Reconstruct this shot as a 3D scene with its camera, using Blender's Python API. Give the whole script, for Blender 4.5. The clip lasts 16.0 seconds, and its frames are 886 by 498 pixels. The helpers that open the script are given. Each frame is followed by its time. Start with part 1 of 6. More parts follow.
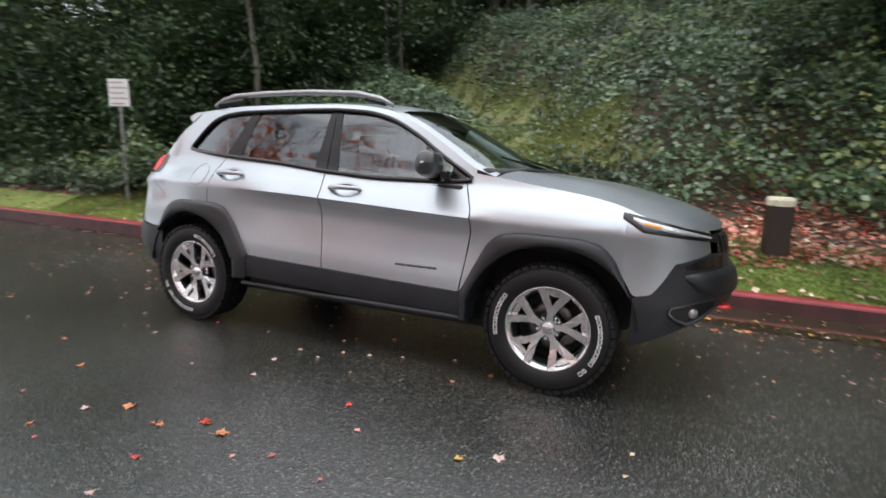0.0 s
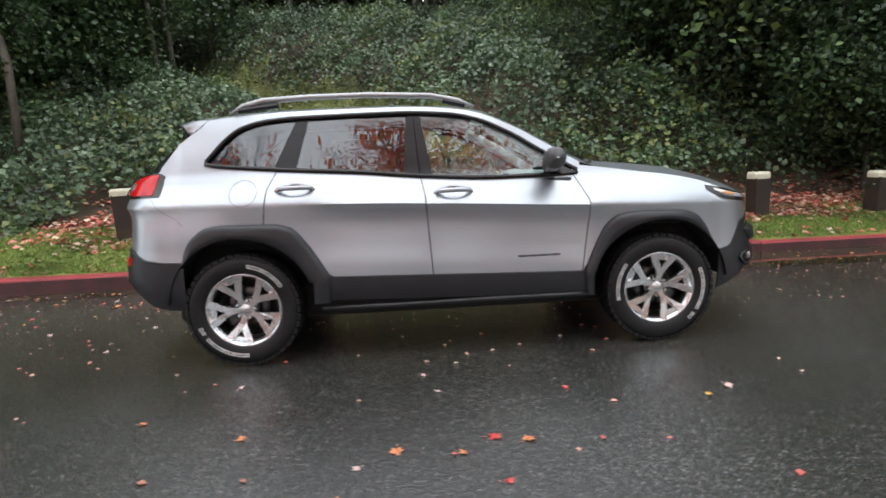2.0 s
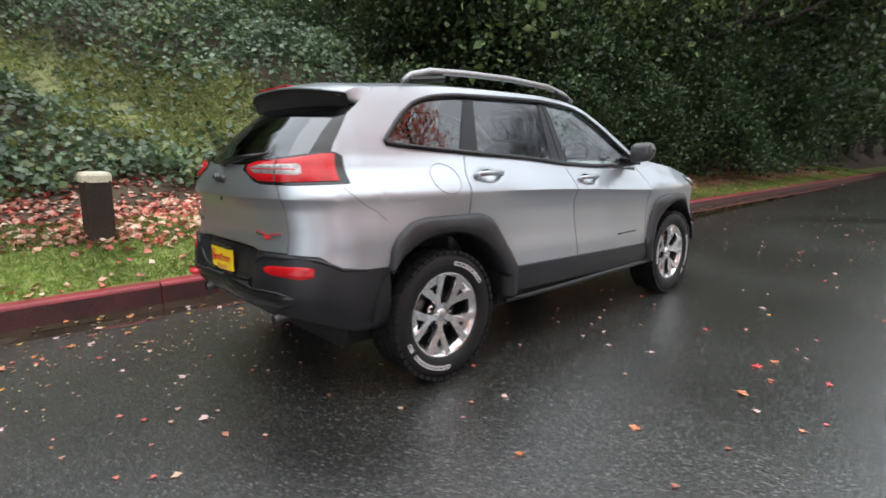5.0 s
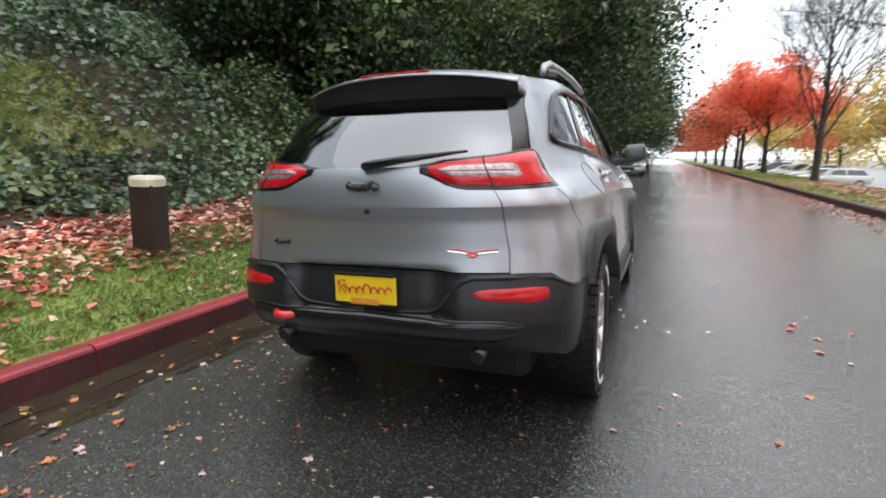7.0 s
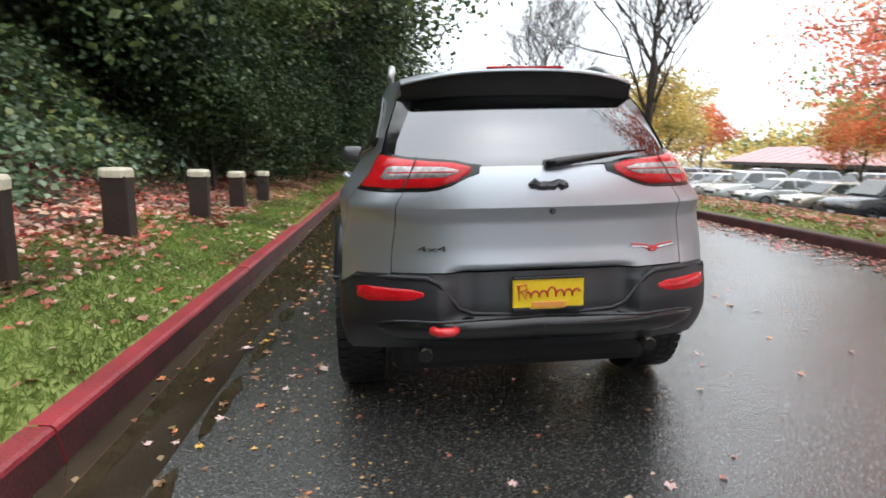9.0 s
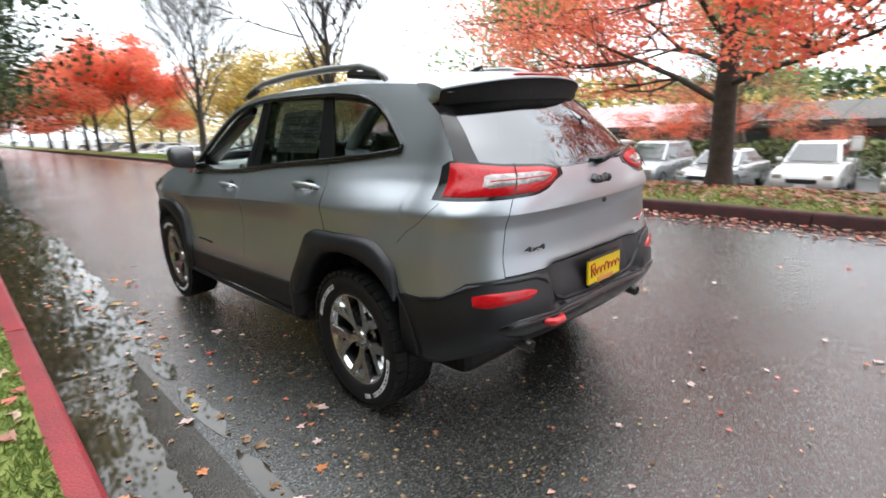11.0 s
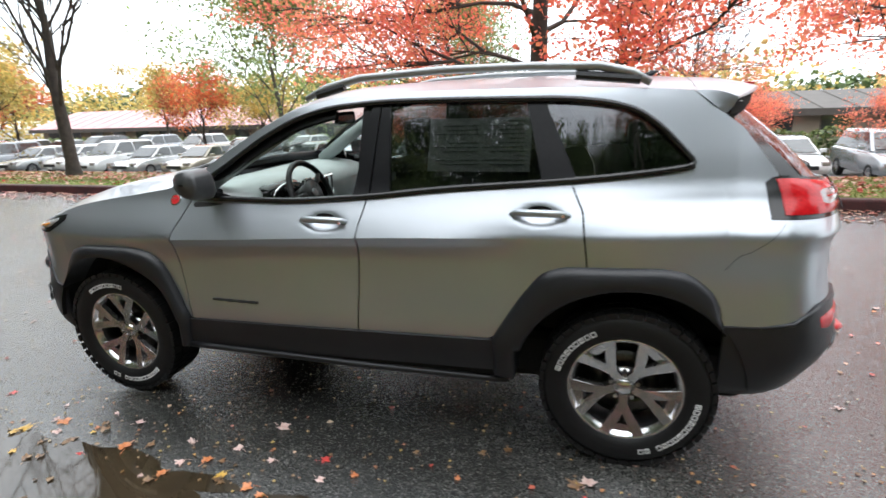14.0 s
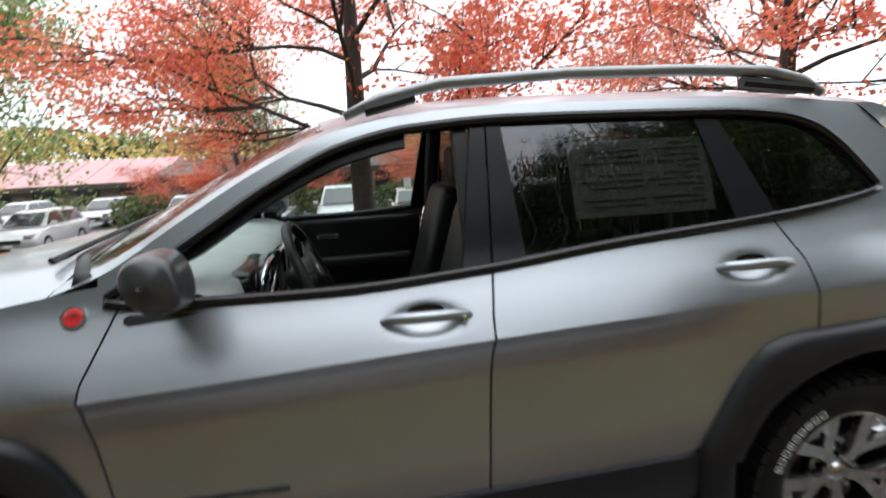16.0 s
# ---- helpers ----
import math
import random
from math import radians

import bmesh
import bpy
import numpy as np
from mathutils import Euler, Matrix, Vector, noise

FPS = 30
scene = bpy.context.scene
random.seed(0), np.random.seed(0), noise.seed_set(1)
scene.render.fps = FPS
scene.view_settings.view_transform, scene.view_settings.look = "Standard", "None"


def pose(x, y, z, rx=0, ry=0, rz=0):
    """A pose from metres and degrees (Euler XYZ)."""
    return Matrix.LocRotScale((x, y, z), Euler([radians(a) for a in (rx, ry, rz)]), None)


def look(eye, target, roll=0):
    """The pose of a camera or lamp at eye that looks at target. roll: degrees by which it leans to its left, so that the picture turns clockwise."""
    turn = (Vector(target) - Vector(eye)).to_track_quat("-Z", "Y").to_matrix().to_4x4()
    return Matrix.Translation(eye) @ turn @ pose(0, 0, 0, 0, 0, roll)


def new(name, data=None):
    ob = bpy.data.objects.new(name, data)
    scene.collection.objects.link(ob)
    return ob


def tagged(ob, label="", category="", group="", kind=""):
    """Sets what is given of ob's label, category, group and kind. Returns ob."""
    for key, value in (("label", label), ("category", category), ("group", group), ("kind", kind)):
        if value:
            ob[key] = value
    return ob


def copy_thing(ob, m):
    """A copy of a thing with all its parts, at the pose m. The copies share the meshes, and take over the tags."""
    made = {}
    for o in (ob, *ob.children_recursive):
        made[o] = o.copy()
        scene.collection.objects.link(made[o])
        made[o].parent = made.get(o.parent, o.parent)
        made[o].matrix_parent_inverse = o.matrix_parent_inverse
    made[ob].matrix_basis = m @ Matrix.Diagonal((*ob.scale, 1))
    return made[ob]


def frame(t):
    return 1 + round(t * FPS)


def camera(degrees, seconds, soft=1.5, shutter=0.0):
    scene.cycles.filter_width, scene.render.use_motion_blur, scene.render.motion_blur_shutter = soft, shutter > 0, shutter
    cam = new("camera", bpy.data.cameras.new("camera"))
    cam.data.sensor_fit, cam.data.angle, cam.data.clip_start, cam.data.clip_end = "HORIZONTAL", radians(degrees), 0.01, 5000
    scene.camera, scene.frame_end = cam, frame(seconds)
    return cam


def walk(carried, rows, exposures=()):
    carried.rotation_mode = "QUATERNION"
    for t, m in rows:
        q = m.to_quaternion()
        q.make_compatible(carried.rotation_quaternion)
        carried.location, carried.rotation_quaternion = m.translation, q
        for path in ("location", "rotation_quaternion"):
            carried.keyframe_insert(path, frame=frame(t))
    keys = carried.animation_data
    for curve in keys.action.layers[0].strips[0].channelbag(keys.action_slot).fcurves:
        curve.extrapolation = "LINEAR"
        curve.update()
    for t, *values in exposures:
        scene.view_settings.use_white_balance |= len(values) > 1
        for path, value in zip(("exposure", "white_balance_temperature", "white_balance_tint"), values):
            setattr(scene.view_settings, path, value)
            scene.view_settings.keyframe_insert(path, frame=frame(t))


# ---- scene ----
cam = camera(80.0, 16.0, 1.6, 0.5)
PATH = [
    (0, (1.995, -3.607, 1.346), (1.171, -1.821, 0.984), 1.4),
    (0.5, (1.479, -3.883, 1.357), (0.979, -1.987, 0.96), 1.3),
    (1, (0.89, -4.035, 1.357), (0.553, -2.109, 0.938), 1.1),
    (1.5, (0.307, -4.146, 1.366), (0.265, -2.179, 1.004), -0.5),
    (2, (-0.263, -4.168, 1.369), (-0.151, -2.207, 0.995), -2.3),
    (2.5, (-0.793, -4.132, 1.378), (-0.509, -2.174, 1.085), -2.0),
    (3, (-1.361, -4.056, 1.375), (-0.814, -2.17, 0.999), -1.3),
    (3.5, (-1.893, -3.848, 1.389), (-1.171, -2.013, 1.06), -0.0),
    (3.7, (-2.104, -3.792, 1.38), (-1.257, -2.012, 1.039), -1.4),
    (5.8, (-3.699, -2.144, 1.298), (-2.126, -0.961, 0.945), 0.8),
    (6, (-3.781, -1.985, 1.268), (-2.135, -0.902, 0.924), -0.9),
    (6.5, (-3.966, -1.542, 1.265), (-2.228, -0.654, 0.832), -1.8),
    (7, (-4.085, -1.092, 1.254), (-2.262, -0.349, 0.9), 0.6),
    (7.5, (-4.212, -0.652, 1.256), (-2.302, -0.188, 0.887), 1.3),
    (8, (-4.235, -0.2, 1.251), (-2.295, 0.108, 0.874), 1.7),
    (8.2, (-4.252, -0.032, 1.227), (-2.294, 0.177, 0.878), 2.1),
    (10.3, (-3.85, 1.739, 1.242), (-2.111, 0.843, 0.826), -0.6),
    (10.5, (-3.744, 1.899, 1.245), (-2.069, 0.876, 0.86), -0.7),
    (11, (-3.497, 2.264, 1.361), (-2.073, 0.932, 0.917), -1.4),
    (11.5, (-3.141, 2.522, 1.365), (-1.865, 1.056, 0.895), -1.6),
    (12, (-2.81, 2.738, 1.39), (-1.662, 1.152, 0.98), -1.8),
    (12.5, (-2.488, 2.924, 1.452), (-1.501, 1.245, 0.997), -2.2),
    (13, (-2.09, 2.988, 1.469), (-1.176, 1.277, 0.982), -2.8),
    (13.5, (-1.67, 3.039, 1.463), (-0.876, 1.256, 1.027), -2.2),
    (14, (-1.237, 3.052, 1.49), (-0.664, 1.199, 1.001), -1.5),
    (14.5, (-0.795, 2.96, 1.486), (-0.332, 1.07, 1.025), -0.5),
    (15, (-0.383, 2.85, 1.482), (-0.259, 0.908, 1.023), -1.8),
    (15.5, (-0.068, 2.637, 1.466), (-0.189, 0.697, 0.998), -2.2),
    (16, (0.158, 2.271, 1.446), (-0.131, 0.32, 1.114), -3.2),
]
walk(cam, [(t, look(eye, target, roll)) for t, eye, target, roll in PATH],
     [(0, -0.25), (3.7, -0.1), (6, -0.12), (8.2, -0.18), (10.3, 0.16), (12, 0.12), (13.5, 0.20), (15, 0.06), (16, -0.28)])

# ---- world and light: an overcast autumn day ----
SUN_EL, SUN_AZ = radians(84), radians(200)
world = bpy.data.worlds.new("overcast_sky")
scene.world = world
world.use_nodes = True
wn, wl = world.node_tree.nodes, world.node_tree.links
sky = wn.new("ShaderNodeTexSky")
sky.sky_type, sky.sun_disc = "NISHITA", False
sky.sun_elevation, sky.sun_rotation = SUN_EL, SUN_AZ
sky.air_density, sky.dust_density, sky.ozone_density = 1.0, 4.0, 1.0
grey = wn.new("ShaderNodeHueSaturation")
grey.inputs["Saturation"].default_value = 0.10
wl.new(sky.outputs[0], grey.inputs["Color"])
veil = wn.new("ShaderNodeMix")
veil.data_type = "RGBA"
veil.inputs[0].default_value = 0.80
veil.inputs[7].default_value = (8.1, 8.7, 9.3, 1)
wl.new(grey.outputs[0], veil.inputs[6])
wl.new(veil.outputs[2], wn["Background"].inputs[0])
wn["Background"].inputs[1].default_value = 0.28
sun = new("sun", bpy.data.lights.new("sun", "SUN"))
sun.data.energy, sun.data.angle, sun.data.color = 1.5, radians(95), (1.0, 0.99, 0.975)
sun.matrix_world = look((0, -3, 30), (0, 0, 0))

# ---- materials ----


def material(name, ca, cb, scale=4.0, rough=0.6, metal=0.0, bump=0.0, fine=60.0, rough_var=0.0, coat=0.0, detail=6.0, spec=0.5, sharp=None):
    """Two colours mixed by noise at a coarse and a fine scale, with matching relief."""
    m = bpy.data.materials.new(name)
    m.use_nodes = True
    n, l = m.node_tree.nodes, m.node_tree.links
    b = n["Principled BSDF"]
    co = n.new("ShaderNodeTexCoord")
    big, small = n.new("ShaderNodeTexNoise"), n.new("ShaderNodeTexNoise")
    for node, s in ((big, scale), (small, fine)):
        l.new(co.outputs["Object"], node.inputs["Vector"])
        node.inputs["Scale"].default_value, node.inputs["Detail"].default_value = s, detail
    add = n.new("ShaderNodeMath")
    add.operation = "MULTIPLY_ADD"
    l.new(small.outputs[0], add.inputs[0])
    add.inputs[1].default_value = 0.5
    half = n.new("ShaderNodeMath")
    half.operation = "MULTIPLY"
    half.inputs[1].default_value = 0.5
    l.new(big.outputs[0], half.inputs[0])
    l.new(half.outputs[0], add.inputs[2])
    ramp = n.new("ShaderNodeValToRGB")
    lo, hi = sharp or (0.35, 0.65)
    ramp.color_ramp.elements[0].position, ramp.color_ramp.elements[1].position = lo, hi
    ramp.color_ramp.elements[0].color, ramp.color_ramp.elements[1].color = (*ca, 1), (*cb, 1)
    l.new(add.outputs[0], ramp.inputs[0])
    l.new(ramp.outputs[0], b.inputs["Base Color"])
    b.inputs["Roughness"].default_value, b.inputs["Metallic"].default_value = rough, metal
    b.inputs["Coat Weight"].default_value = coat
    b.inputs["Coat Roughness"].default_value = 0.04
    b.inputs["Specular IOR Level"].default_value = spec
    if rough_var:
        rr = n.new("ShaderNodeMapRange")
        rr.inputs[3].default_value, rr.inputs[4].default_value = rough - rough_var, rough + rough_var
        rr.inputs[1].default_value, rr.inputs[2].default_value = 0.3, 0.7
        l.new(big.outputs[0], rr.inputs[0])
        l.new(rr.outputs[0], b.inputs["Roughness"])
    if bump:
        bp = n.new("ShaderNodeBump")
        bp.inputs["Strength"].default_value, bp.inputs["Distance"].default_value = bump, 0.01
        l.new(small.outputs[0], bp.inputs["Height"])
        l.new(bp.outputs[0], b.inputs["Normal"])
    return m


def leaf_material(name, stops, rough=0.55, translucent=0.25, island=True, patchy=0.4):
    """Leaves that differ one by one; thin enough to let some light through."""
    m = bpy.data.materials.new(name)
    m.use_nodes = True
    n, l = m.node_tree.nodes, m.node_tree.links
    b = n["Principled BSDF"]
    src = n.new("ShaderNodeNewGeometry").outputs["Random Per Island"] if island else n.new("ShaderNodeObjectInfo").outputs["Random"]
    ramp = n.new("ShaderNodeValToRGB")
    els = ramp.color_ramp.elements
    while len(els) < len(stops):
        els.new(0.5)
    for i, (e, c) in enumerate(zip(els, stops)):
        e.position, e.color = i / max(1, len(stops) - 1), (*c, 1)
    l.new(src, ramp.inputs[0])
    # some stretches of a plant are paler or darker than others
    co, cloud, span, tone = n.new("ShaderNodeTexCoord"), n.new("ShaderNodeTexNoise"), n.new("ShaderNodeMapRange"), n.new("ShaderNodeMix")
    cloud.inputs["Scale"].default_value, cloud.inputs["Detail"].default_value = 0.75, 4
    l.new(co.outputs["Object"], cloud.inputs["Vector"])
    span.inputs[1].default_value, span.inputs[2].default_value = 0.35, 0.65
    span.inputs[3].default_value, span.inputs[4].default_value = 1 - patchy, 1 + patchy
    l.new(cloud.outputs[0], span.inputs[0])
    tone.data_type, tone.blend_type = "RGBA", "MULTIPLY"
    tone.inputs[0].default_value = 1
    l.new(ramp.outputs[0], tone.inputs[6])
    l.new(span.outputs[0], tone.inputs[7])
    ramp = tone
    l.new(ramp.outputs[2], b.inputs["Base Color"])
    b.inputs["Roughness"].default_value = rough
    tr = n.new("ShaderNodeBsdfTranslucent")
    l.new(ramp.outputs[2], tr.inputs["Color"])
    mix = n.new("ShaderNodeMixShader")
    mix.inputs[0].default_value = translucent
    l.new(b.outputs[0], mix.inputs[1])
    l.new(tr.outputs[0], mix.inputs[2])
    l.new(mix.outputs[0], n["Material Output"].inputs["Surface"])
    return m


def wet_asphalt():
    """Coarse wet asphalt: dark binder, paler worn stones, damp and drier stretches."""
    m = bpy.data.materials.new("wet_asphalt")
    m.use_nodes = True
    n, l = m.node_tree.nodes, m.node_tree.links
    b = n["Principled BSDF"]
    co = n.new("ShaderNodeTexCoord")
    stones, coarse = n.new("ShaderNodeTexVoronoi"), n.new("ShaderNodeTexVoronoi")
    stones.inputs["Scale"].default_value, coarse.inputs["Scale"].default_value = 150, 62
    patch = n.new("ShaderNodeTexNoise")
    patch.inputs["Scale"].default_value, patch.inputs["Detail"].default_value = 0.55, 7
    for node in (stones, coarse, patch):
        l.new(co.outputs["Object"], node.inputs["Vector"])
    ramp = n.new("ShaderNodeValToRGB")
    e = ramp.color_ramp.elements
    e[0].position, e[0].color = 0.10, (0.004, 0.0045, 0.0045, 1)
    e[1].position, e[1].color = 1.0, (0.20, 0.197, 0.187, 1)
    mid = e.new(0.80)
    mid.color = (0.066, 0.066, 0.062, 1)
    l.new(stones.outputs["Color"], ramp.inputs[0])
    tint = n.new("ShaderNodeMix")
    tint.data_type, tint.blend_type = "RGBA", "MULTIPLY"
    tint.inputs[0].default_value = 1
    ramp2 = n.new("ShaderNodeValToRGB")
    ramp2.color_ramp.elements[0].color, ramp2.color_ramp.elements[1].color = (0.6, 0.6, 0.6, 1), (1.3, 1.3, 1.28, 1)
    ramp2.color_ramp.elements[0].position, ramp2.color_ramp.elements[1].position = 0.3, 0.7
    l.new(patch.outputs[0], ramp2.inputs[0])
    l.new(ramp.outputs[0], tint.inputs[6])
    l.new(ramp2.outputs[0], tint.inputs[7])
    l.new(tint.outputs[2], b.inputs["Base Color"])
    rr = n.new("ShaderNodeMapRange")
    rr.inputs[1].default_value, rr.inputs[2].default_value = 0.35, 0.65
    rr.inputs[3].default_value, rr.inputs[4].default_value = 0.14, 0.24
    l.new(patch.outputs[0], rr.inputs[0])
    l.new(rr.outputs[0], b.inputs["Roughness"])
    b.inputs["Specular IOR Level"].default_value = 1.0
    b.inputs["Coat Weight"].default_value, b.inputs["Coat Roughness"].default_value = 0.4, 0.27
    relief = n.new("ShaderNodeMath")
    relief.operation = "MULTIPLY_ADD"
    relief.inputs[1].default_value = 0.8
    l.new(coarse.outputs["Distance"], relief.inputs[0])
    l.new(stones.outputs["Distance"], relief.inputs[2])
    bp = n.new("ShaderNodeBump")
    bp.inputs["Strength"].default_value, bp.inputs["Distance"].default_value = 0.34, 0.005
    l.new(relief.outputs[0], bp.inputs["Height"])
    l.new(bp.outputs[0], b.inputs["Normal"])
    return m


M = {}
M["asphalt"] = wet_asphalt()
M["gutter"] = material("wet_gutter_concrete", (0.012, 0.009, 0.006), (0.055, 0.042, 0.029), 2.6, 0.20, bump=0.25, fine=90, rough_var=0.12)
M["puddle"] = material("puddle_water", (0.022, 0.016, 0.009), (0.055, 0.040, 0.024), 2.0, 0.035, fine=10, spec=1.0)
M["red_kerb"] = material("worn_red_kerb_paint", (0.12, 0.016, 0.018), (0.34, 0.032, 0.042), 3.0, 0.45, bump=0.35, fine=70, sharp=(0.3, 0.6))
M["dark_kerb"] = material("weathered_kerb_and_shaded_face", (0.012, 0.004, 0.004), (0.085, 0.016, 0.017), 3.5, 0.6, bump=0.3, fine=70)
M["soil"] = material("wet_soil", (0.03, 0.022, 0.014), (0.09, 0.06, 0.035), 2.0, 0.8, bump=0.6, fine=40)
M["lawn"] = material("lawn_ground", (0.10, 0.14, 0.025), (0.24, 0.28, 0.065), 1.5, 0.8, bump=0.8, fine=120)
M["moss"] = material("mossy_earth", (0.10, 0.095, 0.04), (0.20, 0.21, 0.07), 1.2, 0.8, bump=0.7, fine=60)
M["lot"] = material("lot_asphalt", (0.07, 0.07, 0.07), (0.12, 0.12, 0.12), 0.5, 0.35, bump=0.2, fine=80)
M["bark"] = material("wet_bark", (0.018, 0.014, 0.011), (0.07, 0.055, 0.045), 6.0, 0.75, bump=0.9, fine=45)
M["bark_pale"] = material("pale_bark", (0.05, 0.045, 0.035), (0.16, 0.14, 0.11), 6.0, 0.75, bump=0.9, fine=45)
M["post_wood"] = material("dark_stained_post", (0.012, 0.007, 0.005), (0.040, 0.022, 0.014), 3.0, 0.6, bump=0.5, fine=55)
M["post_cap"] = material("cream_painted_cap", (0.50, 0.46, 0.34), (0.72, 0.68, 0.53), 5.0, 0.55, bump=0.2, fine=60)
M["sign_white"] = material("sign_white", (0.62, 0.62, 0.62), (0.74, 0.74, 0.74), 5, 0.4)
M["sign_blue"] = material("sign_blue", (0.04, 0.10, 0.36), (0.05, 0.13, 0.42), 5, 0.4)
M["galv"] = material("galvanised_steel", (0.22, 0.23, 0.24), (0.36, 0.37, 0.38), 8, 0.45, metal=0.7)
M["print"] = material("faded_print", (0.42, 0.30, 0.29), (0.50, 0.38, 0.36), 8, 0.6)
M["ivy"] = leaf_material("ivy_leaves", [(0.024, 0.046, 0.021), (0.066, 0.110, 0.050), (0.128, 0.185, 0.104), (0.052, 0.090, 0.042), (0.21, 0.265, 0.170)], 0.34, patchy=0.6)
M["bramble"] = leaf_material("bramble_leaves", [(0.034, 0.062, 0.018), (0.085, 0.130, 0.035), (0.14, 0.18, 0.06), (0.19, 0.19, 0.06)], 0.45)
M["forest"] = leaf_material("forest_leaves", [(0.022, 0.046, 0.014), (0.068, 0.112, 0.032), (0.130, 0.185, 0.060), (0.22, 0.26, 0.09)], 0.45)
M["forest_deep"] = leaf_material("evergreen_leaves", [(0.011, 0.026, 0.009), (0.033, 0.066, 0.022), (0.078, 0.122, 0.042)], 0.5)
M["red_leaf"] = leaf_material("red_maple_leaves", [(0.80, 0.16, 0.12), (0.90, 0.28, 0.18), (0.94, 0.38, 0.20), (0.86, 0.20, 0.18), (0.92, 0.46, 0.24)], 0.5, 0.75, patchy=0.12)
M["orange_leaf"] = leaf_material("orange_leaves", [(0.60, 0.12, 0.06), (0.74, 0.22, 0.09), (0.66, 0.30, 0.10)], 0.5, 0.4)
M["yellow_leaf"] = leaf_material("yellow_leaves", [(0.62, 0.44, 0.12), (0.72, 0.55, 0.20), (0.50, 0.47, 0.16), (0.70, 0.40, 0.12)], 0.5, 0.4)
M["birch_leaf"] = leaf_material("birch_leaves", [(0.20, 0.29, 0.09), (0.30, 0.38, 0.13), (0.40, 0.44, 0.17)], 0.5, 0.4)
M["trail_grass"] = leaf_material("mossy_trail_grass", [(0.13, 0.17, 0.04), (0.22, 0.27, 0.07), (0.29, 0.31, 0.10), (0.19, 0.17, 0.08)], 0.6)
M["grass"] = leaf_material("grass_blades", [(0.13, 0.20, 0.035), (0.22, 0.32, 0.07), (0.33, 0.38, 0.12)], 0.55, 0.4)
M["litter"] = leaf_material("fallen_leaf_litter", [(0.36, 0.19, 0.11), (0.50, 0.06, 0.045), (0.52, 0.35, 0.24), (0.66, 0.50, 0.38), (0.42, 0.07, 0.06), (0.34, 0.21, 0.13), (0.60, 0.11, 0.09), (0.60, 0.42, 0.33)], 0.5, 0.1)
M["brown_bits"] = leaf_material("brown_wet_leaf_scraps", [(0.07, 0.04, 0.02), (0.16, 0.09, 0.04), (0.26, 0.17, 0.09), (0.34, 0.24, 0.06), (0.30, 0.09, 0.05)], 0.4, 0.05)
M["leaf_red"] = material("wet_red_leaf", (0.42, 0.03, 0.03), (0.62, 0.07, 0.06), 30, 0.35)
M["leaf_orange"] = material("wet_orange_leaf", (0.45, 0.13, 0.04), (0.60, 0.24, 0.10), 30, 0.35)
M["leaf_yellow"] = material("wet_yellow_leaf", (0.50, 0.28, 0.04), (0.62, 0.40, 0.09), 30, 0.35)
M["leaf_brown"] = material("wet_brown_leaf", (0.12, 0.06, 0.03), (0.26, 0.15, 0.07), 30, 0.35)
M["leaf_pale"] = material("pale_pink_leaf", (0.50, 0.32, 0.28), (0.66, 0.50, 0.46), 30, 0.4)

# ---- mesh helpers ----


def link(name, mesh, mat, parent=None, label="", smooth=False):
    for m in mat if isinstance(mat, (list, tuple)) else (mat,):
        mesh.materials.append(m)
    if smooth:
        mesh.shade_smooth()
    ob = new(name, mesh)
    ob.parent = parent
    if label:
        ob["label"] = label
    return ob


def from_lists(name, verts, faces):
    me = bpy.data.meshes.new(name)
    me.from_pydata([tuple(v) for v in verts], [], faces)
    me.update()
    return me


def part(name, bm, mat, parent=None, label="", smooth=False):
    me = bpy.data.meshes.new(name)
    bmesh.ops.recalc_face_normals(bm, faces=bm.faces)
    bm.to_mesh(me)
    bm.free()
    return link(name, me, mat, parent, label, smooth)


def box_bm(x0, x1, y0, y1, z0, z1, bevel=0.0, seg=2):
    bm = bmesh.new()
    bmesh.ops.create_cube(bm, size=1)
    for v in bm.verts:
        v.co = ((x0 + x1) / 2 + v.co.x * (x1 - x0), (y0 + y1) / 2 + v.co.y * (y1 - y0), (z0 + z1) / 2 + v.co.z * (z1 - z0))
    if bevel:
        bmesh.ops.bevel(bm, geom=bm.edges[:], offset=bevel, segments=seg, profile=0.5, affect="EDGES")
    return bm


def tube_bm(points, radii, sides=10, bm=None, closed_ends=True):
    """A tapered tube along points."""
    bm = bm or bmesh.new()
    rings = []
    pts = [Vector(p) for p in points]
    radii = radii if isinstance(radii, (list, tuple)) else [radii] * len(pts)
    for i, p in enumerate(pts):
        d = (pts[min(i + 1, len(pts) - 1)] - pts[max(i - 1, 0)]).normalized()
        a = d.orthogonal().normalized() if abs(d.z) > 0.95 else d.cross(Vector((0, 0, 1))).normalized()
        b = d.cross(a)
        rings.append([bm.verts.new(p + radii[i] * (math.cos(q) * a + math.sin(q) * b)) for q in (2 * math.pi * k / sides for k in range(sides))])
    for r0, r1 in zip(rings, rings[1:]):
        for k in range(sides):
            bm.faces.new((r0[k], r0[(k + 1) % sides], r1[(k + 1) % sides], r1[k]))
    if closed_ends:
        bm.faces.new(rings[0][::-1])
        bm.faces.new(rings[-1])
    return bm


def empty(name, label, category, group="", kind="", at=None):
    e = new(name)
    e.empty_display_size = 0.1
    if at is not None:
        e.matrix_world = at
    return tagged(e, label, category, group, kind)


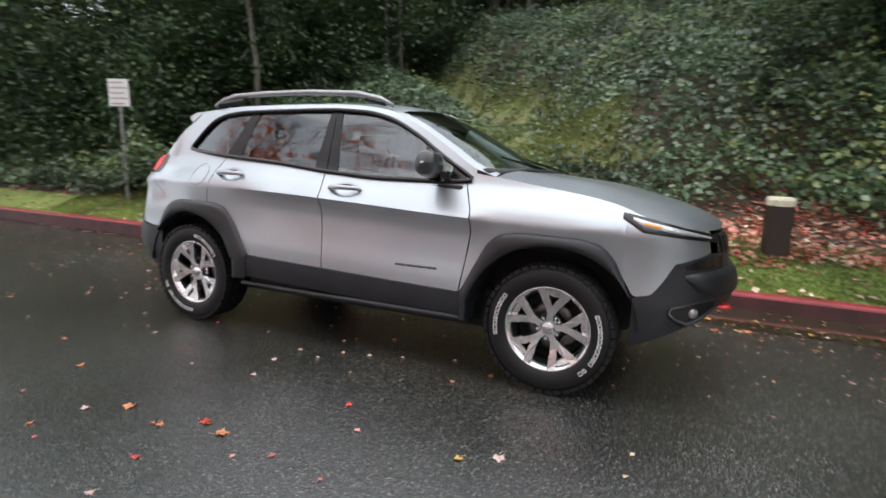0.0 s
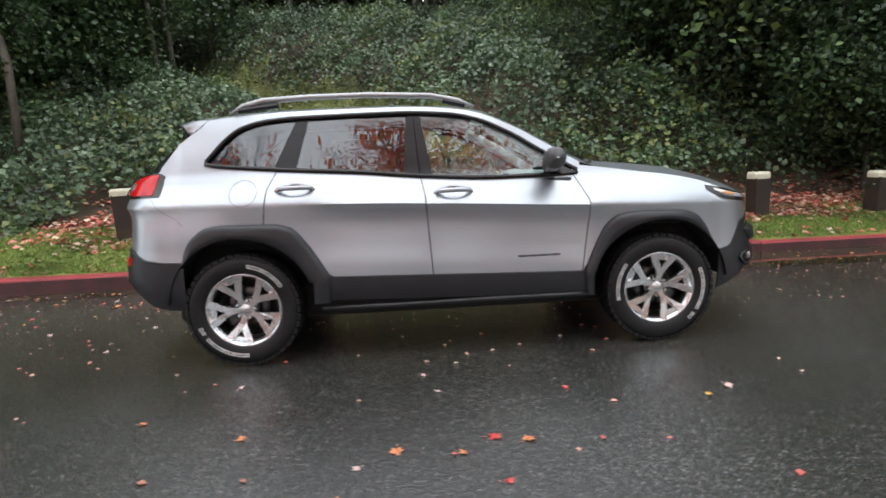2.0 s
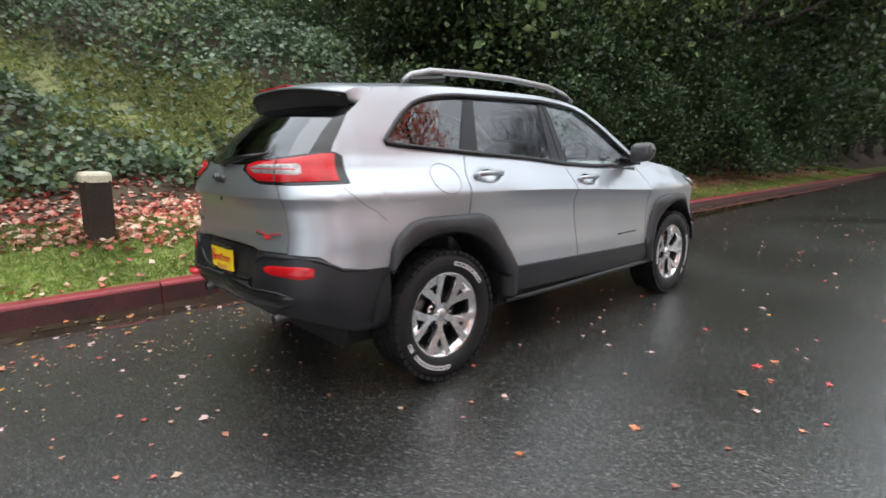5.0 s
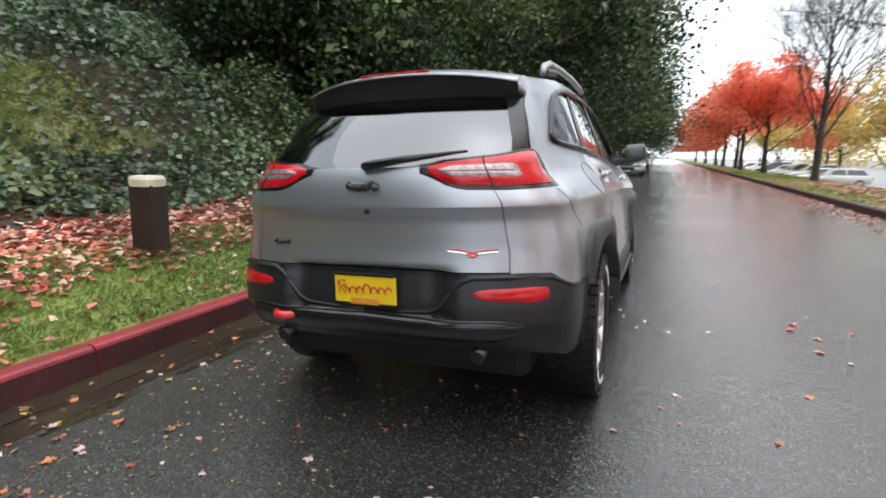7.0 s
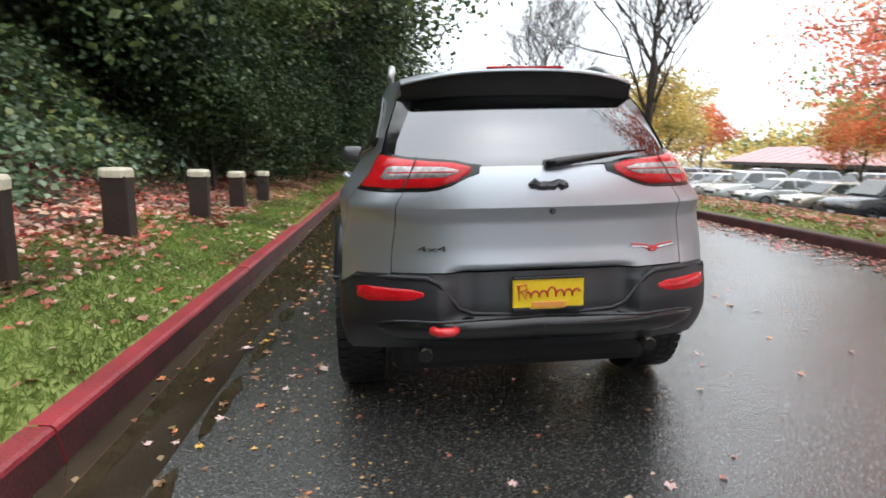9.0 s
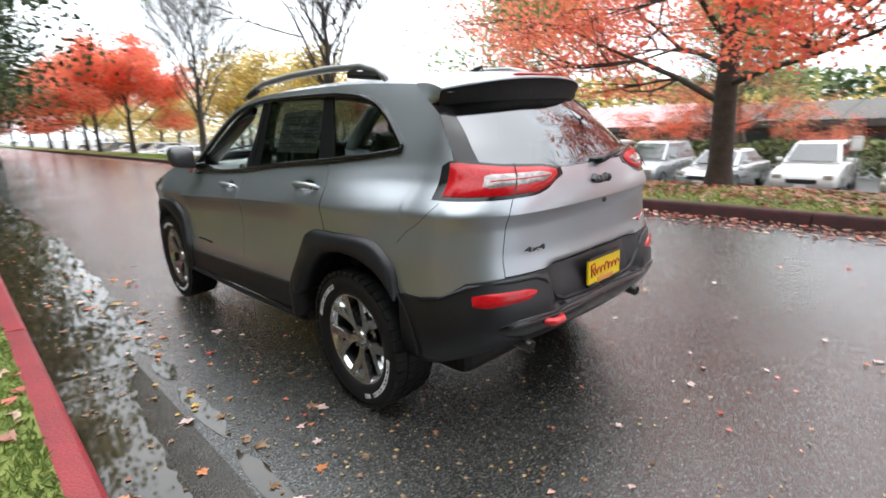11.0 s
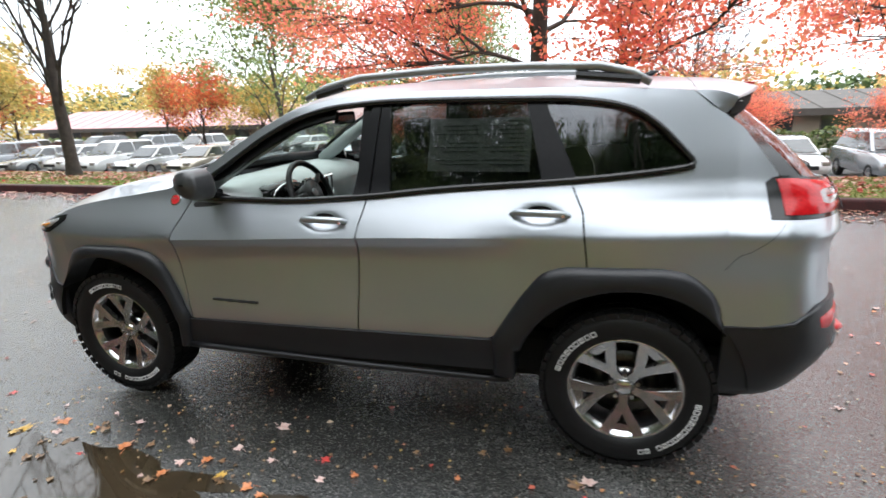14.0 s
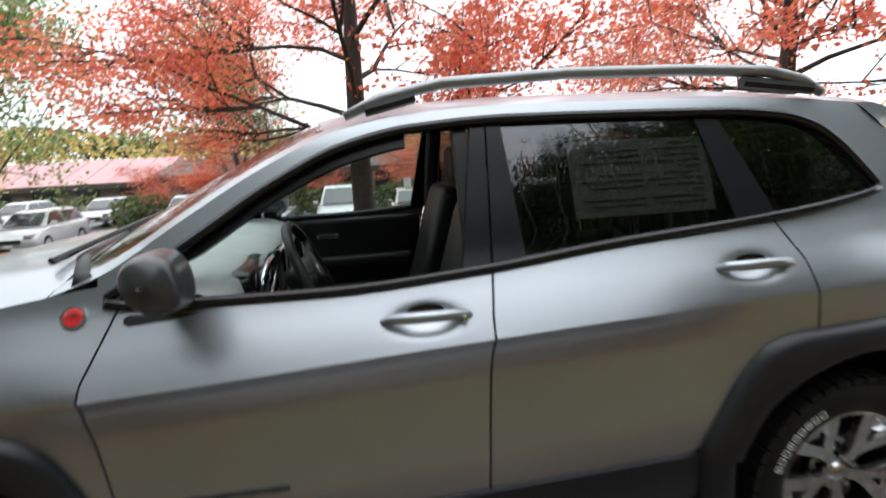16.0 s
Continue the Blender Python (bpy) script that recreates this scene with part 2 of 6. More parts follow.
def leaf_mesh(name, centres, ups, length, width, rng, spread=0.9):
    """Folded leaves as two triangles each; ups: the mean direction that each one faces."""
    c = np.asarray(centres, float)
    n = len(c)
    up = np.asarray(ups, float) + rng.normal(0, spread, (n, 3))
    up /= np.linalg.norm(up, axis=1, keepdims=True) + 1e-9
    along = np.cross(up, rng.normal(0, 1, (n, 3)))
    along /= np.linalg.norm(along, axis=1, keepdims=True) + 1e-9
    side = np.cross(up, along)
    size = (length * rng.uniform(0.6, 1.35, n))[:, None]
    w = (width / length)
    base, tip = c - along * size * 0.5, c + along * size * 0.5
    left = c + side * size * w * 0.5 + up * size * 0.12
    right = c - side * size * w * 0.5 + up * size * 0.12
    v = np.stack([base, left, tip, right], 1).reshape(-1, 3)
    me = bpy.data.meshes.new(name)
    me.vertices.add(4 * n)
    me.vertices.foreach_set("co", v.ravel())
    k = 4 * np.arange(n)[:, None]
    tri = np.concatenate([k + [0, 1, 2], k + [0, 2, 3]], 1).reshape(-1)
    me.loops.add(6 * n)
    me.loops.foreach_set("vertex_index", tri.astype(np.int32))
    me.polygons.add(2 * n)
    me.polygons.foreach_set("loop_start", (3 * np.arange(2 * n)).astype(np.int32))
    me.update(calc_edges=True)
    return me


# ---- the lie of the land ----
SLOPE = math.tan(radians(2.3))          # the street falls towards the gutter
KERB_Y, FAR_Y, LOT_Z = 1.98, -4.80, -1.05


def road_z(y):
    return -SLOPE * y


def smooth_step(a, b, t):
    t = min(1.0, max(0.0, (t - a) / (b - a)))
    return t * t * (3 - 2 * t)


def trail_x(y):
    """Middle of the grassy path that climbs the bank."""
    return -4.9 + 0.52 * (14 - y) if y < 9 else -2.3 - 0.88 * (y - 9)


def land_z(x, y):
    """Height of the ground beside the street."""
    n = noise.noise(Vector((x * 0.23, y * 0.23, 0))) * 0.5 + noise.noise(Vector((x * 0.7, y * 0.7, 3))) * 0.16
    if y >= KERB_Y + 0.10:
        drop = 0.16 * smooth_step(1.5, 6.5, x)
        z = 0.085 + (0.29 - drop) * smooth_step(2.1, 3.3, y) + 0.16 * smooth_step(3.2, 4.4, y)
        trail = math.exp(-((x - trail_x(y)) / 1.9) ** 2)
        rise = max(0.0, y - 4.3)
        bank = 0.40 * rise - 0.10 * max(0.0, rise - 11.0)
        steep = 1.2 * smooth_step(4.4, 7.0, y)
        side = smooth_step(-14, -7, x)
        left = smooth_step(-0.6, -3.6, x - trail_x(y))
        bank, steep = bank * (1 - 0.16 * left), steep * (1 - 0.45 * left)
        z += side * ((bank * (0.86 - 0.30 * trail)) + steep * (1 - 0.75 * trail)) + (1 - side) * 0.16 * rise
        return z + n * smooth_step(4.2, 6.5, y) * 0.8
    if y <= FAR_Y - 0.14:
        z = road_z(FAR_Y) + 0.13 - 0.09 * smooth_step(FAR_Y - 0.2, -7.4, y)
        return z + (LOT_Z - z) * smooth_step(-7.8, -12.5, y) if y < -7.8 else z
    return road_z(y) - 0.12


def ground_mesh():
    xs = sorted(set([-700, -400, -220, -130, -80, -55, -40] + [-30 + 0.75 * i for i in range(95)] + [44, 50, 58, 70, 90, 130, 200, 330, 500, 800]))
    ys = sorted(set([-900, -500, -280, -160, -100, -70, -50, -35, -25, -18, -14, -13, -12.5, -12, -11.5, -11, -10.5, -10, -9.5, -9, -8.5, -8, -7.4, -6.8, -6.2, -5.6, -5.1, -4.95, -4.93, -4.90, -3, 0, 1.9, 2.06, 2.09, 2.12] + [2.12 + 0.28 * i for i in range(1, 62)] + [20.5, 22, 24, 27, 31, 36, 44, 60, 90, 150, 300, 600]))
    verts = [(x, y, land_z(x, y)) for y in ys for x in xs]
    w = len(xs)
    faces, mats = [], []
    for j in range(len(ys) - 1):
        yc = (ys[j] + ys[j + 1]) / 2
        for i in range(w - 1):
            faces.append((j * w + i, j * w + i + 1, (j + 1) * w + i + 1, (j + 1) * w + i))
            xc = (xs[i] + xs[i + 1]) / 2
            trail = abs(xc - trail_x(yc)) < 1.7
            mats.append(2 if yc < -12.4 else (0 if -12.4 <= yc < 3.0 else (3 if trail and yc > 5.6 else 1)))
    me = from_lists("ground", verts, faces)
    for m in ("lawn", "soil", "lot", "moss"):
        me.materials.append(M[m])
    me.polygons.foreach_set("material_index", mats)
    me.shade_smooth()
    return new("ground", me)


tagged(ground_mesh(), "grassy verge and wooded bank beside a sunken car park", "ground", kind="structure")


def strip(name, y0, z0, y1, z1, mat, x0=-120.0, x1=300.0, step=3.0, rows=1):
    """A long flat strip along the street."""
    nx = int((x1 - x0) / step)
    verts, faces = [], []
    for i in range(nx + 1):
        x = x0 + (x1 - x0) * i / nx
        for r in range(rows + 1):
            f = r / rows
            verts.append((x, y0 + (y1 - y0) * f, z0 + (z1 - z0) * f))
    for i in range(nx):
        for r in range(rows):
            a = i * (rows + 1) + r
            faces.append((a, a + rows + 1, a + rows + 2, a + 1))
    return link(name, from_lists(name, verts, faces), mat)


tagged(strip("road", FAR_Y, road_z(FAR_Y), 1.56, road_z(1.56), M["asphalt"], rows=4), "dark wet asphalt street scattered with fallen leaves", "road", kind="structure")
tagged(strip("gutter", 1.56, road_z(1.56) + 0.002, KERB_Y + 0.02, -0.118, M["gutter"], rows=2), "wet stained concrete gutter pan along the kerb", "gutter", kind="structure")


def kerb_piece(y0, y1, z0, z1, length, lean):
    """A kerb stone with a rounded upper edge; y0 faces the street."""
    s = 1 if y1 > y0 else -1
    prof = [(y0, z0), (y0 + s * lean, z1 - 0.03), (y0 + s * (lean + 0.008), z1 - 0.012), (y0 + s * (lean + 0.025), z1), (y1, z1 + 0.004), (y1, z0 - 0.05)]
    verts = [(x, y, z) for x in (0.0, length - 0.012) for y, z in prof]
    k = len(prof)
    faces = [(i, i + 1, k + i + 1, k + i) for i in range(k - 1)] + [tuple(range(k))[::-1], tuple(range(k, 2 * k))]
    return from_lists("kerb_stone", verts, faces)


def kerb(name, label, y0, y1, z0, z1, mat, x0, count, length, lean):
    root = empty(name, label, "kerb", kind="structure")
    me = kerb_piece(y0, y1, z0, z1, length, lean)
    me.materials.append(mat)
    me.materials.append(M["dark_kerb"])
    me.polygons[0].material_index = 1          # street face in darker red: grime and shade put into the colour
    for i in range(count):
        ob = new("kerb_stone", me)
        ob.parent = root
        ob.location = (x0 + i * length, 0, 0.003 * math.sin(i * 2.3))
    return root


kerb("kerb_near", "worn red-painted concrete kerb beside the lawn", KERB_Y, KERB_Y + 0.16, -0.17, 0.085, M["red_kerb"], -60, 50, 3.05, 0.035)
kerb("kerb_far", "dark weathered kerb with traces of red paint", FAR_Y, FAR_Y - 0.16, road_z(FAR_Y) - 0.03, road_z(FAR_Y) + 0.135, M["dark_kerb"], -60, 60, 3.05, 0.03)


def gutter_z(y):
    return road_z(y) if y < 1.56 else road_z(1.56) + 0.002 + (-0.120 - road_z(1.56)) * (y - 1.56) / 0.44


def along(x, *pts):
    """Value at x on a broken line of (x, value) points."""
    return float(np.interp(x, [p[0] for p in pts], [p[1] for p in pts]))


def water_sheet(name, label, x0, x1, near, far, flat, seed):
    """A thin sheet of rain water between two wavering shores; flat: level across, at the height of its street shore."""
    n, rows = int((x1 - x0) / 0.035), 6
    verts, faces = [], []
    for i in range(n + 1):
        x = x0 + (x1 - x0) * i / n
        w = (0.07 if flat else 0.0) * noise.noise(Vector((x * 1.7, seed, 0))) + 0.035 * noise.noise(Vector((x * 6, seed, 1))) + 0.018 * noise.noise(Vector((x * 19, seed, 2)))
        a, b = near(x) + w, far(x)
        a = min(a, b - 0.002)
        for r in range(rows + 1):
            y = a + (b - a) * r / rows
            verts.append((x, y, gutter_z(near(x)) + 0.0015 if flat else gutter_z(y) + 0.003))
    for i in range(n):
        for r in range(rows):
            a = i * (rows + 1) + r
            faces.append((a, a + rows + 1, a + rows + 2, a + 1))
    return tagged(link(name, from_lists(name, verts, faces), M["puddle"], smooth=True), label, "puddle")


shore = lambda x: along(x, (-7, 1.97), (-4, 1.86), (-1.6, 1.76), (-0.7, 1.72), (-0.1, 1.64), (0.4, 1.50), (0.8, 1.37), (2.6, 1.30), (6, 1.18), (13, 1.32), (20, 1.60), (24, 1.95))
water_sheet("puddle", "long shallow rain puddle lying along the red kerb", -7, 24, shore, lambda x: KERB_Y + 0.012, True, 4)
for i, (xa, xb, yc) in enumerate(((-2.7, -2.15, 1.50), (-1.95, -1.25, 1.49), (-1.15, -0.35, 1.47), (-0.28, 0.12, 1.46), (0.2, 0.62, 1.44))):
    water_sheet("puddle", "small pool of rain water in the gutter joint", xa, xb, lambda x: yc - 0.05 * math.sin(math.pi * (x - xa) / (xb - xa)), lambda x: yc + 0.004 + 0.05 * max(0.0, math.sin(math.pi * (x - xa) / (xb - xa))) ** 0.7, False, 9 + i)

# ---- trees and plants ----


def grow(seed, height, radius, fork, spread, up, levels=4, kids=(5, 4, 3), shrink=0.62, lean=0.05, wobble=0.12, reach=0.5, limb_count=0):
    """Trunk and limbs as tapered tubes. Returns two bmeshes (trunk, limbs) and the twig points with their level."""
    rng = random.Random(seed)
    trunk, limbs, twigs = bmesh.new(), bmesh.new(), []
    top = Vector((rng.uniform(-lean, lean) * height, rng.uniform(-lean, lean) * height, height * 0.62))
    base = [Vector((0, 0, -0.25)), Vector((0, 0, 0.0)), Vector((0, 0, 0.35))] + [top * f + Vector((rng.uniform(-1, 1), rng.uniform(-1, 1), 0)) * 0.6 * min(lean, 0.05) * height * f for f in (0.25, 0.45, 0.65, 0.85, 1.0)]
    rad = [radius * 1.7, radius * 1.35, radius * 1.05, radius * 0.95, radius * 0.78, radius * 0.55, radius * 0.36, radius * 0.22]
    tube_bm(base, rad, 10, trunk)

    def branch(p, d, length, r, level):
        pts, q, v = [p], p.copy(), d.normalized()
        n = 5 if level < 2 else 4
        for _ in range(n - 1):
            v = (v + Vector((rng.gauss(0, wobble), rng.gauss(0, wobble), rng.gauss(0, wobble) + up * 0.12))).normalized()
            v.z = max(v.z, -0.12)
            q = q + v * length / (n - 1)
            pts.append(q.copy())
        tube_bm(pts, [r * (1 - 0.72 * i / (n - 1)) for i in range(n)], 6 if level < 2 else (4 if level < 3 else 3), limbs, False)
        if level >= 2:
            twigs.extend((p_, level) for p_ in pts[1:])
        if level < levels - 1:
            for k in range(kids[min(level, len(kids) - 1)]):
                f = rng.uniform(0.3, 1.0)
                at = pts[min(n - 1, max(1, int(f * (n - 1) + 0.5)))]
                side = v.orthogonal().normalized()
                side.rotate(Matrix.Rotation(rng.uniform(0, 6.283), 3, v))
                branch(at, (v * 0.75 + side * rng.uniform(0.45, 0.95) + Vector((0, 0, 0.18 * up))), length * shrink * rng.uniform(0.75, 1.15), r * 0.5, level + 1)

    count = limb_count or kids[0] + 4
    for k in range(count):
        f = fork + (1 - fork) * k / (count - 1)
        p = top * f
        a = k * 2.399 + rng.uniform(-0.4, 0.4)
        d = Vector((math.cos(a) * spread, math.sin(a) * spread, up + 0.5 * f))
        branch(p, d, height * reach * (1.0 - 0.44 * f) * rng.uniform(0.85, 1.15), radius * (0.36 - 0.14 * f), 0 if levels > 3 else 1)
    return trunk, limbs, twigs


def tree_kind(name, label, seed, height, radius, fork, spread, up, leaf, bark, count, size, scatter, levels=4, kids=(5, 4, 3), droop=0.0, reach=0.5, group="", bald=0.0, low=-9.0, limb_count=0, lean=0.05):
    """A tree at the origin: trunk, limbs and a crown of single leaves."""
    root = empty(name, label, "tree", group)
    trunk, limbs, twigs = grow(seed, height, radius, fork, spread, up, levels, kids, reach=reach, limb_count=limb_count, lean=lean)
    part("trunk", trunk, bark, root, smooth=True)
    part("branchwork", limbs, bark, root, smooth=True)
    if count:
        rng = np.random.default_rng(seed)
        tw = np.array([t for t, _ in twigs])
        pick = tw[rng.integers(0, len(tw), count)]
        c = pick + rng.normal(0, scatter, (count, 3)) * [1, 1, 0.5]
        c[:, 2] -= droop * np.abs(rng.normal(0, 1, count))
        c = c[c[:, 2] > low]
        count = len(c)
        c[:, 2] = np.maximum(c[:, 2], 0.15)
        if bald:
            c = c[c[:, 2] < bald + rng.normal(0, 0.8, len(c))]
            count = len(c)
        link("crown", leaf_mesh("crown", c, np.tile([0, 0, 0.9], (count, 1)), size, size * 0.7, rng), leaf, root)
    return root


def plant_at(root, x, y, turn=0.0, scale=1.0, z=None, label=""):
    ob = copy_thing(root, pose(x, y, land_z(x, y) if z is None else z, 0, 0, turn))
    ob.scale = (scale,) * 3
    if label:
        ob["label"] = label
    return ob


def first_at(root, x, y, turn=0.0, scale=1.0):
    root.matrix_world = pose(x, y, land_z(x, y), 0, 0, turn)
    root.scale = (scale,) * 3
    return root


# red maples and bare trees in the verge across the street
MAPLES = "street trees across the road"
maple = tree_kind("maple_tree", "spreading maple tree with thin orange-red autumn leaves", 11, 11.0, 0.20, 0.21, 1.0, 0.16, M["red_leaf"], M["bark"], 92000, 0.085, 0.18, 5, (6, 5, 3, 2), 0.12, 0.37, group=MAPLES, bald=5.3, low=1.7, limb_count=17, lean=0.008)
first_at(maple, 0.12, -8.1, 20)
maple_b = tree_kind("maple_tree", "broad maple tree in dense orange-red autumn leaf", 27, 11.0, 0.19, 0.21, 1.0, 0.18, M["red_leaf"], M["bark"], 95000, 0.085, 0.18, 5, (6, 5, 3, 2), 0.12, 0.37, group=MAPLES, bald=4.4, low=1.7, limb_count=17, lean=0.008)
first_at(maple_b, -8.4, -7.5, 75)
maple_c = tree_kind("maple_tree", "distant maple tree in dense orange-red autumn leaf", 29, 7.6, 0.18, 0.30, 1.0, 0.30, M["red_leaf"], M["bark"], 17000, 0.20, 0.34, 4, (5, 4, 3), 0.25, 0.50, group=MAPLES, low=1.5)
first_at(maple_c, 37, -7.4, 200, 0.95)
for x, y, turn, s in ((45, -7.0, 90, 0.95), (52, -7.4, 40, 1.0), (61, -7.2, 10, 1.05), (72, -7.4, 140, 1.1), (88, -7.3, 70, 1.1), (-19, -7.5, 120, 1.0), (105, -6.8, 10, 1.1)):
    plant_at(maple_c, x, y, turn, s)
bare = tree_kind("bare_tree", "leafless street tree with many fine upright twigs", 5, 9.2, 0.15, 0.22, 0.55, 0.85, M["yellow_leaf"], M["bark"], 60, 0.09, 0.2, 5, (6, 5, 4, 3), group=MAPLES, limb_count=15, lean=0.012)
first_at(bare, 12.0, -7.4, 0)
plant_at(bare, 24.0, -7.4, 130, 1.05)
# trees in and beyond the car park
yellow = tree_kind("yellow_tree", "yellow autumn tree standing in the car park", 8, 7.5, 0.16, 0.3, 0.9, 0.5, M["yellow_leaf"], M["bark"], 5000, 0.24, 0.5, 4, (4, 3, 3))
first_at(yellow, 30, -17, 0)
for x, y, s in ((42, -24, 1.1), (20, -27, 0.7), (52, -22, 1.2), (64, -30, 1.1), (38, -38, 1.0), (58, -17, 1.0), (72, -19, 1.1), (86, -17, 1.1), (102, -19, 1.2), (124, -20, 1.3)):
    plant_at(yellow, x, y, x * 37 % 360, s)
birch = tree_kind("birch_tree", "tall drooping green birch in the car park", 15, 10.5, 0.15, 0.25, 0.55, 0.55, M["birch_leaf"], M["bark_pale"], 15000, 0.17, 0.42, 4, (5, 4, 3), 0.8)
first_at(birch, 13.5, -19.5, 0)
plant_at(birch, 6.5, -30, 70, 1.0)
orange = tree_kind("orange_tree", "small orange-red autumn tree beyond the parked cars", 19, 6.0, 0.12, 0.28, 0.8, 0.5, M["orange_leaf"], M["bark"], 4500, 0.2, 0.4, 4, (4, 3, 3))
first_at(orange, 24.5, -27, 0)
plant_at(yellow, 34, -13.5, 50, 1.0)
plant_at(orange, 46, -30, 50, 1.2)
plant_at(maple_b, 6, -25, 33, 0.75, label="orange-red maple in front of the low building")
plant_at(maple_b, -5, -25, 130, 0.85, label="orange-red maple in front of the low building")
plant_at(maple_b, -14, -23, 250, 0.85, label="orange-red maple in front of the low building")

# the wood on the bank
WOOD = "trees of the wooded bank"
wood_a = tree_kind("woodland_tree", "dark green woodland tree on the ivy bank", 31, 11.0, 0.16, 0.16, 0.95, 0.30, M["forest"], M["bark"], 26000, 0.118, 0.36, 4, (5, 4, 3), 0.3, 0.27, group=WOOD)
wood_b = tree_kind("woodland_tree", "tall evergreen woodland tree with hanging branches", 37, 13.0, 0.20, 0.10, 0.85, 0.05, M["forest_deep"], M["bark"], 26000, 0.125, 0.38, 4, (5, 4, 3), 0.5, 0.25, group=WOOD)
first_at(wood_a, 8.6, 5.6, 0)
first_at(wood_b, 11.5, 8.5, 0)
plant_at(wood_a, 5.8, 8.6, 140, 0.8)
rw = random.Random(3)
spots = [(7.2, 9.0), (12.5, 5.0), (15.5, 7.5), (17.0, 4.9), (20.5, 5.2), (22, 8.5), (25, 4.9), (29.5, 5.2), (34, 4.8), (39, 5.0), (45, 4.9), (52, 4.8), (60, 4.8), (70, 4.8), (82, 4.9), (96, 4.9), (27, 9), (36, 9), (48, 10),
         (-10.5, 7.0), (-13, 10.5), (-16.5, 6.5), (-20, 9), (-9.5, 12.5), (-14, 15.5), (-25, 7), (-32, 9), (-11.5, 19),
         (4.5, 17.5), (9.5, 14), (14, 13), (0.5, 20), (-3, 21.5), (5, 23), (10, 20), (-7.5, 22.5), (-12, 25), (15, 19), (20, 15), (1.5, 27), (-5, 28), (8, 28), (-17, 22), (22, 22), (-8, 25.5), (-10.5, 28), (-6.5, 31), (-9, 33), (-13, 30), (-4, 33), (-11, 23), (-14.5, 20), (-16.5, 24.5), (-13, 25.5), (-18.5, 19), (-14, 29), (-20, 27), (-17, 30), (-12, 33)]
for i, (x, y) in enumerate(spots):
    tall = 1.35 if x < -8 else (1.55 if x > 11.5 and y < 6 else 1.0)
    plant_at((wood_a, wood_b)[(i * 7 // 3) % 2], x, y, rw.uniform(0, 360), tall * (rw.uniform(0.85, 1.15) if y < 12 or abs(x) > 13 else (rw.uniform(1.0, 1.18) if y > 17 else rw.uniform(0.55, 0.75))))


shrub = tree_kind("shrub", "dense dark evergreen shrub at the foot of the wood", 61, 4.6, 0.07, 0.06, 0.9, 0.30, M["forest_deep"], M["bark"], 15000, 0.12, 0.30, 4, (6, 4, 3), 0.35, 0.42, group="shrubs under the trees")
first_at(shrub, 5.6, 6.6, 0)
for i, (x, y, s) in enumerate(((7.4, 4.35, 0.62), (9.0, 4.3, 0.72), (11.3, 4.2, 0.8), (14.4, 4.25, 0.9), (17.6, 4.3, 1.0), (6.9, 5.6, 0.9), (8.2, 5.2, 0.85), (9.8, 5.3, 1.0), (11.6, 5.1, 0.9), (13.6, 5.2, 1.0), (16.0, 5.1, 1.0), (19.0, 5.3, 1.1), (22.5, 5.3, 1.1), (7.0, 8.0, 1.1), (9.5, 7.5, 1.1), (12.5, 7.5, 1.2), (27, 5.4, 1.2), (32, 5.5, 1.2), (38, 5.5, 1.2),
                             (-8.9, 6.2, 0.9), (-10.6, 5.2, 0.9), (-12.8, 5.6, 1.0), (-15.5, 5.2, 1.0), (-18.5, 5.5, 1.1), (-9.4, 8.6, 1.1), (-12, 8.2, 1.2), (-22, 5.8, 1.2), (-8.5, 11, 1.1))):
    plant_at(shrub, x, y, 47 * i % 360, s)


def bare_pole(x, y, h, r, seed):
    rng = random.Random(seed)
    root = empty("tree_trunk", "slim bare trunk of a woodland tree", "tree", "slim trunks in the wood")
    z = land_z(x, y)
    pts = [(x + rng.uniform(-0.1, 0.1) * k, y, z - 0.2 + h * k / 5) for k in range(6)]
    part("trunk", tube_bm(pts, [r * (1 - 0.12 * k) for k in range(6)], 8), M["bark_pale"], root, smooth=True)


for i, (x, y, h) in enumerate(((-7.2, 5.9, 9.5), (-6.9, 11.2, 11), (-6.6, 11.6, 10))):
    bare_pole(x, y, h, 0.075, 40 + i)
for i in range(26):
    bare_pole(rw.uniform(-12, 8), rw.uniform(16.5, 25), rw.uniform(8, 12), rw.uniform(0.05, 0.12), i)

# far wooded ridge behind everything on the hill side
def ridge(name, label, path, height, mat, count, size, seed, depth):
    rng = np.random.default_rng(seed)
    t = rng.uniform(0, 1, count)
    p = np.array(path, float)
    seg = np.clip((t * (len(p) - 1)).astype(int), 0, len(p) - 2)
    f = (t * (len(p) - 1) - seg)[:, None]
    c = p[seg] * (1 - f) + p[seg + 1] * f
    bump = 0.65 + 0.35 * np.sin(t * 61) * np.sin(t * 23 + 1) + 0.1 * np.sin(t * 160)
    z = rng.uniform(0, 1, count) ** 0.8 * height * bump
    c = np.c_[c[:, 0] + rng.normal(0, depth, count), c[:, 1] + rng.normal(0, depth, count), c[:, 2] + z]
    ob = link(name, leaf_mesh(name, c, np.tile([0, 0, 1.0], (count, 1)), size, size * 0.75, rng), mat)
    return tagged(ob, label, "trees", kind="stuff")


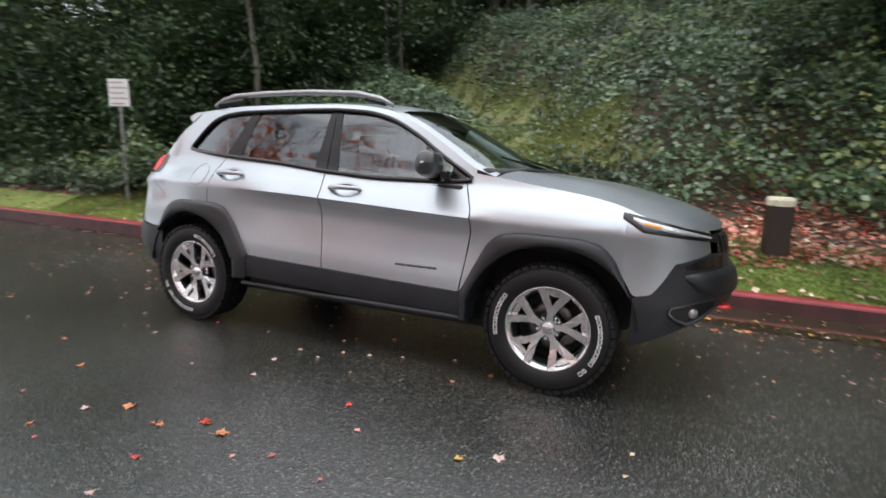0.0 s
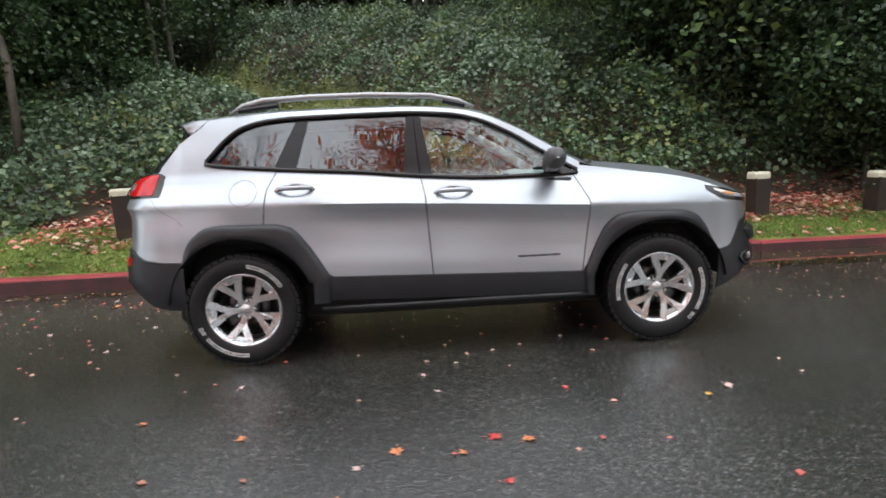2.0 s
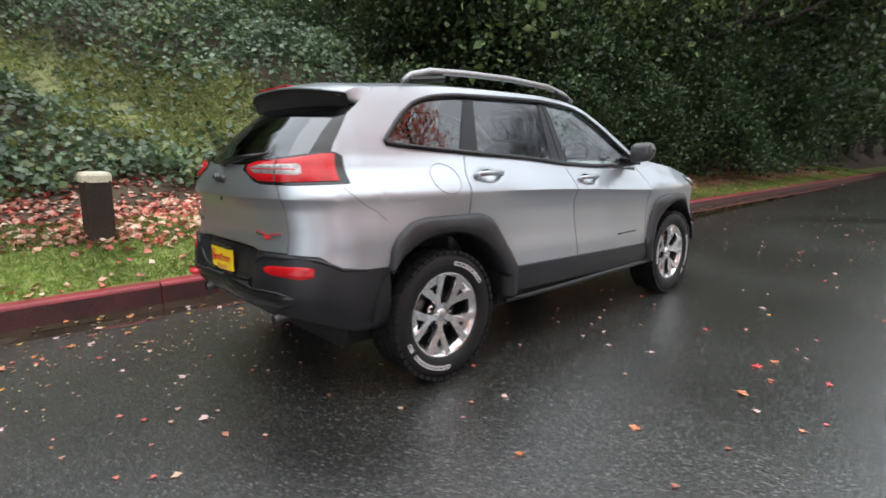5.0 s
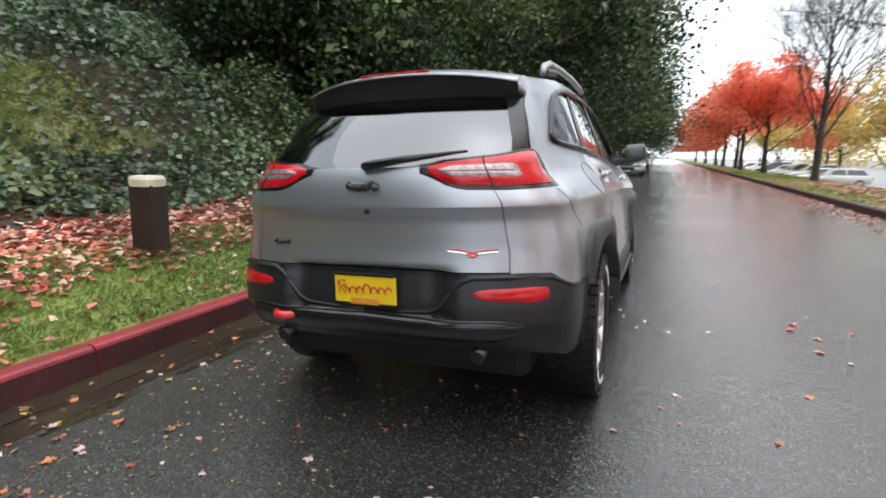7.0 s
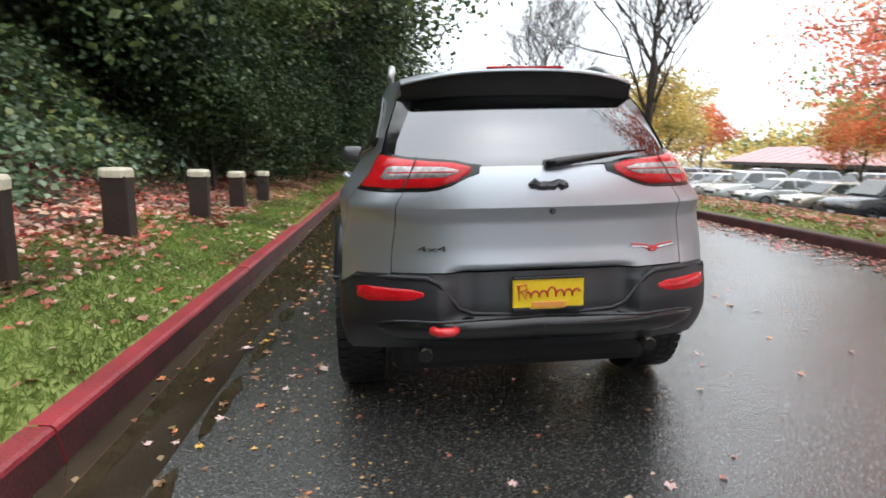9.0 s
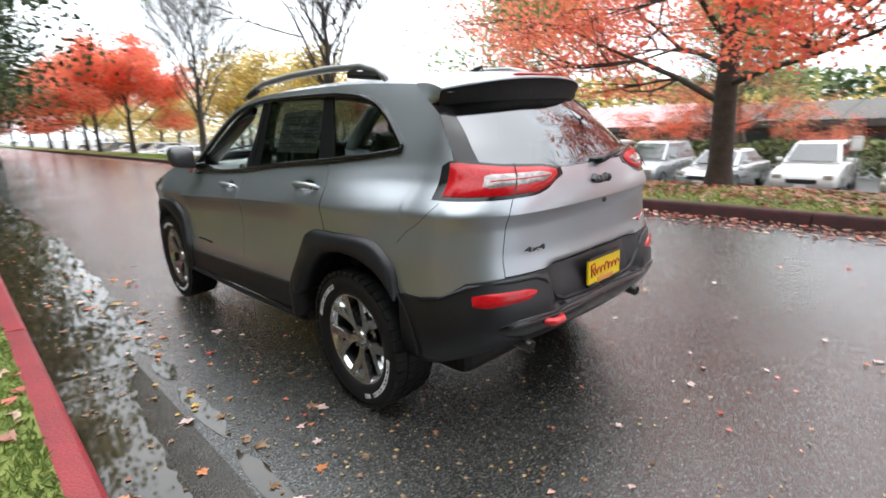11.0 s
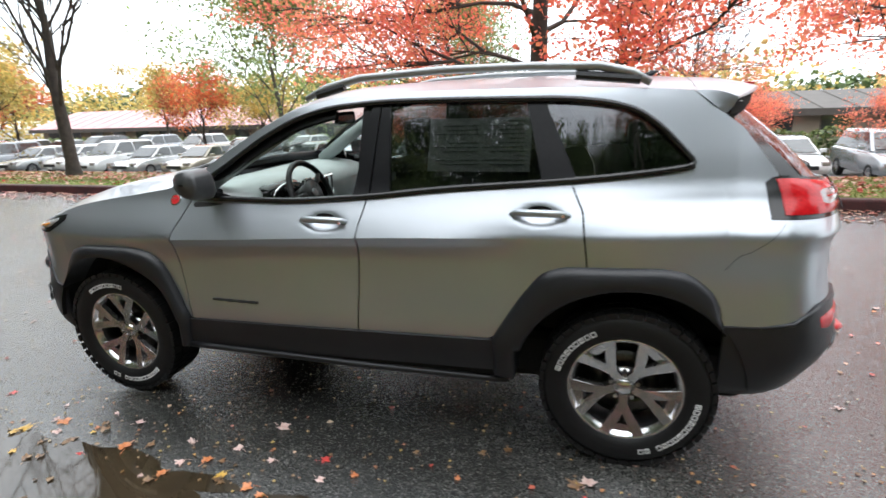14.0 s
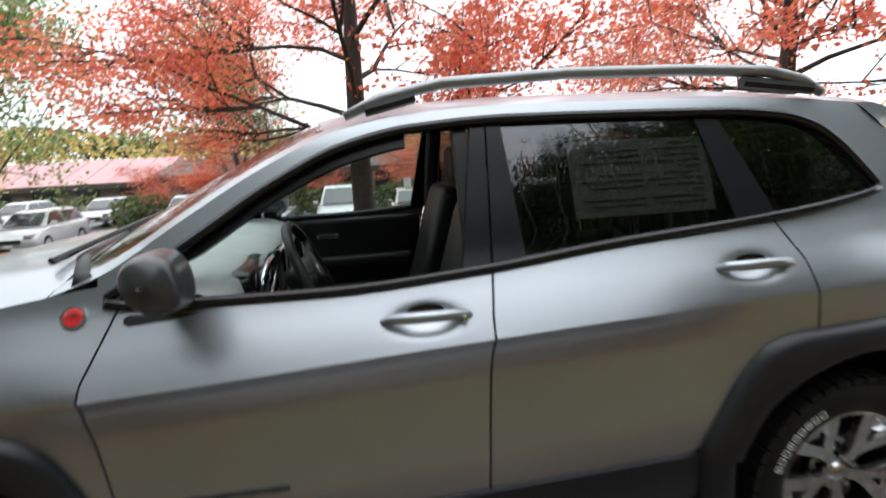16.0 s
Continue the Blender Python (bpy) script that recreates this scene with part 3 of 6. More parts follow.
ridge("far_wood", "dark mass of trees closing the wooded bank", [(-60, 12, 0.5), (-30, 26, 4), (-8, 34, 9), (12, 31, 9), (40, 20, 6), (110, 9, 1)], 10, M["forest_deep"], 75000, 0.42, 41, 1.8)
ridge("far_treeline", "distant autumn treeline behind the car park", [(-120, -95, -1), (-40, -80, -1), (30, -80, -1), (110, -75, -1), (190, -40, -1)], 11, M["yellow_leaf"], 20000, 0.8, 43, 3)
ridge("far_hill_trees", "distant green wooded hill", [(-140, -150, -1), (-20, -150, 3), (70, -150, 7), (180, -120, 3)], 9, M["forest"], 12000, 1.6, 47, 5)


def scatter_on_bank(name, label, category, mat, count, size, test, lift, seed, facing=(0, -0.35, 0.8), spread=0.55, box=(-16, 12, 2.7, 20), aspect=0.85):
    """Leaves laid over the bank where test(x, y) allows, in uneven mounds."""
    rng = np.random.default_rng(seed)
    pts = []
    while len(pts) < count:
        x, y = rng.uniform(box[0], box[1]), box[2] + (box[3] - box[2]) * rng.uniform(0, 1) ** 1.5
        if rng.uniform() > test(x, y):
            continue
        mound = 0.45 + 0.65 * noise.noise(Vector((x * 0.75, y * 0.75, 1))) + 0.35 * noise.noise(Vector((x * 2.3, y * 2.3, seed)))
        low = 1 - 0.75 * math.exp(-((x - trail_x(y)) / 2.4) ** 2)
        pts.append((x, y, land_z(x, y) + max(0.02, lift * (low if lift > 0.5 else 1) * mound * rng.uniform(0.25, 1.1))))
    ob = link(name, leaf_mesh(name, pts, np.tile(facing, (count, 1)), size, size * aspect, rng, spread), mat)
    return tagged(ob, label, category, kind="stuff")


def on_trail(x, y):
    return math.exp(-((x - trail_x(y) - 0.25) / (1.25 + 0.10 * max(0, 12 - y))) ** 4) * smooth_step(4.9, 6.2, y)


def ivy_zone(x, y):
    edge = smooth_step(4.2, 5.0, y + 0.35 * noise.noise(Vector((x, y, 9))) + 1.5 * smooth_step(-4.8, -6.5, x))
    return edge * (1 - 0.93 * on_trail(x, y)) * (0.62 + 0.38 * smooth_step(-0.35, 0.3, noise.noise(Vector((x * 0.55, y * 0.55, 6)))))


scatter_on_bank("ivy", "dense glossy ivy covering the bank", "ivy", M["ivy"], 165000, 0.098, ivy_zone, 1.15, 1)
scatter_on_bank("bramble", "light green brambles and ferns on the bank", "bramble", M["bramble"], 34000, 0.10, lambda x, y: ivy_zone(x, y) * smooth_step(-0.25, 0.25, noise.noise(Vector((x * 0.4, y * 0.4, 14)))), 1.35, 2)
scatter_on_bank("trail_grass", "mossy grass on the path climbing the bank", "grass", M["trail_grass"], 45000, 0.10, lambda x, y: on_trail(x, y) * smooth_step(4.2, 4.8, y), 0.1, 3, (0, 0, 0.15), 0.7, (-11, 1, 4, 20), 0.22)


def litter_zone(x, y):
    bed = smooth_step(2.75, 3.15, y + 0.25 * noise.noise(Vector((x * 1.3, y, 2)))) * (1 - smooth_step(4.5, 5.4, y))
    return bed * (1 - 0.94 * smooth_step(-4.6, -6.0, x)) * (0.25 + 0.75 * smooth_step(-0.3, 0.25, noise.noise(Vector((x * 0.8, y * 1.4, 5)))))


scatter_on_bank("leaf_litter", "bed of fallen red and tan leaves under the bank", "fallen leaves", M["litter"], 22000, 0.085, litter_zone, 0.035, 4, (0, 0, 1.0), 0.35, (-12, 26, 2.6, 5.6), 0.8)
scatter_on_bank("lawn_leaves", "fallen leaves dotted over the lawn", "fallen leaves", M["litter"], 1500, 0.075, lambda x, y: 0.8, 0.05, 6, (0, 0, 1.0), 0.3, (-12, 26, 2.15, 3.4), 0.8)


def lawn_blades(name, box, count, seed, size=0.055):
    rng = np.random.default_rng(seed)
    xs, ys = rng.uniform(box[0], box[1], count), rng.uniform(box[2], box[3], count)
    c = [(x, y, land_z(x, y) + 0.018) for x, y in zip(xs, ys)]
    up = rng.normal(0, 1, (count, 3)) * [1, 1, 0.12]
    ob = link(name, leaf_mesh(name, c, up, size, size * 0.16, rng, 0.25), M["grass"])
    return tagged(ob, "short wet lawn grass between kerb and bank", "grass", kind="stuff")


lawn_blades("lawn_grass", (-9, 7, 2.14, 3.7), 60000, 7)
lawn_blades("lawn_grass", (7, 30, 2.14, 4.2), 25000, 8, 0.08)
lawn_blades("verge_grass", (-14, 34, -9.2, -4.97), 60000, 9, 0.06)
scatter_on_bank("verge_leaves", "red maple leaves fallen on the verge", "fallen leaves", M["litter"], 17000, 0.09, lambda x, y: 0.95 if y < -6.2 else 0.35, 0.03, 10, (0, 0, 1.0), 0.3, (-14, 24, -9.3, -4.97), 0.8)


def gutter_leaves(name, label, count, box, seed, size, mat=None):
    rng = np.random.default_rng(seed)
    x = rng.uniform(box[0], box[1], count)
    y = box[2] + (box[3] - box[2]) * rng.beta(1.3, 2.6, count)
    c = np.c_[x, y, [max(gutter_z(b), gutter_z(shore(a)) if b > shore(a) and b > 0 else -9) + 0.006 for a, b in zip(x, y)]]
    ob = link(name, leaf_mesh(name, c, np.tile([0, 0, 1.0], (count, 1)), size, size * 0.8, rng, 0.10), mat or M["litter"])
    return tagged(ob, label, "fallen leaves", kind="stuff")


gutter_leaves("far_gutter_leaves", "red leaves drifted along the far kerb", 6000, (-16, 40, -4.79, -3.9), 12, 0.065)
gutter_leaves("road_leaves", "small scattered leaves over the wet street", 800, (-14, 30, 1.5, -4.6), 13, 0.032)
gutter_leaves("wet_leaf_bits", "small brown wet leaf scraps on the asphalt by the gutter", 1100, (-6, 5, 1.5, -0.6), 17, 0.020, M["brown_bits"])
gutter_leaves("kerb_leaves", "leaves caught in the gutter by the red kerb", 260, (-8, 14, 1.95, 1.3), 14, 0.036, M["brown_bits"])

# ---- the parked car: silver off-road SUV ----
M["paint"] = material("silver_metallic_paint", (0.390, 0.418, 0.452), (0.450, 0.478, 0.512), 2.0, 0.38, metal=0.84, fine=900, coat=0.6)
M["plastic"] = material("black_grained_plastic", (0.008, 0.0085, 0.011), (0.016, 0.0165, 0.020), 6, 0.40, bump=0.10, fine=500, spec=0.5)
M["pillar"] = material("satin_black_pillar", (0.007, 0.007, 0.009), (0.012, 0.012, 0.014), 5, 0.33, spec=0.35)
M["gloss_black"] = material("gloss_black_trim", (0.008, 0.008, 0.009), (0.013, 0.013, 0.014), 4, 0.14)
M["rubber"] = material("tyre_rubber", (0.005, 0.005, 0.0055), (0.011, 0.011, 0.012), 9, 0.55, bump=0.25, fine=160, spec=0.35)
M["cavity"] = material("dark_underbody", (0.004, 0.004, 0.004), (0.012, 0.012, 0.012), 5, 0.8)
M["alloy"] = material("machined_alloy", (0.62, 0.62, 0.63), (0.78, 0.78, 0.79), 10, 0.17, metal=0.95, fine=200, coat=0.3)
M["alloy_dark"] = material("dark_painted_alloy", (0.012, 0.012, 0.013), (0.024, 0.024, 0.025), 10, 0.40, metal=0.3)
M["steel"] = material("brake_steel", (0.07, 0.067, 0.064), (0.14, 0.135, 0.13), 12, 0.35, metal=1.0)
M["chrome"] = material("chrome", (0.75, 0.75, 0.76), (0.82, 0.82, 0.83), 4, 0.08, metal=1.0)
M["rail"] = material("grey_roof_rail", (0.32, 0.33, 0.34), (0.40, 0.41, 0.42), 6, 0.38, metal=0.6)
M["white_print"] = material("white_tyre_print", (0.60, 0.60, 0.59), (0.76, 0.76, 0.75), 20, 0.55)
M["red_lens"] = material("red_lamp_lens", (0.36, 0.004, 0.008), (0.62, 0.012, 0.018), 14, 0.12, coat=0.25, spec=0.3, fine=90)
M["clear_lens"] = material("clear_lamp_lens", (0.20, 0.17, 0.17), (0.42, 0.37, 0.37), 30, 0.12, metal=0.3, coat=0.8)
M["head_lens"] = material("pale_headlamp_lens", (0.40, 0.40, 0.41), (0.66, 0.65, 0.65), 26, 0.10, metal=0.3, coat=1.0)
M["amber"] = material("amber_lens", (0.72, 0.26, 0.03), (0.80, 0.34, 0.05), 20, 0.12, coat=1.0)
M["red_paint"] = material("red_enamel", (0.60, 0.015, 0.02), (0.72, 0.03, 0.04), 10, 0.3, coat=0.6)
M["plate_yellow"] = material("yellow_plate", (0.80, 0.56, 0.01), (0.86, 0.63, 0.02), 6, 0.4)
M["plate_red"] = material("plate_red_print", (0.45, 0.02, 0.02), (0.52, 0.03, 0.03), 6, 0.45)
M["badge_grey"] = material("dark_badge", (0.05, 0.052, 0.056), (0.085, 0.087, 0.09), 20, 0.3, metal=0.6)
M["mirror"] = material("dark_satin_mirror_shell", (0.04, 0.041, 0.044), (0.06, 0.062, 0.065), 8, 0.30, metal=0.15, coat=0.3)
M["seat"] = material("black_seat_leather", (0.014, 0.014, 0.015), (0.028, 0.028, 0.029), 8, 0.42, bump=0.2, fine=220)
M["trim_grey"] = material("light_grey_dash", (0.42, 0.45, 0.45), (0.52, 0.55, 0.55), 8, 0.6, bump=0.1, fine=300)
M["headliner"] = material("grey_headliner", (0.30, 0.30, 0.29), (0.36, 0.36, 0.35), 10, 0.9)
M["paper"] = material("window_sticker_paper", (0.72, 0.73, 0.72), (0.80, 0.81, 0.80), 6, 0.5)
M["paper_print"] = material("sticker_print", (0.34, 0.36, 0.36), (0.42, 0.44, 0.44), 6, 0.6)


def glass(name, tint, dark, rough=0.0):
    """A tinted pane: a mirror by its angle over a see-through tint."""
    m = bpy.data.materials.new(name)
    m.use_nodes = True
    n, l = m.node_tree.nodes, m.node_tree.links
    n.remove(n["Principled BSDF"])
    clear, gloss, mix, lw, fifth, span = (n.new("ShaderNode" + k) for k in ("BsdfTransparent", "BsdfGlossy", "MixShader", "LayerWeight", "Math", "MapRange"))
    clear.inputs[0].default_value = (*tint, 1)
    gloss.inputs["Roughness"].default_value = rough
    gloss.inputs["Color"].default_value = (0.95, 0.96, 1.0, 1)
    lw.inputs["Blend"].default_value = 0.5
    fifth.operation = "POWER"
    fifth.inputs[1].default_value = 5.0
    span.inputs[3].default_value, span.inputs[4].default_value = ((dark - 1) / (dark + 1)) ** 2, 1.0
    l.new(lw.outputs["Facing"], fifth.inputs[0])
    l.new(fifth.outputs[0], span.inputs[0])
    l.new(span.outputs[0], mix.inputs[0])
    l.new(clear.outputs[0], mix.inputs[1])
    l.new(gloss.outputs[0], mix.inputs[2])
    l.new(mix.outputs[0], n["Material Output"].inputs["Surface"])
    return m


M["glass_clear"] = glass("front_door_glass", (0.66, 0.74, 0.72), 2.0)
M["glass_dark"] = glass("privacy_glass", (0.20, 0.215, 0.21), 2.05)
M["glass_tail"] = glass("tailgate_glass", (0.03, 0.034, 0.036), 2.4)
M["glass_screen"] = glass("windscreen_glass", (0.62, 0.70, 0.66), 1.7)


def curve(*pts):
    """A smooth line through (x, value) points."""
    xs, ys = [p[0] for p in pts], [p[1] for p in pts]
    n = len(xs)
    d = [(ys[i + 1] - ys[i]) / (xs[i + 1] - xs[i]) for i in range(n - 1)]
    m = [d[0]] + [0 if d[i - 1] * d[i] <= 0 else 2 * d[i - 1] * d[i] / (d[i - 1] + d[i]) for i in range(1, n - 1)] + [d[-1]]

    def f(x):
        if x <= xs[0]:
            return ys[0]
        if x >= xs[-1]:
            return ys[-1]
        i = max(k for k in range(n - 1) if xs[k] <= x)
        h = xs[i + 1] - xs[i]
        t = (x - xs[i]) / h
        return ys[i] * (1 + 2 * t) * (1 - t) ** 2 + m[i] * h * t * (1 - t) ** 2 + ys[i + 1] * t * t * (3 - 2 * t) + m[i + 1] * h * t * t * (t - 1)
    return f


def line(*pts):
    """Straight pieces through (x, value) points."""
    xs, ys = [p[0] for p in pts], [p[1] for p in pts]

    def f(x):
        if x <= xs[0]:
            return ys[0]
        for i in range(len(xs) - 1):
            if x <= xs[i + 1]:
                return ys[i] + (ys[i + 1] - ys[i]) * (x - xs[i]) / (xs[i + 1] - xs[i])
        return ys[-1]
    return f


AX = 1.36                                  # half the wheelbase
plan = curve((-1.75, 0.845), (-1.5, 0.868), (-1.2, 0.885), (-0.6, 0.897), (0.2, 0.898), (0.9, 0.892), (1.36, 0.88), (1.72, 0.835))
below = curve((-0.75, -0.11), (-0.68, -0.06), (-0.62, -0.015), (-0.5, 0.0), (-0.40, -0.004), (-0.25, -0.022), (-0.12, -0.030), (-0.05, -0.018), (0.0, 0.010))
above = curve((0.0, 0.010), (0.03, -0.010), (0.08, -0.045), (0.14, -0.088), (0.20, -0.126), (0.24, -0.142), (0.30, -0.164), (0.42, -0.211), (0.52, -0.250), (0.57, -0.272), (0.62, -0.304), (0.68, -0.37))
rounded = curve((-0.75, -0.11), (-0.68, -0.06), (-0.62, -0.015), (-0.5, 0.0), (-0.40, -0.002), (-0.25, -0.016), (-0.12, -0.020), (-0.04, -0.014), (0.0, -0.010), (0.04, -0.024), (0.08, -0.046), (0.14, -0.086), (0.20, -0.124), (0.24, -0.141), (0.30, -0.164), (0.42, -0.211), (0.52, -0.250), (0.57, -0.272), (0.62, -0.304), (0.68, -0.37))


def profile(d, x):
    """The body side's section: a sharp crease along the doors that fades over the wheels."""
    w = smooth_step(-1.02, -0.55, x) * (1 - smooth_step(0.86, 1.10, x))
    return w * (below(d) if d < 0 else above(d)) + (1 - w) * rounded(d)


crease_z = curve((-2.3, 1.05), (-1.2, 1.03), (-0.6, 1.018), (0.0, 0.992), (0.9, 0.945), (1.4, 0.93), (2.3, 0.92))
TAIL_CREASE = 1.036
rear_low = curve((0.26, -2.00), (0.36, -2.06), (0.45, -2.15), (0.52, -2.212), (0.58, -2.242), (0.63, -2.242), (0.70, -2.228), (0.78, -2.203), (0.88, -2.186), (0.97, -2.188), (1.010, -2.200), (TAIL_CREASE, -2.216))
rear_high = curve((TAIL_CREASE, -2.216), (1.06, -2.213), (1.10, -2.205), (1.19, -2.170), (1.25, -2.120), (1.35, -2.028), (1.43, -1.938), (1.50, -1.855), (1.60, -1.77))


def rear_x(z):
    return rear_low(z) if z < TAIL_CREASE else rear_high(z)


front_x = curve((0.22, 2.03), (0.30, 2.14), (0.36, 2.22), (0.45, 2.268), (0.55, 2.28), (0.66, 2.268), (0.75, 2.24), (0.85, 2.225), (0.92, 2.20), (0.97, 2.165), (1.02, 2.08), (1.08, 1.95))
RU, FU = -1.75, 1.72                       # where the sides turn into the tail and the nose
R_END, F_END = -2.65, 2.70
HANDLES = ((0.01, 1.063), (-0.985, 1.118))


def half_width(x, z):
    y = plan(x) + profile(z - crease_z(x), x) - 0.062 * smooth_step(-1.10, -1.75, x) * smooth_step(1.02, 1.18, z)
    y -= 0.040 * smooth_step(-1.25, -1.75, x) * math.exp(-((z - 1.03) / 0.13) ** 2)
    for ax in (-AX, AX):
        y += 0.016 * math.exp(-((x - ax) / 0.42) ** 4) * math.exp(-((z - 0.92) / 0.16) ** 2)
    for hx, hz in HANDLES:
        y -= 0.024 * math.exp(-(((x - hx) / 0.075) ** 2 + ((z - hz + 0.006) / 0.030) ** 2) ** 1.6)
    return y


def shell(u, z):
    """A point of the body's left half: u runs from the tail's middle along the side to the nose's middle."""
    if u < RU:
        a = min(1.0, (RU - u) / (RU - R_END)) * math.pi / 2
        e = 2 / 3.0
        dent = 0.040 * smooth_step(-2.45, -2.53, u) * smooth_step(0.575, 0.605, z) * (1 - smooth_step(0.775, 0.792, z))
        return Vector((RU - (RU - rear_x(z)) * math.sin(a) ** e + dent, half_width(RU, z) * max(0.0, math.cos(a)) ** e, z))
    if u > FU:
        a = min(1.0, (u - FU) / (F_END - FU)) * math.pi / 2
        e = 2 / 2.3
        return Vector((FU + (front_x(z) - FU) * math.sin(a) ** e, half_width(FU, z) * max(0.0, math.cos(a)) ** e, z))
    return Vector((u, half_width(u, z), z))


def skin(u, z, off=0.0):
    p = shell(u, z)
    if off:
        h = 0.004
        du = shell(min(u + h, F_END), z) - shell(max(u - h, R_END), z)
        dz = shell(u, z + h) - shell(u, z - h)
        n = dz.cross(du)
        if n.length > 1e-9:
            n.normalize()
            if n.y < 0 and abs(n.y) > 0.05:
                n = -n
            p = p + n * off
    return p


def patch(rows, mat, name, parent, side=1, flange=0.012, label="", smooth=True):
    """A smooth sheet through rows of points, with its rim turned in so that it shows its thickness."""
    nr, nc = len(rows), len(rows[0])
    verts = [(p[0], p[1] * side, p[2]) for r in rows for p in r]
    faces = []
    for i in range(nr - 1):
        for j in range(nc - 1):
            f = (i * nc + j, i * nc + j + 1, (i + 1) * nc + j + 1, (i + 1) * nc + j)
            faces.append(f if side > 0 else f[::-1])
    if flange:
        rim = [(0, j) for j in range(nc)] + [(i, nc - 1) for i in range(1, nr)] + [(nr - 1, j) for j in range(nc - 2, -1, -1)] + [(i, 0) for i in range(nr - 2, 0, -1)]
        mid = Vector((0, 0, 0))
        for r in rows:
            for p in r:
                mid += Vector(p)
        mid /= nr * nc
        base = len(verts)
        for i, j in rim:
            p = Vector(rows[i][j])
            inward = Vector((-0.15 * p.x, -p.y, 0.35 - 0.35 * p.z))
            inward = inward.normalized() * flange
            verts.append((p.x, p.y * side, p.z))
            verts.append((p.x + inward.x, (p.y + inward.y) * side, p.z + inward.z))
        k = len(rim)
        for a in range(k):
            b = (a + 1) % k
            faces.append((base + 2 * a, base + 2 * b, base + 2 * b + 1, base + 2 * a + 1))
    return link(name, from_lists(name, verts, faces), mat, parent, label, smooth)


def panel(name, xl, xr, lo, hi, mat, parent, side, nu=24, nz=18, off=0.0, flange=0.012, label="", fold=None):
    """Body panel between the seams xl(z), xr(z) and the lines lo(x), hi(x) of the shell; fold(x): a crease that a row of points follows."""
    fl = xl if callable(xl) else (lambda z: xl)
    fr = xr if callable(xr) else (lambda z: xr)
    rows = []
    for i in range(nu + 1):
        a, row = i / nu, []
        for j in range(nz + 1):
            b, z = j / nz, 0.9
            for _ in range(9):
                x = fl(z) + (fr(z) - fl(z)) * a
                if fold is None:
                    z = lo(x) + (hi(x) - lo(x)) * b
                elif b <= 0.6:
                    z = fold(x) + (lo(x) - fold(x)) * (1 - b / 0.6) ** 1.7
                else:
                    z = fold(x) + (hi(x) - fold(x)) * ((b - 0.6) / 0.4) ** 1.7
            row.append(skin(x, z, off))
        rows.append(row)
    return patch(rows, mat, name, parent, side, flange, label)


# lines of the body side
belt = curve((-1.58, 1.305), (-1.5, 1.292), (-1.07, 1.252), (-0.57, 1.215), (-0.14, 1.172), (0.30, 1.148), (0.72, 1.150), (0.84, 1.160))
dlo_top = curve((-1.575, 1.315), (-1.53, 1.365), (-1.44, 1.455), (-1.34, 1.520), (-1.2, 1.556), (-1.0, 1.573), (-0.3, 1.583), (0.0, 1.566), (0.19, 1.527), (0.40, 1.432), (0.62, 1.295), (0.84, 1.165))
cant = curve((-2.0, 1.530), (-1.75, 1.570), (-1.4, 1.603), (-1.0, 1.622), (-0.3, 1.628), (0.0, 1.612), (0.2, 1.575), (0.42, 1.482), (0.65, 1.350), (0.86, 1.222), (0.98, 1.182))
fender_top = curve((0.84, 1.200), (0.98, 1.182), (1.24, 1.142), (1.43, 1.115), (1.62, 1.078), (1.81, 1.020), (2.0, 0.975), (2.35, 0.945), (2.7, 0.94))
clad_top = line((-0.80, 0.565), (0.86, 0.515))
rear_arch = curve((-1.715, 0.655), (-1.70, 0.76), (-1.64, 0.85), (-1.55, 0.905), (-1.45, 0.918), (-1.12, 0.912), (-1.02, 0.885), (-0.94, 0.80), (-0.86, 0.68), (-0.79, 0.565))
front_arch = curve((0.845, 0.515), (0.93, 0.70), (1.00, 0.82), (1.08, 0.872), (1.20, 0.888), (1.48, 0.882), (1.60, 0.855), (1.68, 0.78), (1.74, 0.66), (1.77, 0.60))
seam_front = line((0.51, 0.832), (0.87, 0.888), (0.98, 0.882), (1.16, 0.80))
seam_mid = line((0.55, -0.142), (1.05, -0.172), (1.20, -0.20))
seam_rear = line((0.70, -1.19), (0.90, -1.188), (1.13, -1.16), (1.27, -1.09))
bumper_top = line((-2.65, 0.776), (-2.2, 0.776), (-2.06, 0.770), (-1.95, 0.724), (-1.86, 0.700), (-1.72, 0.690))
tail_edge = line((-2.26, 1.125), (-1.93, 1.125), (-1.90, 1.20), (-1.877, 1.29), (-1.812, 1.38), (-1.75, 1.45), (-1.67, 1.51), (-1.60, 1.565), (-1.57, 1.588))
edge_u = line((1.125, -1.93), (1.20, -1.90), (1.29, -1.877), (1.38, -1.812), (1.45, -1.75), (1.51, -1.67), (1.565, -1.60), (1.588, -1.57))
seam_hatch = -2.26                         # along the shell: where the tailgate begins
GAP = 0.0035

car = empty("suv", "silver off-road SUV with black cladding and one open front window", "car")


def solid(f, g):
    return lambda x: f(x) + g


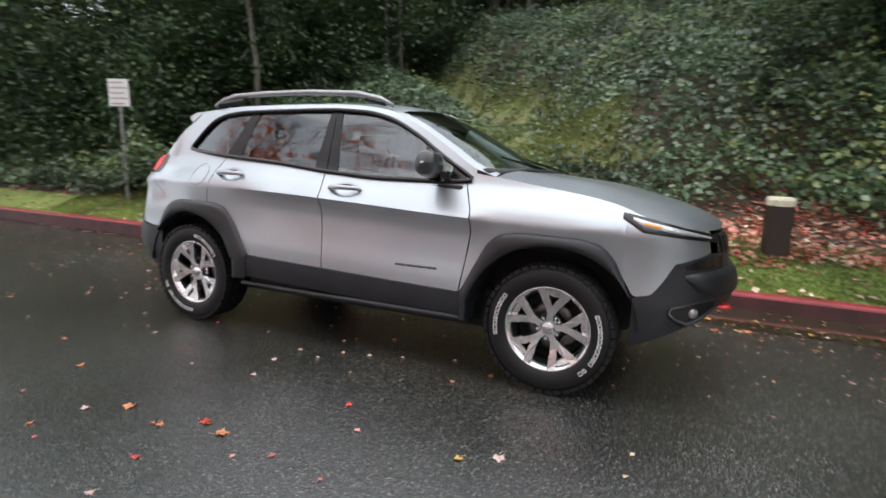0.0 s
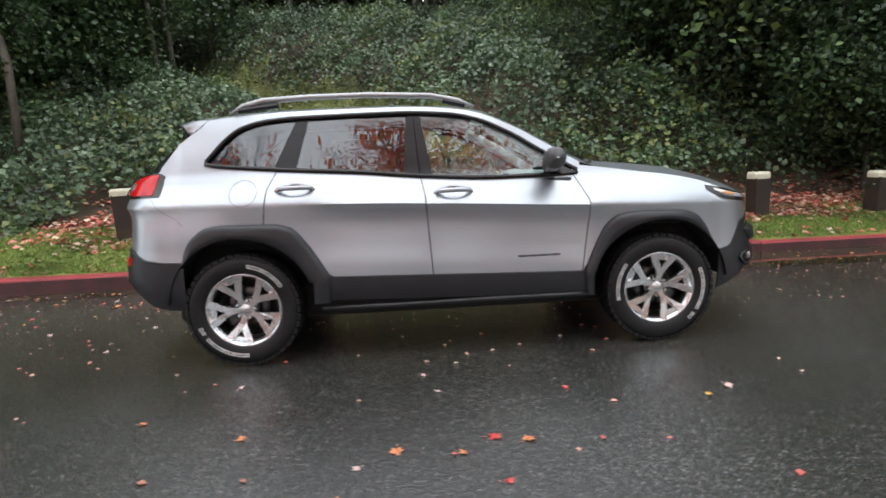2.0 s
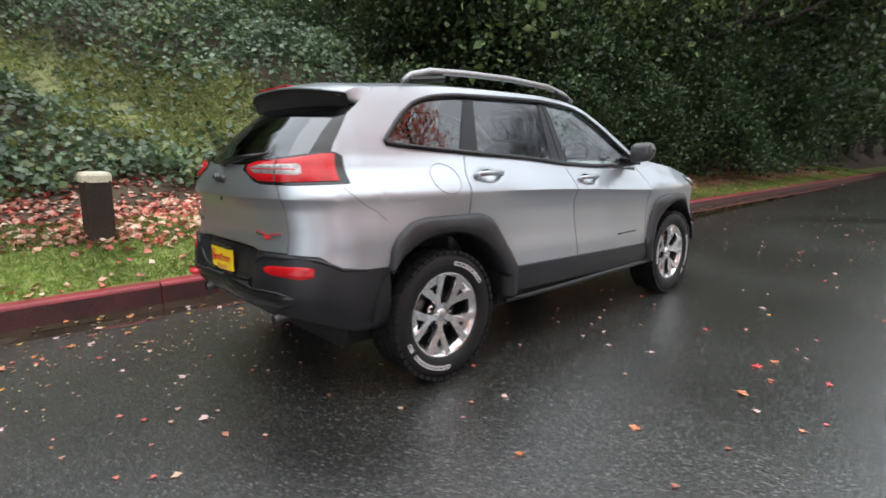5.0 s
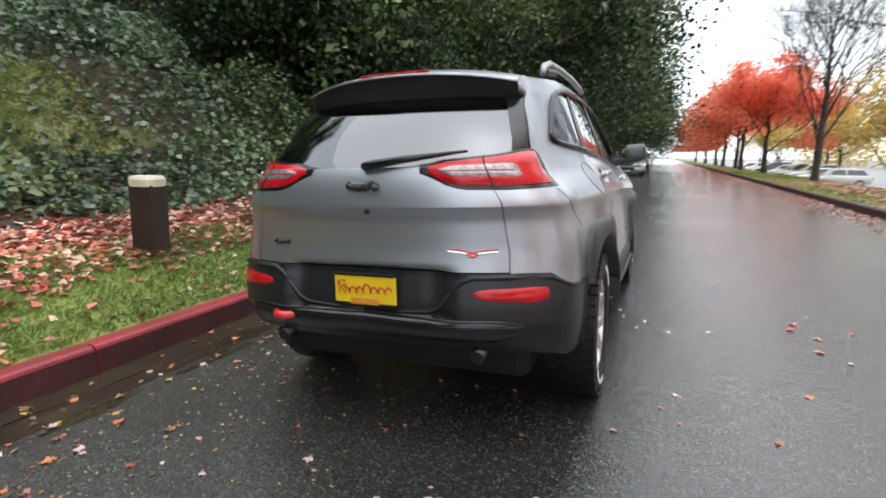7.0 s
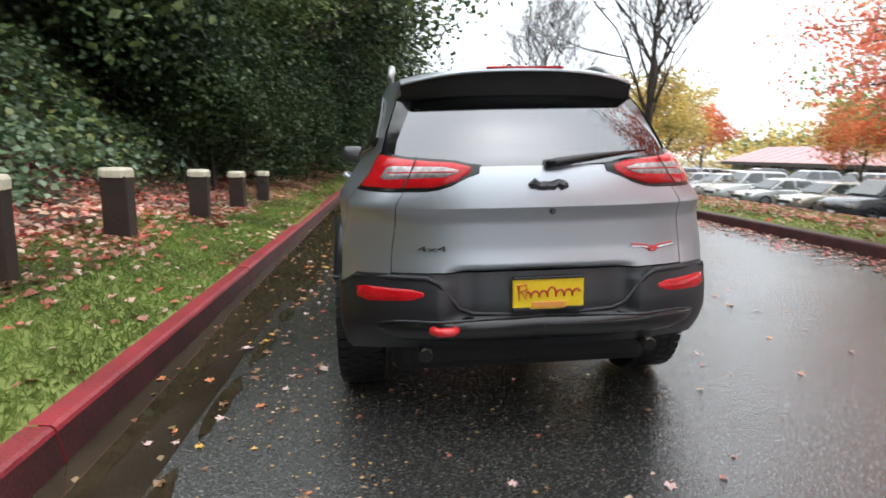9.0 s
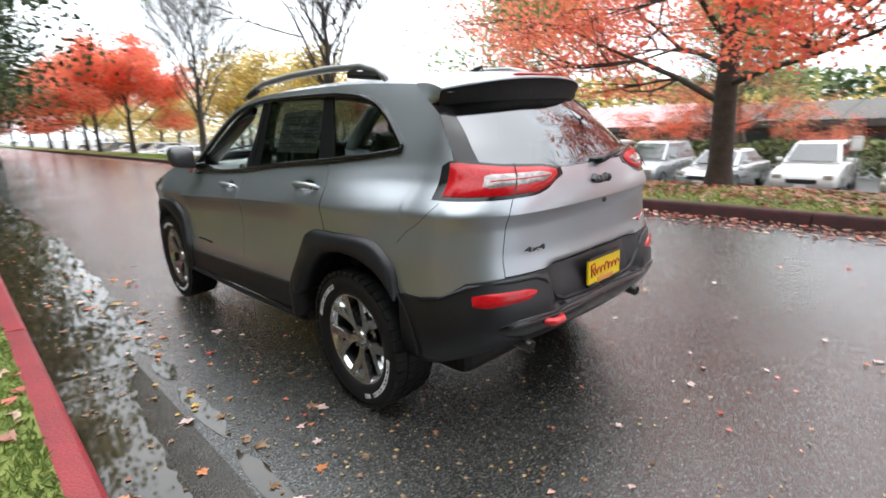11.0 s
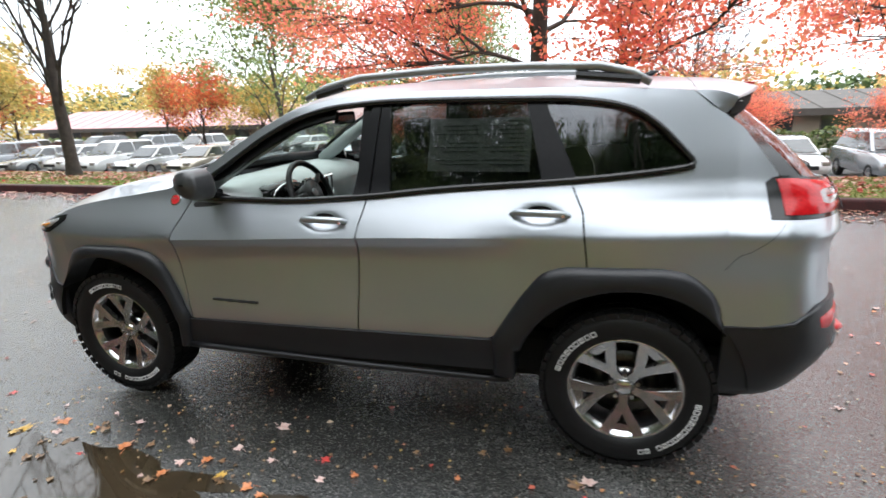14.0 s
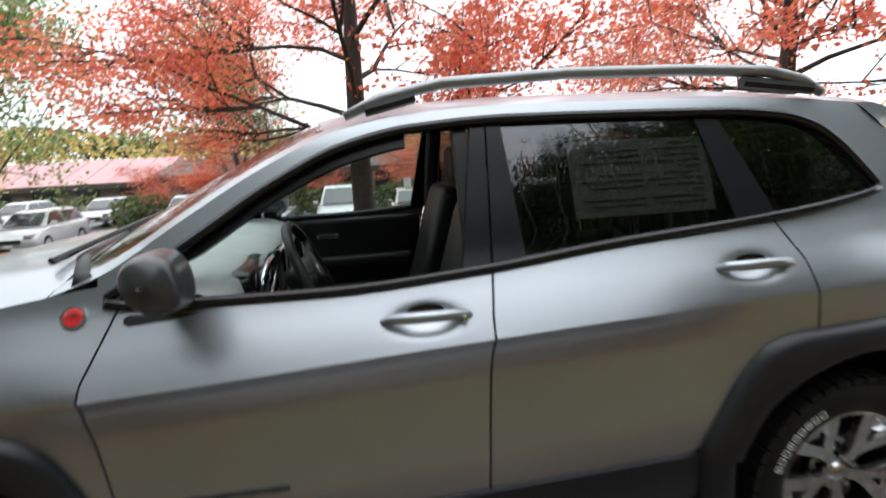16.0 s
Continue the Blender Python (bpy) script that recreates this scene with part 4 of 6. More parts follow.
def side_panels(side):
    hi = solid(belt, -0.012)
    lo_r = lambda x: max(clad_top(x), rear_arch(x)) if x < -0.78 else clad_top(x)
    d1 = panel("front_door", lambda z: seam_mid(z) + GAP, lambda z: seam_front(z) - GAP, clad_top, hi, M["paint"], car, side, 44, 50, label="silver front door panel", fold=crease_z)
    d2 = panel("rear_door", lambda z: seam_rear(z) + GAP, lambda z: seam_mid(z) - GAP, lo_r, hi, M["paint"], car, side, 48, 50, label="silver rear door panel", fold=crease_z)
    panel("front_fender", lambda z: seam_front(z) + GAP, 1.72, lambda x: max(front_arch(x), 0.515) if x > 0.845 else 0.515, solid(fender_top, 0.0), M["paint"], car, side, 40, 26)
    panel("nose_panel", 1.72, 2.28, lambda x: front_arch(x) if x < 1.77 else line((1.77, 0.60), (1.86, 0.62), (2.0, 0.78), (2.28, 0.83))(x), lambda x: fender_top(x) if x < 1.74 else fender_top(x), M["paint"], car, side, 26, 18)
    panel("rear_quarter", -1.57, lambda z: seam_rear(z) - GAP, rear_arch, solid(belt, -0.012), M["paint"], car, side, 22, 40, flange=0)
    tail_lo = lambda x: max(bumper_top(x), rear_arch(x) if x > -1.715 else 0)
    panel("rear_corner", seam_hatch, -1.57, tail_lo, tail_edge, M["paint"], car, side, 70, 90, flange=0)
    panel("roof_side", -1.57, 0.86, dlo_top, cant, M["paint"], car, side, 60, 6, flange=0.01)
    panel("door_sill", -0.80, 0.86, line((-0.86, 0.415), (0.88, 0.365)), solid(clad_top, -0.004), M["plastic"], car, side, 30, 8, off=0.012, label="black plastic sill cladding")
    # dark pillars and panes
    panel("pillar", lambda z: line((1.17, -0.30), (1.58, -0.27))(z), lambda z: line((1.17, -0.200), (1.58, -0.228))(z), belt, dlo_top, M["pillar"], car, side, 5, 14, off=-0.006, flange=0.02, label="black rear door window post")
    panel("pillar", lambda z: line((1.17, -0.192), (1.58, -0.222))(z), lambda z: line((1.17, -0.110), (1.58, -0.180))(z), belt, dlo_top, M["pillar"], car, side, 5, 14, off=-0.005, flange=0.02, label="black front door window post")
    panel("pillar", lambda z: line((1.25, -1.13), (1.56, -0.985))(z), lambda z: line((1.25, -0.985), (1.56, -0.905))(z), belt, dlo_top, M["pillar"], car, side, 5, 14, off=-0.006, flange=0.02, label="black rear window pillar")
    panel("quarter_window", -1.565, lambda z: line((1.25, -1.11), (1.56, -0.97))(z), solid(belt, 0.004), solid(dlo_top, -0.004), M["glass_dark"], car, side, 18, 14, off=-0.010, flange=0, label="dark tinted quarter glass")
    panel("rear_door_window", lambda z: line((1.25, -0.99), (1.56, -0.91))(z), lambda z: line((1.17, -0.295), (1.58, -0.265))(z), solid(belt, 0.004), solid(dlo_top, -0.004), M["glass_dark"], car, side, 18, 14, off=-0.010, flange=0, label="dark tinted rear door glass")
    if side < 0:
        panel("front_door_window", lambda z: line((1.17, -0.12), (1.58, -0.19))(z), 0.835, solid(belt, 0.004), solid(dlo_top, -0.004), M["glass_clear"], car, side, 26, 14, off=-0.010, flange=0, label="clear front door glass")
    else:
        panel("door_frame", 0.02, 0.80, lambda x: dlo_top(x) - 0.040 * smooth_step(0.80, 0.60, x), solid(dlo_top, -0.002), M["pillar"], car, side, 24, 3, off=-0.016, flange=0.03, label="black rubber seal of the open window")
        panel("door_frame", -0.165, -0.125, belt, dlo_top, M["pillar"], car, side, 3, 12, off=-0.016, flange=0.03, label="black rubber seal of the open window")
    # window surround
    ring = [skin(x, dlo_top(x) + 0.001, 0.003) for x in [-1.575 + 2.41 * i / 90 for i in range(91)]] + [skin(x, belt(x) - 0.008, 0.006) for x in [0.835 - 2.41 * i / 60 for i in range(61)]]
    bm = tube_bm([(p.x, p.y * side, p.z) for p in ring + ring[:1]], 0.0145, 8, None, False)
    part("window_trim", bm, M["gloss_black"], car, "gloss black window surround", True)


def flare(side, arch, ax, x0, x1, leg):
    """Black wheel-arch cladding that stands proud of the body; leg: where its foot by the sill ends."""
    n, rows = 46, []
    outer = [Vector((x0 + (x1 - x0) * i / n, 0, arch(x0 + (x1 - x0) * i / n))) for i in range(n + 1)]
    foot = [outer[-1] if leg[0] > ax else outer[0]]
    foot = [foot[0].lerp(Vector((leg[0], 0, leg[1])), k / 6) for k in range(1, 7)]
    outer = outer + foot if leg[0] > ax else foot[::-1] + outer
    for o in outer:
        a = math.atan2(o.z - 0.36, o.x - ax)
        r = 0.455 + 0.015 * abs(math.cos(a)) ** 2
        inner = Vector((ax + r * math.cos(a), 0, 0.375 + r * math.sin(a)))
        if o in foot:
            inner = Vector((ax + math.copysign(0.462, leg[0] - ax), 0, o.z))
        row = []
        for t, off in ((0.0, 0.0), (0.06, 0.022), (0.25, 0.036), (0.6, 0.044), (0.92, 0.046), (1.0, 0.038), (1.0, -0.10)):
            q = o.lerp(inner, t)
            base = half_width(min(max(o.x, RU), FU), max(o.z, 0.5)) * (1 - t) + t * half_width(min(max(q.x, RU), FU), max(o.z, 0.5))
            row.append(Vector((q.x, base + off, q.z)))
        rows.append(row)
    patch(rows, M["plastic"], "wheel_arch", car, side, 0, "black plastic wheel arch cladding")


def wheel_well(side, ax):
    rows = []
    for i in range(25):
        a = math.radians(6 + 168 * i / 24)
        rows.append([Vector((ax + 0.47 * math.cos(a), y, 0.375 + 0.47 * math.sin(a))) for y in (0.86, 0.70, 0.5)])
    patch(rows, M["cavity"], "wheel_housing", car, side, 0)


for side in (-1, 1):
    side_panels(side)
    flare(side, rear_arch, -AX, -1.715, -0.79, (-0.80, 0.40))
    flare(side, front_arch, AX, 0.845, 1.77, (0.855, 0.36))
    wheel_well(side, -AX)
    wheel_well(side, AX)
    # tail and nose cladding
    panel("rear_bumper", -2.65, -1.715, lambda x: line((-2.65, 0.455), (-2.3, 0.455), (-2.08, 0.430), (-1.9, 0.39), (-1.72, 0.37))(x), solid(bumper_top, -0.003), M["plastic"], car, side, 34, 24, off=0.006, label="black lower rear bumper")
    panel("front_bumper", 1.772, 2.70, line((1.77, 0.335), (2.06, 0.455), (2.33, 0.555), (2.7, 0.565)), line((1.77, 0.597), (1.86, 0.617), (2.0, 0.777), (2.28, 0.827), (2.7, 0.80)), M["plastic"], car, side, 34, 22, off=0.008, label="black lower front bumper")
    panel("tailgate", -2.65, seam_hatch - 0.004, lambda x: 0.780, lambda x: 1.195, M["paint"], car, side, 18, 40, flange=0.015, label="silver tailgate skin", fold=lambda x: TAIL_CREASE)

# roof, windscreen and hood as surfaces over the plan
top_c = curve((-2.12, 1.555), (-1.95, 1.592), (-1.7, 1.635), (-1.4, 1.662), (-1.0, 1.680), (-0.5, 1.684), (0.0, 1.668), (0.25, 1.632), (0.5, 1.532), (0.75, 1.402), (0.98, 1.272), (1.1, 1.205))


def top_point(x, s):
    ye = half_width(max(min(x, FU), RU), cant(x)) * (1.0 if x > -1.75 else 1 - 0.25 * ((-1.75 - x) / 0.4) ** 2)
    y = s * ye
    return Vector((x, y, cant(x) + (top_c(x) - cant(x)) * (1 - abs(s) ** 2.3)))


def sheet(name, x0, x1, s0, s1, mat, nx, ns, label="", off=0.0, flange=0.0):
    """Part of the roof; x0 and x1 may depend on s."""
    f0 = x0 if callable(x0) else (lambda s: x0)
    f1 = x1 if callable(x1) else (lambda s: x1)
    rows = []
    for i in range(nx + 1):
        row = []
        for j in range(ns + 1):
            s = s0 + (s1 - s0) * j / ns
            p = top_point(f0(s) + (f1(s) - f0(s)) * i / nx, s)
            row.append(p + Vector((0, 0, off)))
        rows.append(row)
    return patch(rows[::-1], mat, name, car, 1, flange, label)


scr_top = lambda s: 0.30 - 0.06 * s * s
scr_low = lambda s: 1.08 - 0.20 * s * s
sheet("roof", -1.58, scr_top, -1, 1, M["paint"], 44, 40, "silver roof panel")
sheet("windscreen", scr_top, scr_low, -0.90, 0.90, M["glass_screen"], 20, 26, "curved windscreen glass", -0.006)
for s0, s1 in ((-1, -0.90), (0.90, 1)):
    sheet("screen_pillar", scr_top, lambda s: 0.98, s0, s1, M["paint"], 20, 4, "silver windscreen pillar")
part("wiper_cowl", tube_bm([(0.90, -0.72, 1.195), (1.04, -0.4, 1.205), (1.09, 0, 1.205), (1.04, 0.4, 1.205), (0.90, 0.72, 1.195)], 0.035, 8), M["plastic"], car, "black cowl below the windscreen", True)
for y0 in (-0.45, 0.10):
    part("wiper", tube_bm([(1.08, y0 + 0.42, 1.235), (1.03, y0 + 0.2, 1.262), (0.98, y0, 1.285), (0.955, y0 - 0.16, 1.30)], [0.012, 0.009, 0.008, 0.005], 6), M["gloss_black"], car)


def hood():
    rows = []
    hood_c = curve((0.95, 1.235), (1.24, 1.205), (1.5, 1.178), (1.8, 1.115), (2.0, 1.055), (2.12, 1.005), (2.20, 0.955))
    for i in range(41):
        u = 0.985 + (2.66 - 0.985) * (i / 40) ** 1.0
        b = skin(u, fender_top(u))
        row = []
        for j in range(25):
            s = -1 + 2 * j / 24
            bulge = 0.012 * math.exp(-((abs(s) - 0.62) / 0.12) ** 2) * smooth_step(2.2, 1.3, b.x)
            row.append(Vector((b.x + 0.015 * (1 - abs(s) ** 2), s * b.y, b.z + (hood_c(b.x) - b.z) * (1 - abs(s) ** 2.6) + bulge)))
        rows.append(row)
    patch(rows, M["paint"], "hood", car, 1, 0.0, "silver hood with a raised centre")


hood()

# ---- car: tail, glass, lamps, wheels, trim ----


glass_w = line((1.19, 0.590), (1.30, 0.568), (1.43, 0.512), (1.50, 0.480))


def tail_glass():
    rows = []
    for i in range(15):
        z = 1.50 - (1.50 - 1.193) * i / 14
        x0, w = rear_x(z), glass_w(z)
        rows.append([Vector((x0 + 0.012 + 0.13 * (abs(s) ** 2.6), s * w, z)) for s in [-1 + 2 * j / 24 for j in range(25)]])
    patch(rows, M["glass_tail"], "rear_window", car, 1, 0, "dark tailgate glass reflecting the sky")
    for side in (-1, 1):
        rr = []
        for i in range(15):
            z = 1.205 + (1.500 - 1.205) * i / 14
            w = glass_w(z)
            a = Vector((rear_x(z) + 0.142, w, z))
            b = skin(edge_u(z), z, -0.006)
            rr.append([a.lerp(b, t) for t in (0, 0.33, 0.66, 1.0)])
        patch(rr, M["gloss_black"], "tail_pillar", car, side, 0, "dark grey strip beside the tailgate glass")


tail_glass()


def spoiler():
    """Roof spoiler: silver skin on top and cheeks, black underside."""
    top, low = [], []
    tip = lambda s: Vector((-1.888 + 0.150 * abs(s) ** 2.6, 0.540 * s, 1.600 - 0.042 * abs(s) ** 2.4))
    for j in range(33):
        s = -1 + 2 * j / 32
        p0, p1 = top_point(-1.583, s), tip(s)
        row = [p0.lerp(p1, t) + Vector((0, 0, 0.012 * math.sin(math.pi * t))) for t in (0, 0.2, 0.4, 0.6, 0.8, 0.95)]
        top.append(row + [p1, p1 + Vector((0.003, 0, -0.009))])
        low.append([p1 + Vector((0.004, 0, -0.009)), p1 + Vector((0.020, 0, -0.030)), p1 + Vector((0.024, 0, -0.062)), Vector((rear_x(1.49) + 0.02 + 0.16 * abs(s) ** 2.6, 0.505 * s, 1.487 - 0.02 * abs(s) ** 3))])
    patch(top, M["paint"], "spoiler", car, 1, 0, "silver roof spoiler over the rear window")
    patch(low, M["cavity"], "spoiler_underside", car, 1, 0, "black underside of the roof spoiler")
    for side in (-1, 1):
        rows = []
        a0, a1 = top_point(-1.575, 1), tip(1)
        b0, b1 = skin(-1.690, 1.495), tip(1) + Vector((0.022, -0.004, -0.048))
        for i in range(9):
            t = i / 8
            p, q = a0.lerp(a1, t) + Vector((0, 0, 0.012 * math.sin(math.pi * t))), b0.lerp(b1, t)
            rows.append([p, p.lerp(q, 0.35) + Vector((0, 0.006, 0)), p.lerp(q, 0.7) + Vector((0, 0.005, 0)), q, q + Vector((0.004, -0.012, 0.002))])
        patch(rows, M["paint"], "spoiler_cheek", car, side, 0)
    part("brake_light", box_bm(-1.872, -1.835, -0.17, 0.17, 1.604, 1.614, 0.003), M["red_lens"], car, "high red brake light strip")


spoiler()
part("aerial_fin", tube_bm([(-1.40, -0.02, 1.655), (-1.45, -0.02, 1.678), (-1.47, -0.02, 1.682), (-1.475, -0.02, 1.66)], [0.020, 0.013, 0.006, 0.008], 8), M["gloss_black"], car)


def lamp_band(name, u0, u1, lo, hi, off, mat, side, label="", nu=18, nz=8, bulge=0.012):
    rows = []
    for i in range(nu + 1):
        u = u0 + (u1 - u0) * i / nu
        row = []
        for j in range(nz + 1):
            b = j / nz
            z = lo(u) + (hi(u) - lo(u)) * b
            row.append(skin(u, z, off + bulge * (1 - (2 * b - 1) ** 4) * (1 - (2 * i / nu - 1) ** 6)))
        rows.append(row)
    return patch(rows, mat, name, car, side, 0.02, label)


for side in (-1, 1):
    lo = line((-2.50, 1.182), (-2.46, 1.142), (-2.39, 1.116), (-2.2, 1.112), (-1.83, 1.116))
    hi = line((-2.50, 1.190), (-2.43, 1.208), (-2.2, 1.222), (-1.95, 1.244), (-1.86, 1.244), (-1.83, 1.22))
    lamp_band("tail_lamp_bezel", -2.52, -1.815, solid(lo, -0.014), solid(hi, 0.012), 0.002, M["gloss_black"], side, "black tail lamp surround", bulge=0.003)
    lamp_band("tail_lamp", -2.49, -1.868, lo, hi, 0.006, M["red_lens"], side, "red wraparound tail lamp")
    lamp_band("reversing_lens", -2.450, -2.08, line((-2.450, 1.168), (-2.41, 1.150), (-2.12, 1.138), (-2.08, 1.146)), line((-2.450, 1.176), (-2.40, 1.188), (-2.12, 1.192), (-2.08, 1.186)), 0.0175, M["clear_lens"], side, "clear lens inset in the tail lamp", bulge=0.005)
    lamp_band("lens_rib", -2.44, -2.12, line((-2.44, 1.166), (-2.12, 1.160)), line((-2.44, 1.170), (-2.12, 1.166)), 0.0225, M["red_lens"], side, "", 8, 3, 0.003)
    joint = [skin(-2.26, z, 0.022) for z in (1.108, 1.14, 1.18, 1.222)]
    part("lamp_joint", tube_bm([(p.x, p.y * side, p.z) for p in joint], 0.0028, 6), M["gloss_black"], car)
    # bumper: reflector, blade and recess trim
    lamp_band("bumper_reflector", -2.39, -2.08, line((-2.39, 0.690), (-2.35, 0.674), (-2.15, 0.664), (-2.08, 0.676)), line((-2.39, 0.704), (-2.35, 0.716), (-2.15, 0.722), (-2.08, 0.716)), 0.008, M["red_lens"], side, "red rear bumper reflector", 12, 5, 0.006)
    part("exhaust_tip", tube_bm([(-1.9, 0.48 * side, 0.445), (-2.09, 0.48 * side, 0.440), (-2.165, 0.48 * side, 0.430)], [0.029, 0.029, 0.029], 16), M["steel"], car, smooth=True)
    part("exhaust_bore", tube_bm([(-2.05, 0.48 * side, 0.441), (-2.1675, 0.48 * side, 0.4296)], [0.025, 0.025], 14), M["cavity"], car)
    # headlamp
    lamp_band("headlamp_bezel", 1.70, 2.36, line((1.70, 1.000), (1.80, 0.935), (2.36, 0.882)), line((1.70, 1.030), (1.85, 1.008), (2.1, 0.962), (2.36, 0.925)), 0.003, M["gloss_black"], side, "black headlamp surround", bulge=0.004)
    lamp_band("headlamp", 1.752, 2.30, line((1.752, 0.993), (1.82, 0.956), (2.30, 0.902)), line((1.752, 1.006), (1.85, 0.988), (2.1, 0.946), (2.30, 0.914)), 0.008, M["head_lens"], side, "slim clear headlamp", bulge=0.008)
    lamp_band("indicator_lens", 1.81, 1.92, line((1.81, 0.970), (1.84, 0.961), (1.92, 0.953)), line((1.81, 0.980), (1.92, 0.964)), 0.017, M["amber"], side, "amber indicator strip", 8, 4, 0.003)
    # front bumper: step bar, lamp pocket, skid plate, hook
    lamp_band("bumper_bar", 2.05, 2.70, line((2.05, 0.700), (2.14, 0.635), (2.36, 0.588), (2.70, 0.588)), line((2.05, 0.722), (2.14, 0.735), (2.70, 0.735)), 0.012, M["plastic"], side, "black step bar of the front bumper", 18, 8, 0.030)
    lamp_band("bumper_slot", 2.06, 2.40, line((2.06, 0.752), (2.40, 0.748)), line((2.06, 0.768), (2.16, 0.800), (2.40, 0.806)), 0.011, M["gloss_black"], side, "", 8, 4, 0.0)
    lamp_band("fog_lamp_bezel", 1.955, 2.26, line((1.955, 0.520), (2.02, 0.478), (2.14, 0.505), (2.26, 0.560)), line((1.955, 0.548), (2.02, 0.560), (2.26, 0.590)), 0.012, M["gloss_black"], side, "", 10, 5, 0.0)
    rim = [skin(u, z, 0.020) for u, z in ((2.25, 0.592), (2.02, 0.566), (1.965, 0.556), (1.950, 0.532), (1.985, 0.500), (2.06, 0.474), (2.14, 0.498), (2.27, 0.555))]
    part("fog_lamp_trim", tube_bm([(p.x, p.y * side, p.z) for p in rim], [0.004, 0.005, 0.006, 0.006, 0.008, 0.012, 0.010, 0.005], 8), M["badge_grey"], car, "grey trim round the fog lamp", True)
    lamp = [skin(2.10, 0.528, -0.01), skin(2.10, 0.528, 0.022)]
    part("fog_lamp", tube_bm([(p.x, p.y * side, p.z) for p in lamp], [0.028, 0.025], 14), M["clear_lens"], car, smooth=True)
    lamp_band("skid_plate", 2.02, 2.70, line((2.02, 0.36), (2.3, 0.38), (2.70, 0.38)), line((2.02, 0.44), (2.3, 0.555), (2.70, 0.57)), -0.09, M["cavity"], side, "dark skid plate under the nose", 12, 5, 0.0)
    q = [(2.12, 0.45, 0.525), (2.23, 0.45, 0.527), (2.25, 0.43, 0.527), (2.25, 0.39, 0.527), (2.23, 0.37, 0.527), (2.12, 0.37, 0.525)]
    part("tow_hook", tube_bm([(x, y * side, z) for x, y, z in q], 0.013, 8), M["red_paint"], car, "red front tow hook", True)
    lamp_band("grille", 2.36, 2.69, lambda u: 0.80, lambda u: 0.925, 0.003, M["gloss_black"], side, "black slotted grille", 12, 6, 0.0)
    for k in range(4):
        u = 2.42 + 0.075 * k
        lamp_band("grille_slot", u, u + 0.05, lambda u_: 0.815, lambda u_: 0.915, 0.008, M["alloy_dark"], side, "", 3, 4, 0.004)
    # bumper crease that frames the plate recess, lower edge blade
    pts = [skin(u, z, 0.006) for u, z in ((-1.80, 0.690), (-1.92, 0.706), (-2.06, 0.752), (-2.28, 0.760), (-2.40, 0.758), (-2.438, 0.738), (-2.50, 0.636), (-2.535, 0.613), (-2.60, 0.606), (-2.65, 0.604))]
    part("bumper_ridge", tube_bm([(p.x, p.y * side, p.z) for p in pts], [0.006, 0.009, 0.011, 0.012, 0.012, 0.012, 0.011, 0.010, 0.010, 0.010], 8), M["plastic"], car, smooth=True)
    lamp_band("bumper_blade", -2.65, -2.20, line((-2.65, 0.498), (-2.32, 0.500), (-2.20, 0.550)), line((-2.65, 0.588), (-2.30, 0.590), (-2.20, 0.575)), 0.006, M["gloss_black"], side, "gloss black lower bumper blade", 22, 8, 0.012)
    pts = [skin(u, z, 0.012) for u, z in ((-2.21, 0.580), (-2.30, 0.594), (-2.45, 0.592), (-2.65, 0.591))]
    part("blade_edge", tube_bm([(p.x, p.y * side, p.z) for p in pts], [0.002, 0.004, 0.004, 0.004], 6), M["badge_grey"], car, "dark grey edge strip over the blade", True)
    bracket = [(-1.98, 0.52 * side, 0.47), (-2.10, 0.50 * side, 0.455)]
    part("exhaust_bracket", tube_bm(bracket, 0.012, 6), M["cavity"], car)

# plate, hook, badges
part("licence_plate", box_bm(-2.232, -2.218, -0.158, 0.132, 0.628, 0.760, 0.006), M["plate_yellow"], car, "yellow dealer plate with red script lettering")
pts = [(-2.2335, 0.112, 0.730), (-2.2335, 0.106, 0.668), (-2.2335, 0.108, 0.728), (-2.2335, 0.080, 0.732), (-2.2335, 0.074, 0.712), (-2.2335, 0.100, 0.704), (-2.2335, 0.078, 0.672)]
for k in range(110):
    a = k * 0.36
    pts.append((-2.2335, 0.076 - 0.212 * k / 109 - 0.006 * math.sin(a), 0.690 + 0.014 * math.cos(a) + 0.006 * k / 109 + (0.012 if 44 < k < 58 else 0.0)))
part("plate_script", tube_bm(pts, 0.0036, 5), M["plate_red"], car)
part("plate_bar", box_bm(-2.2345, -2.231, -0.085, 0.055, 0.634, 0.660, 0.002), M["amber"], car)
for y0, y1, z0, z1 in ((-0.158, 0.132, 0.752, 0.764), (-0.158, -0.08, 0.622, 0.638), (0.06, 0.132, 0.622, 0.638)):
    part("plate_frame", box_bm(-2.237, -2.214, y0, y1, z0, z1, 0.003), M["gloss_black"], car)
part("rear_tow_hook", tube_bm([(-2.16, 0.45, 0.555), (-2.235, 0.45, 0.558), (-2.258, 0.43, 0.558), (-2.258, 0.38, 0.558), (-2.235, 0.36, 0.558), (-2.16, 0.36, 0.555)], 0.019, 8), M["red_paint"], car, "bright red rear tow hook", True)


def letter_shape(name, strokes, thick, depth, mat, at):
    """A badge from straight strokes on the tailgate: pairs of (y, z) points."""
    bm = bmesh.new()
    for (y0, z0), (y1, z1) in strokes:
        tube_bm([at(y0, z0), at(y1, z1)], thick, 6, bm)
    return part(name, bm, mat, car)


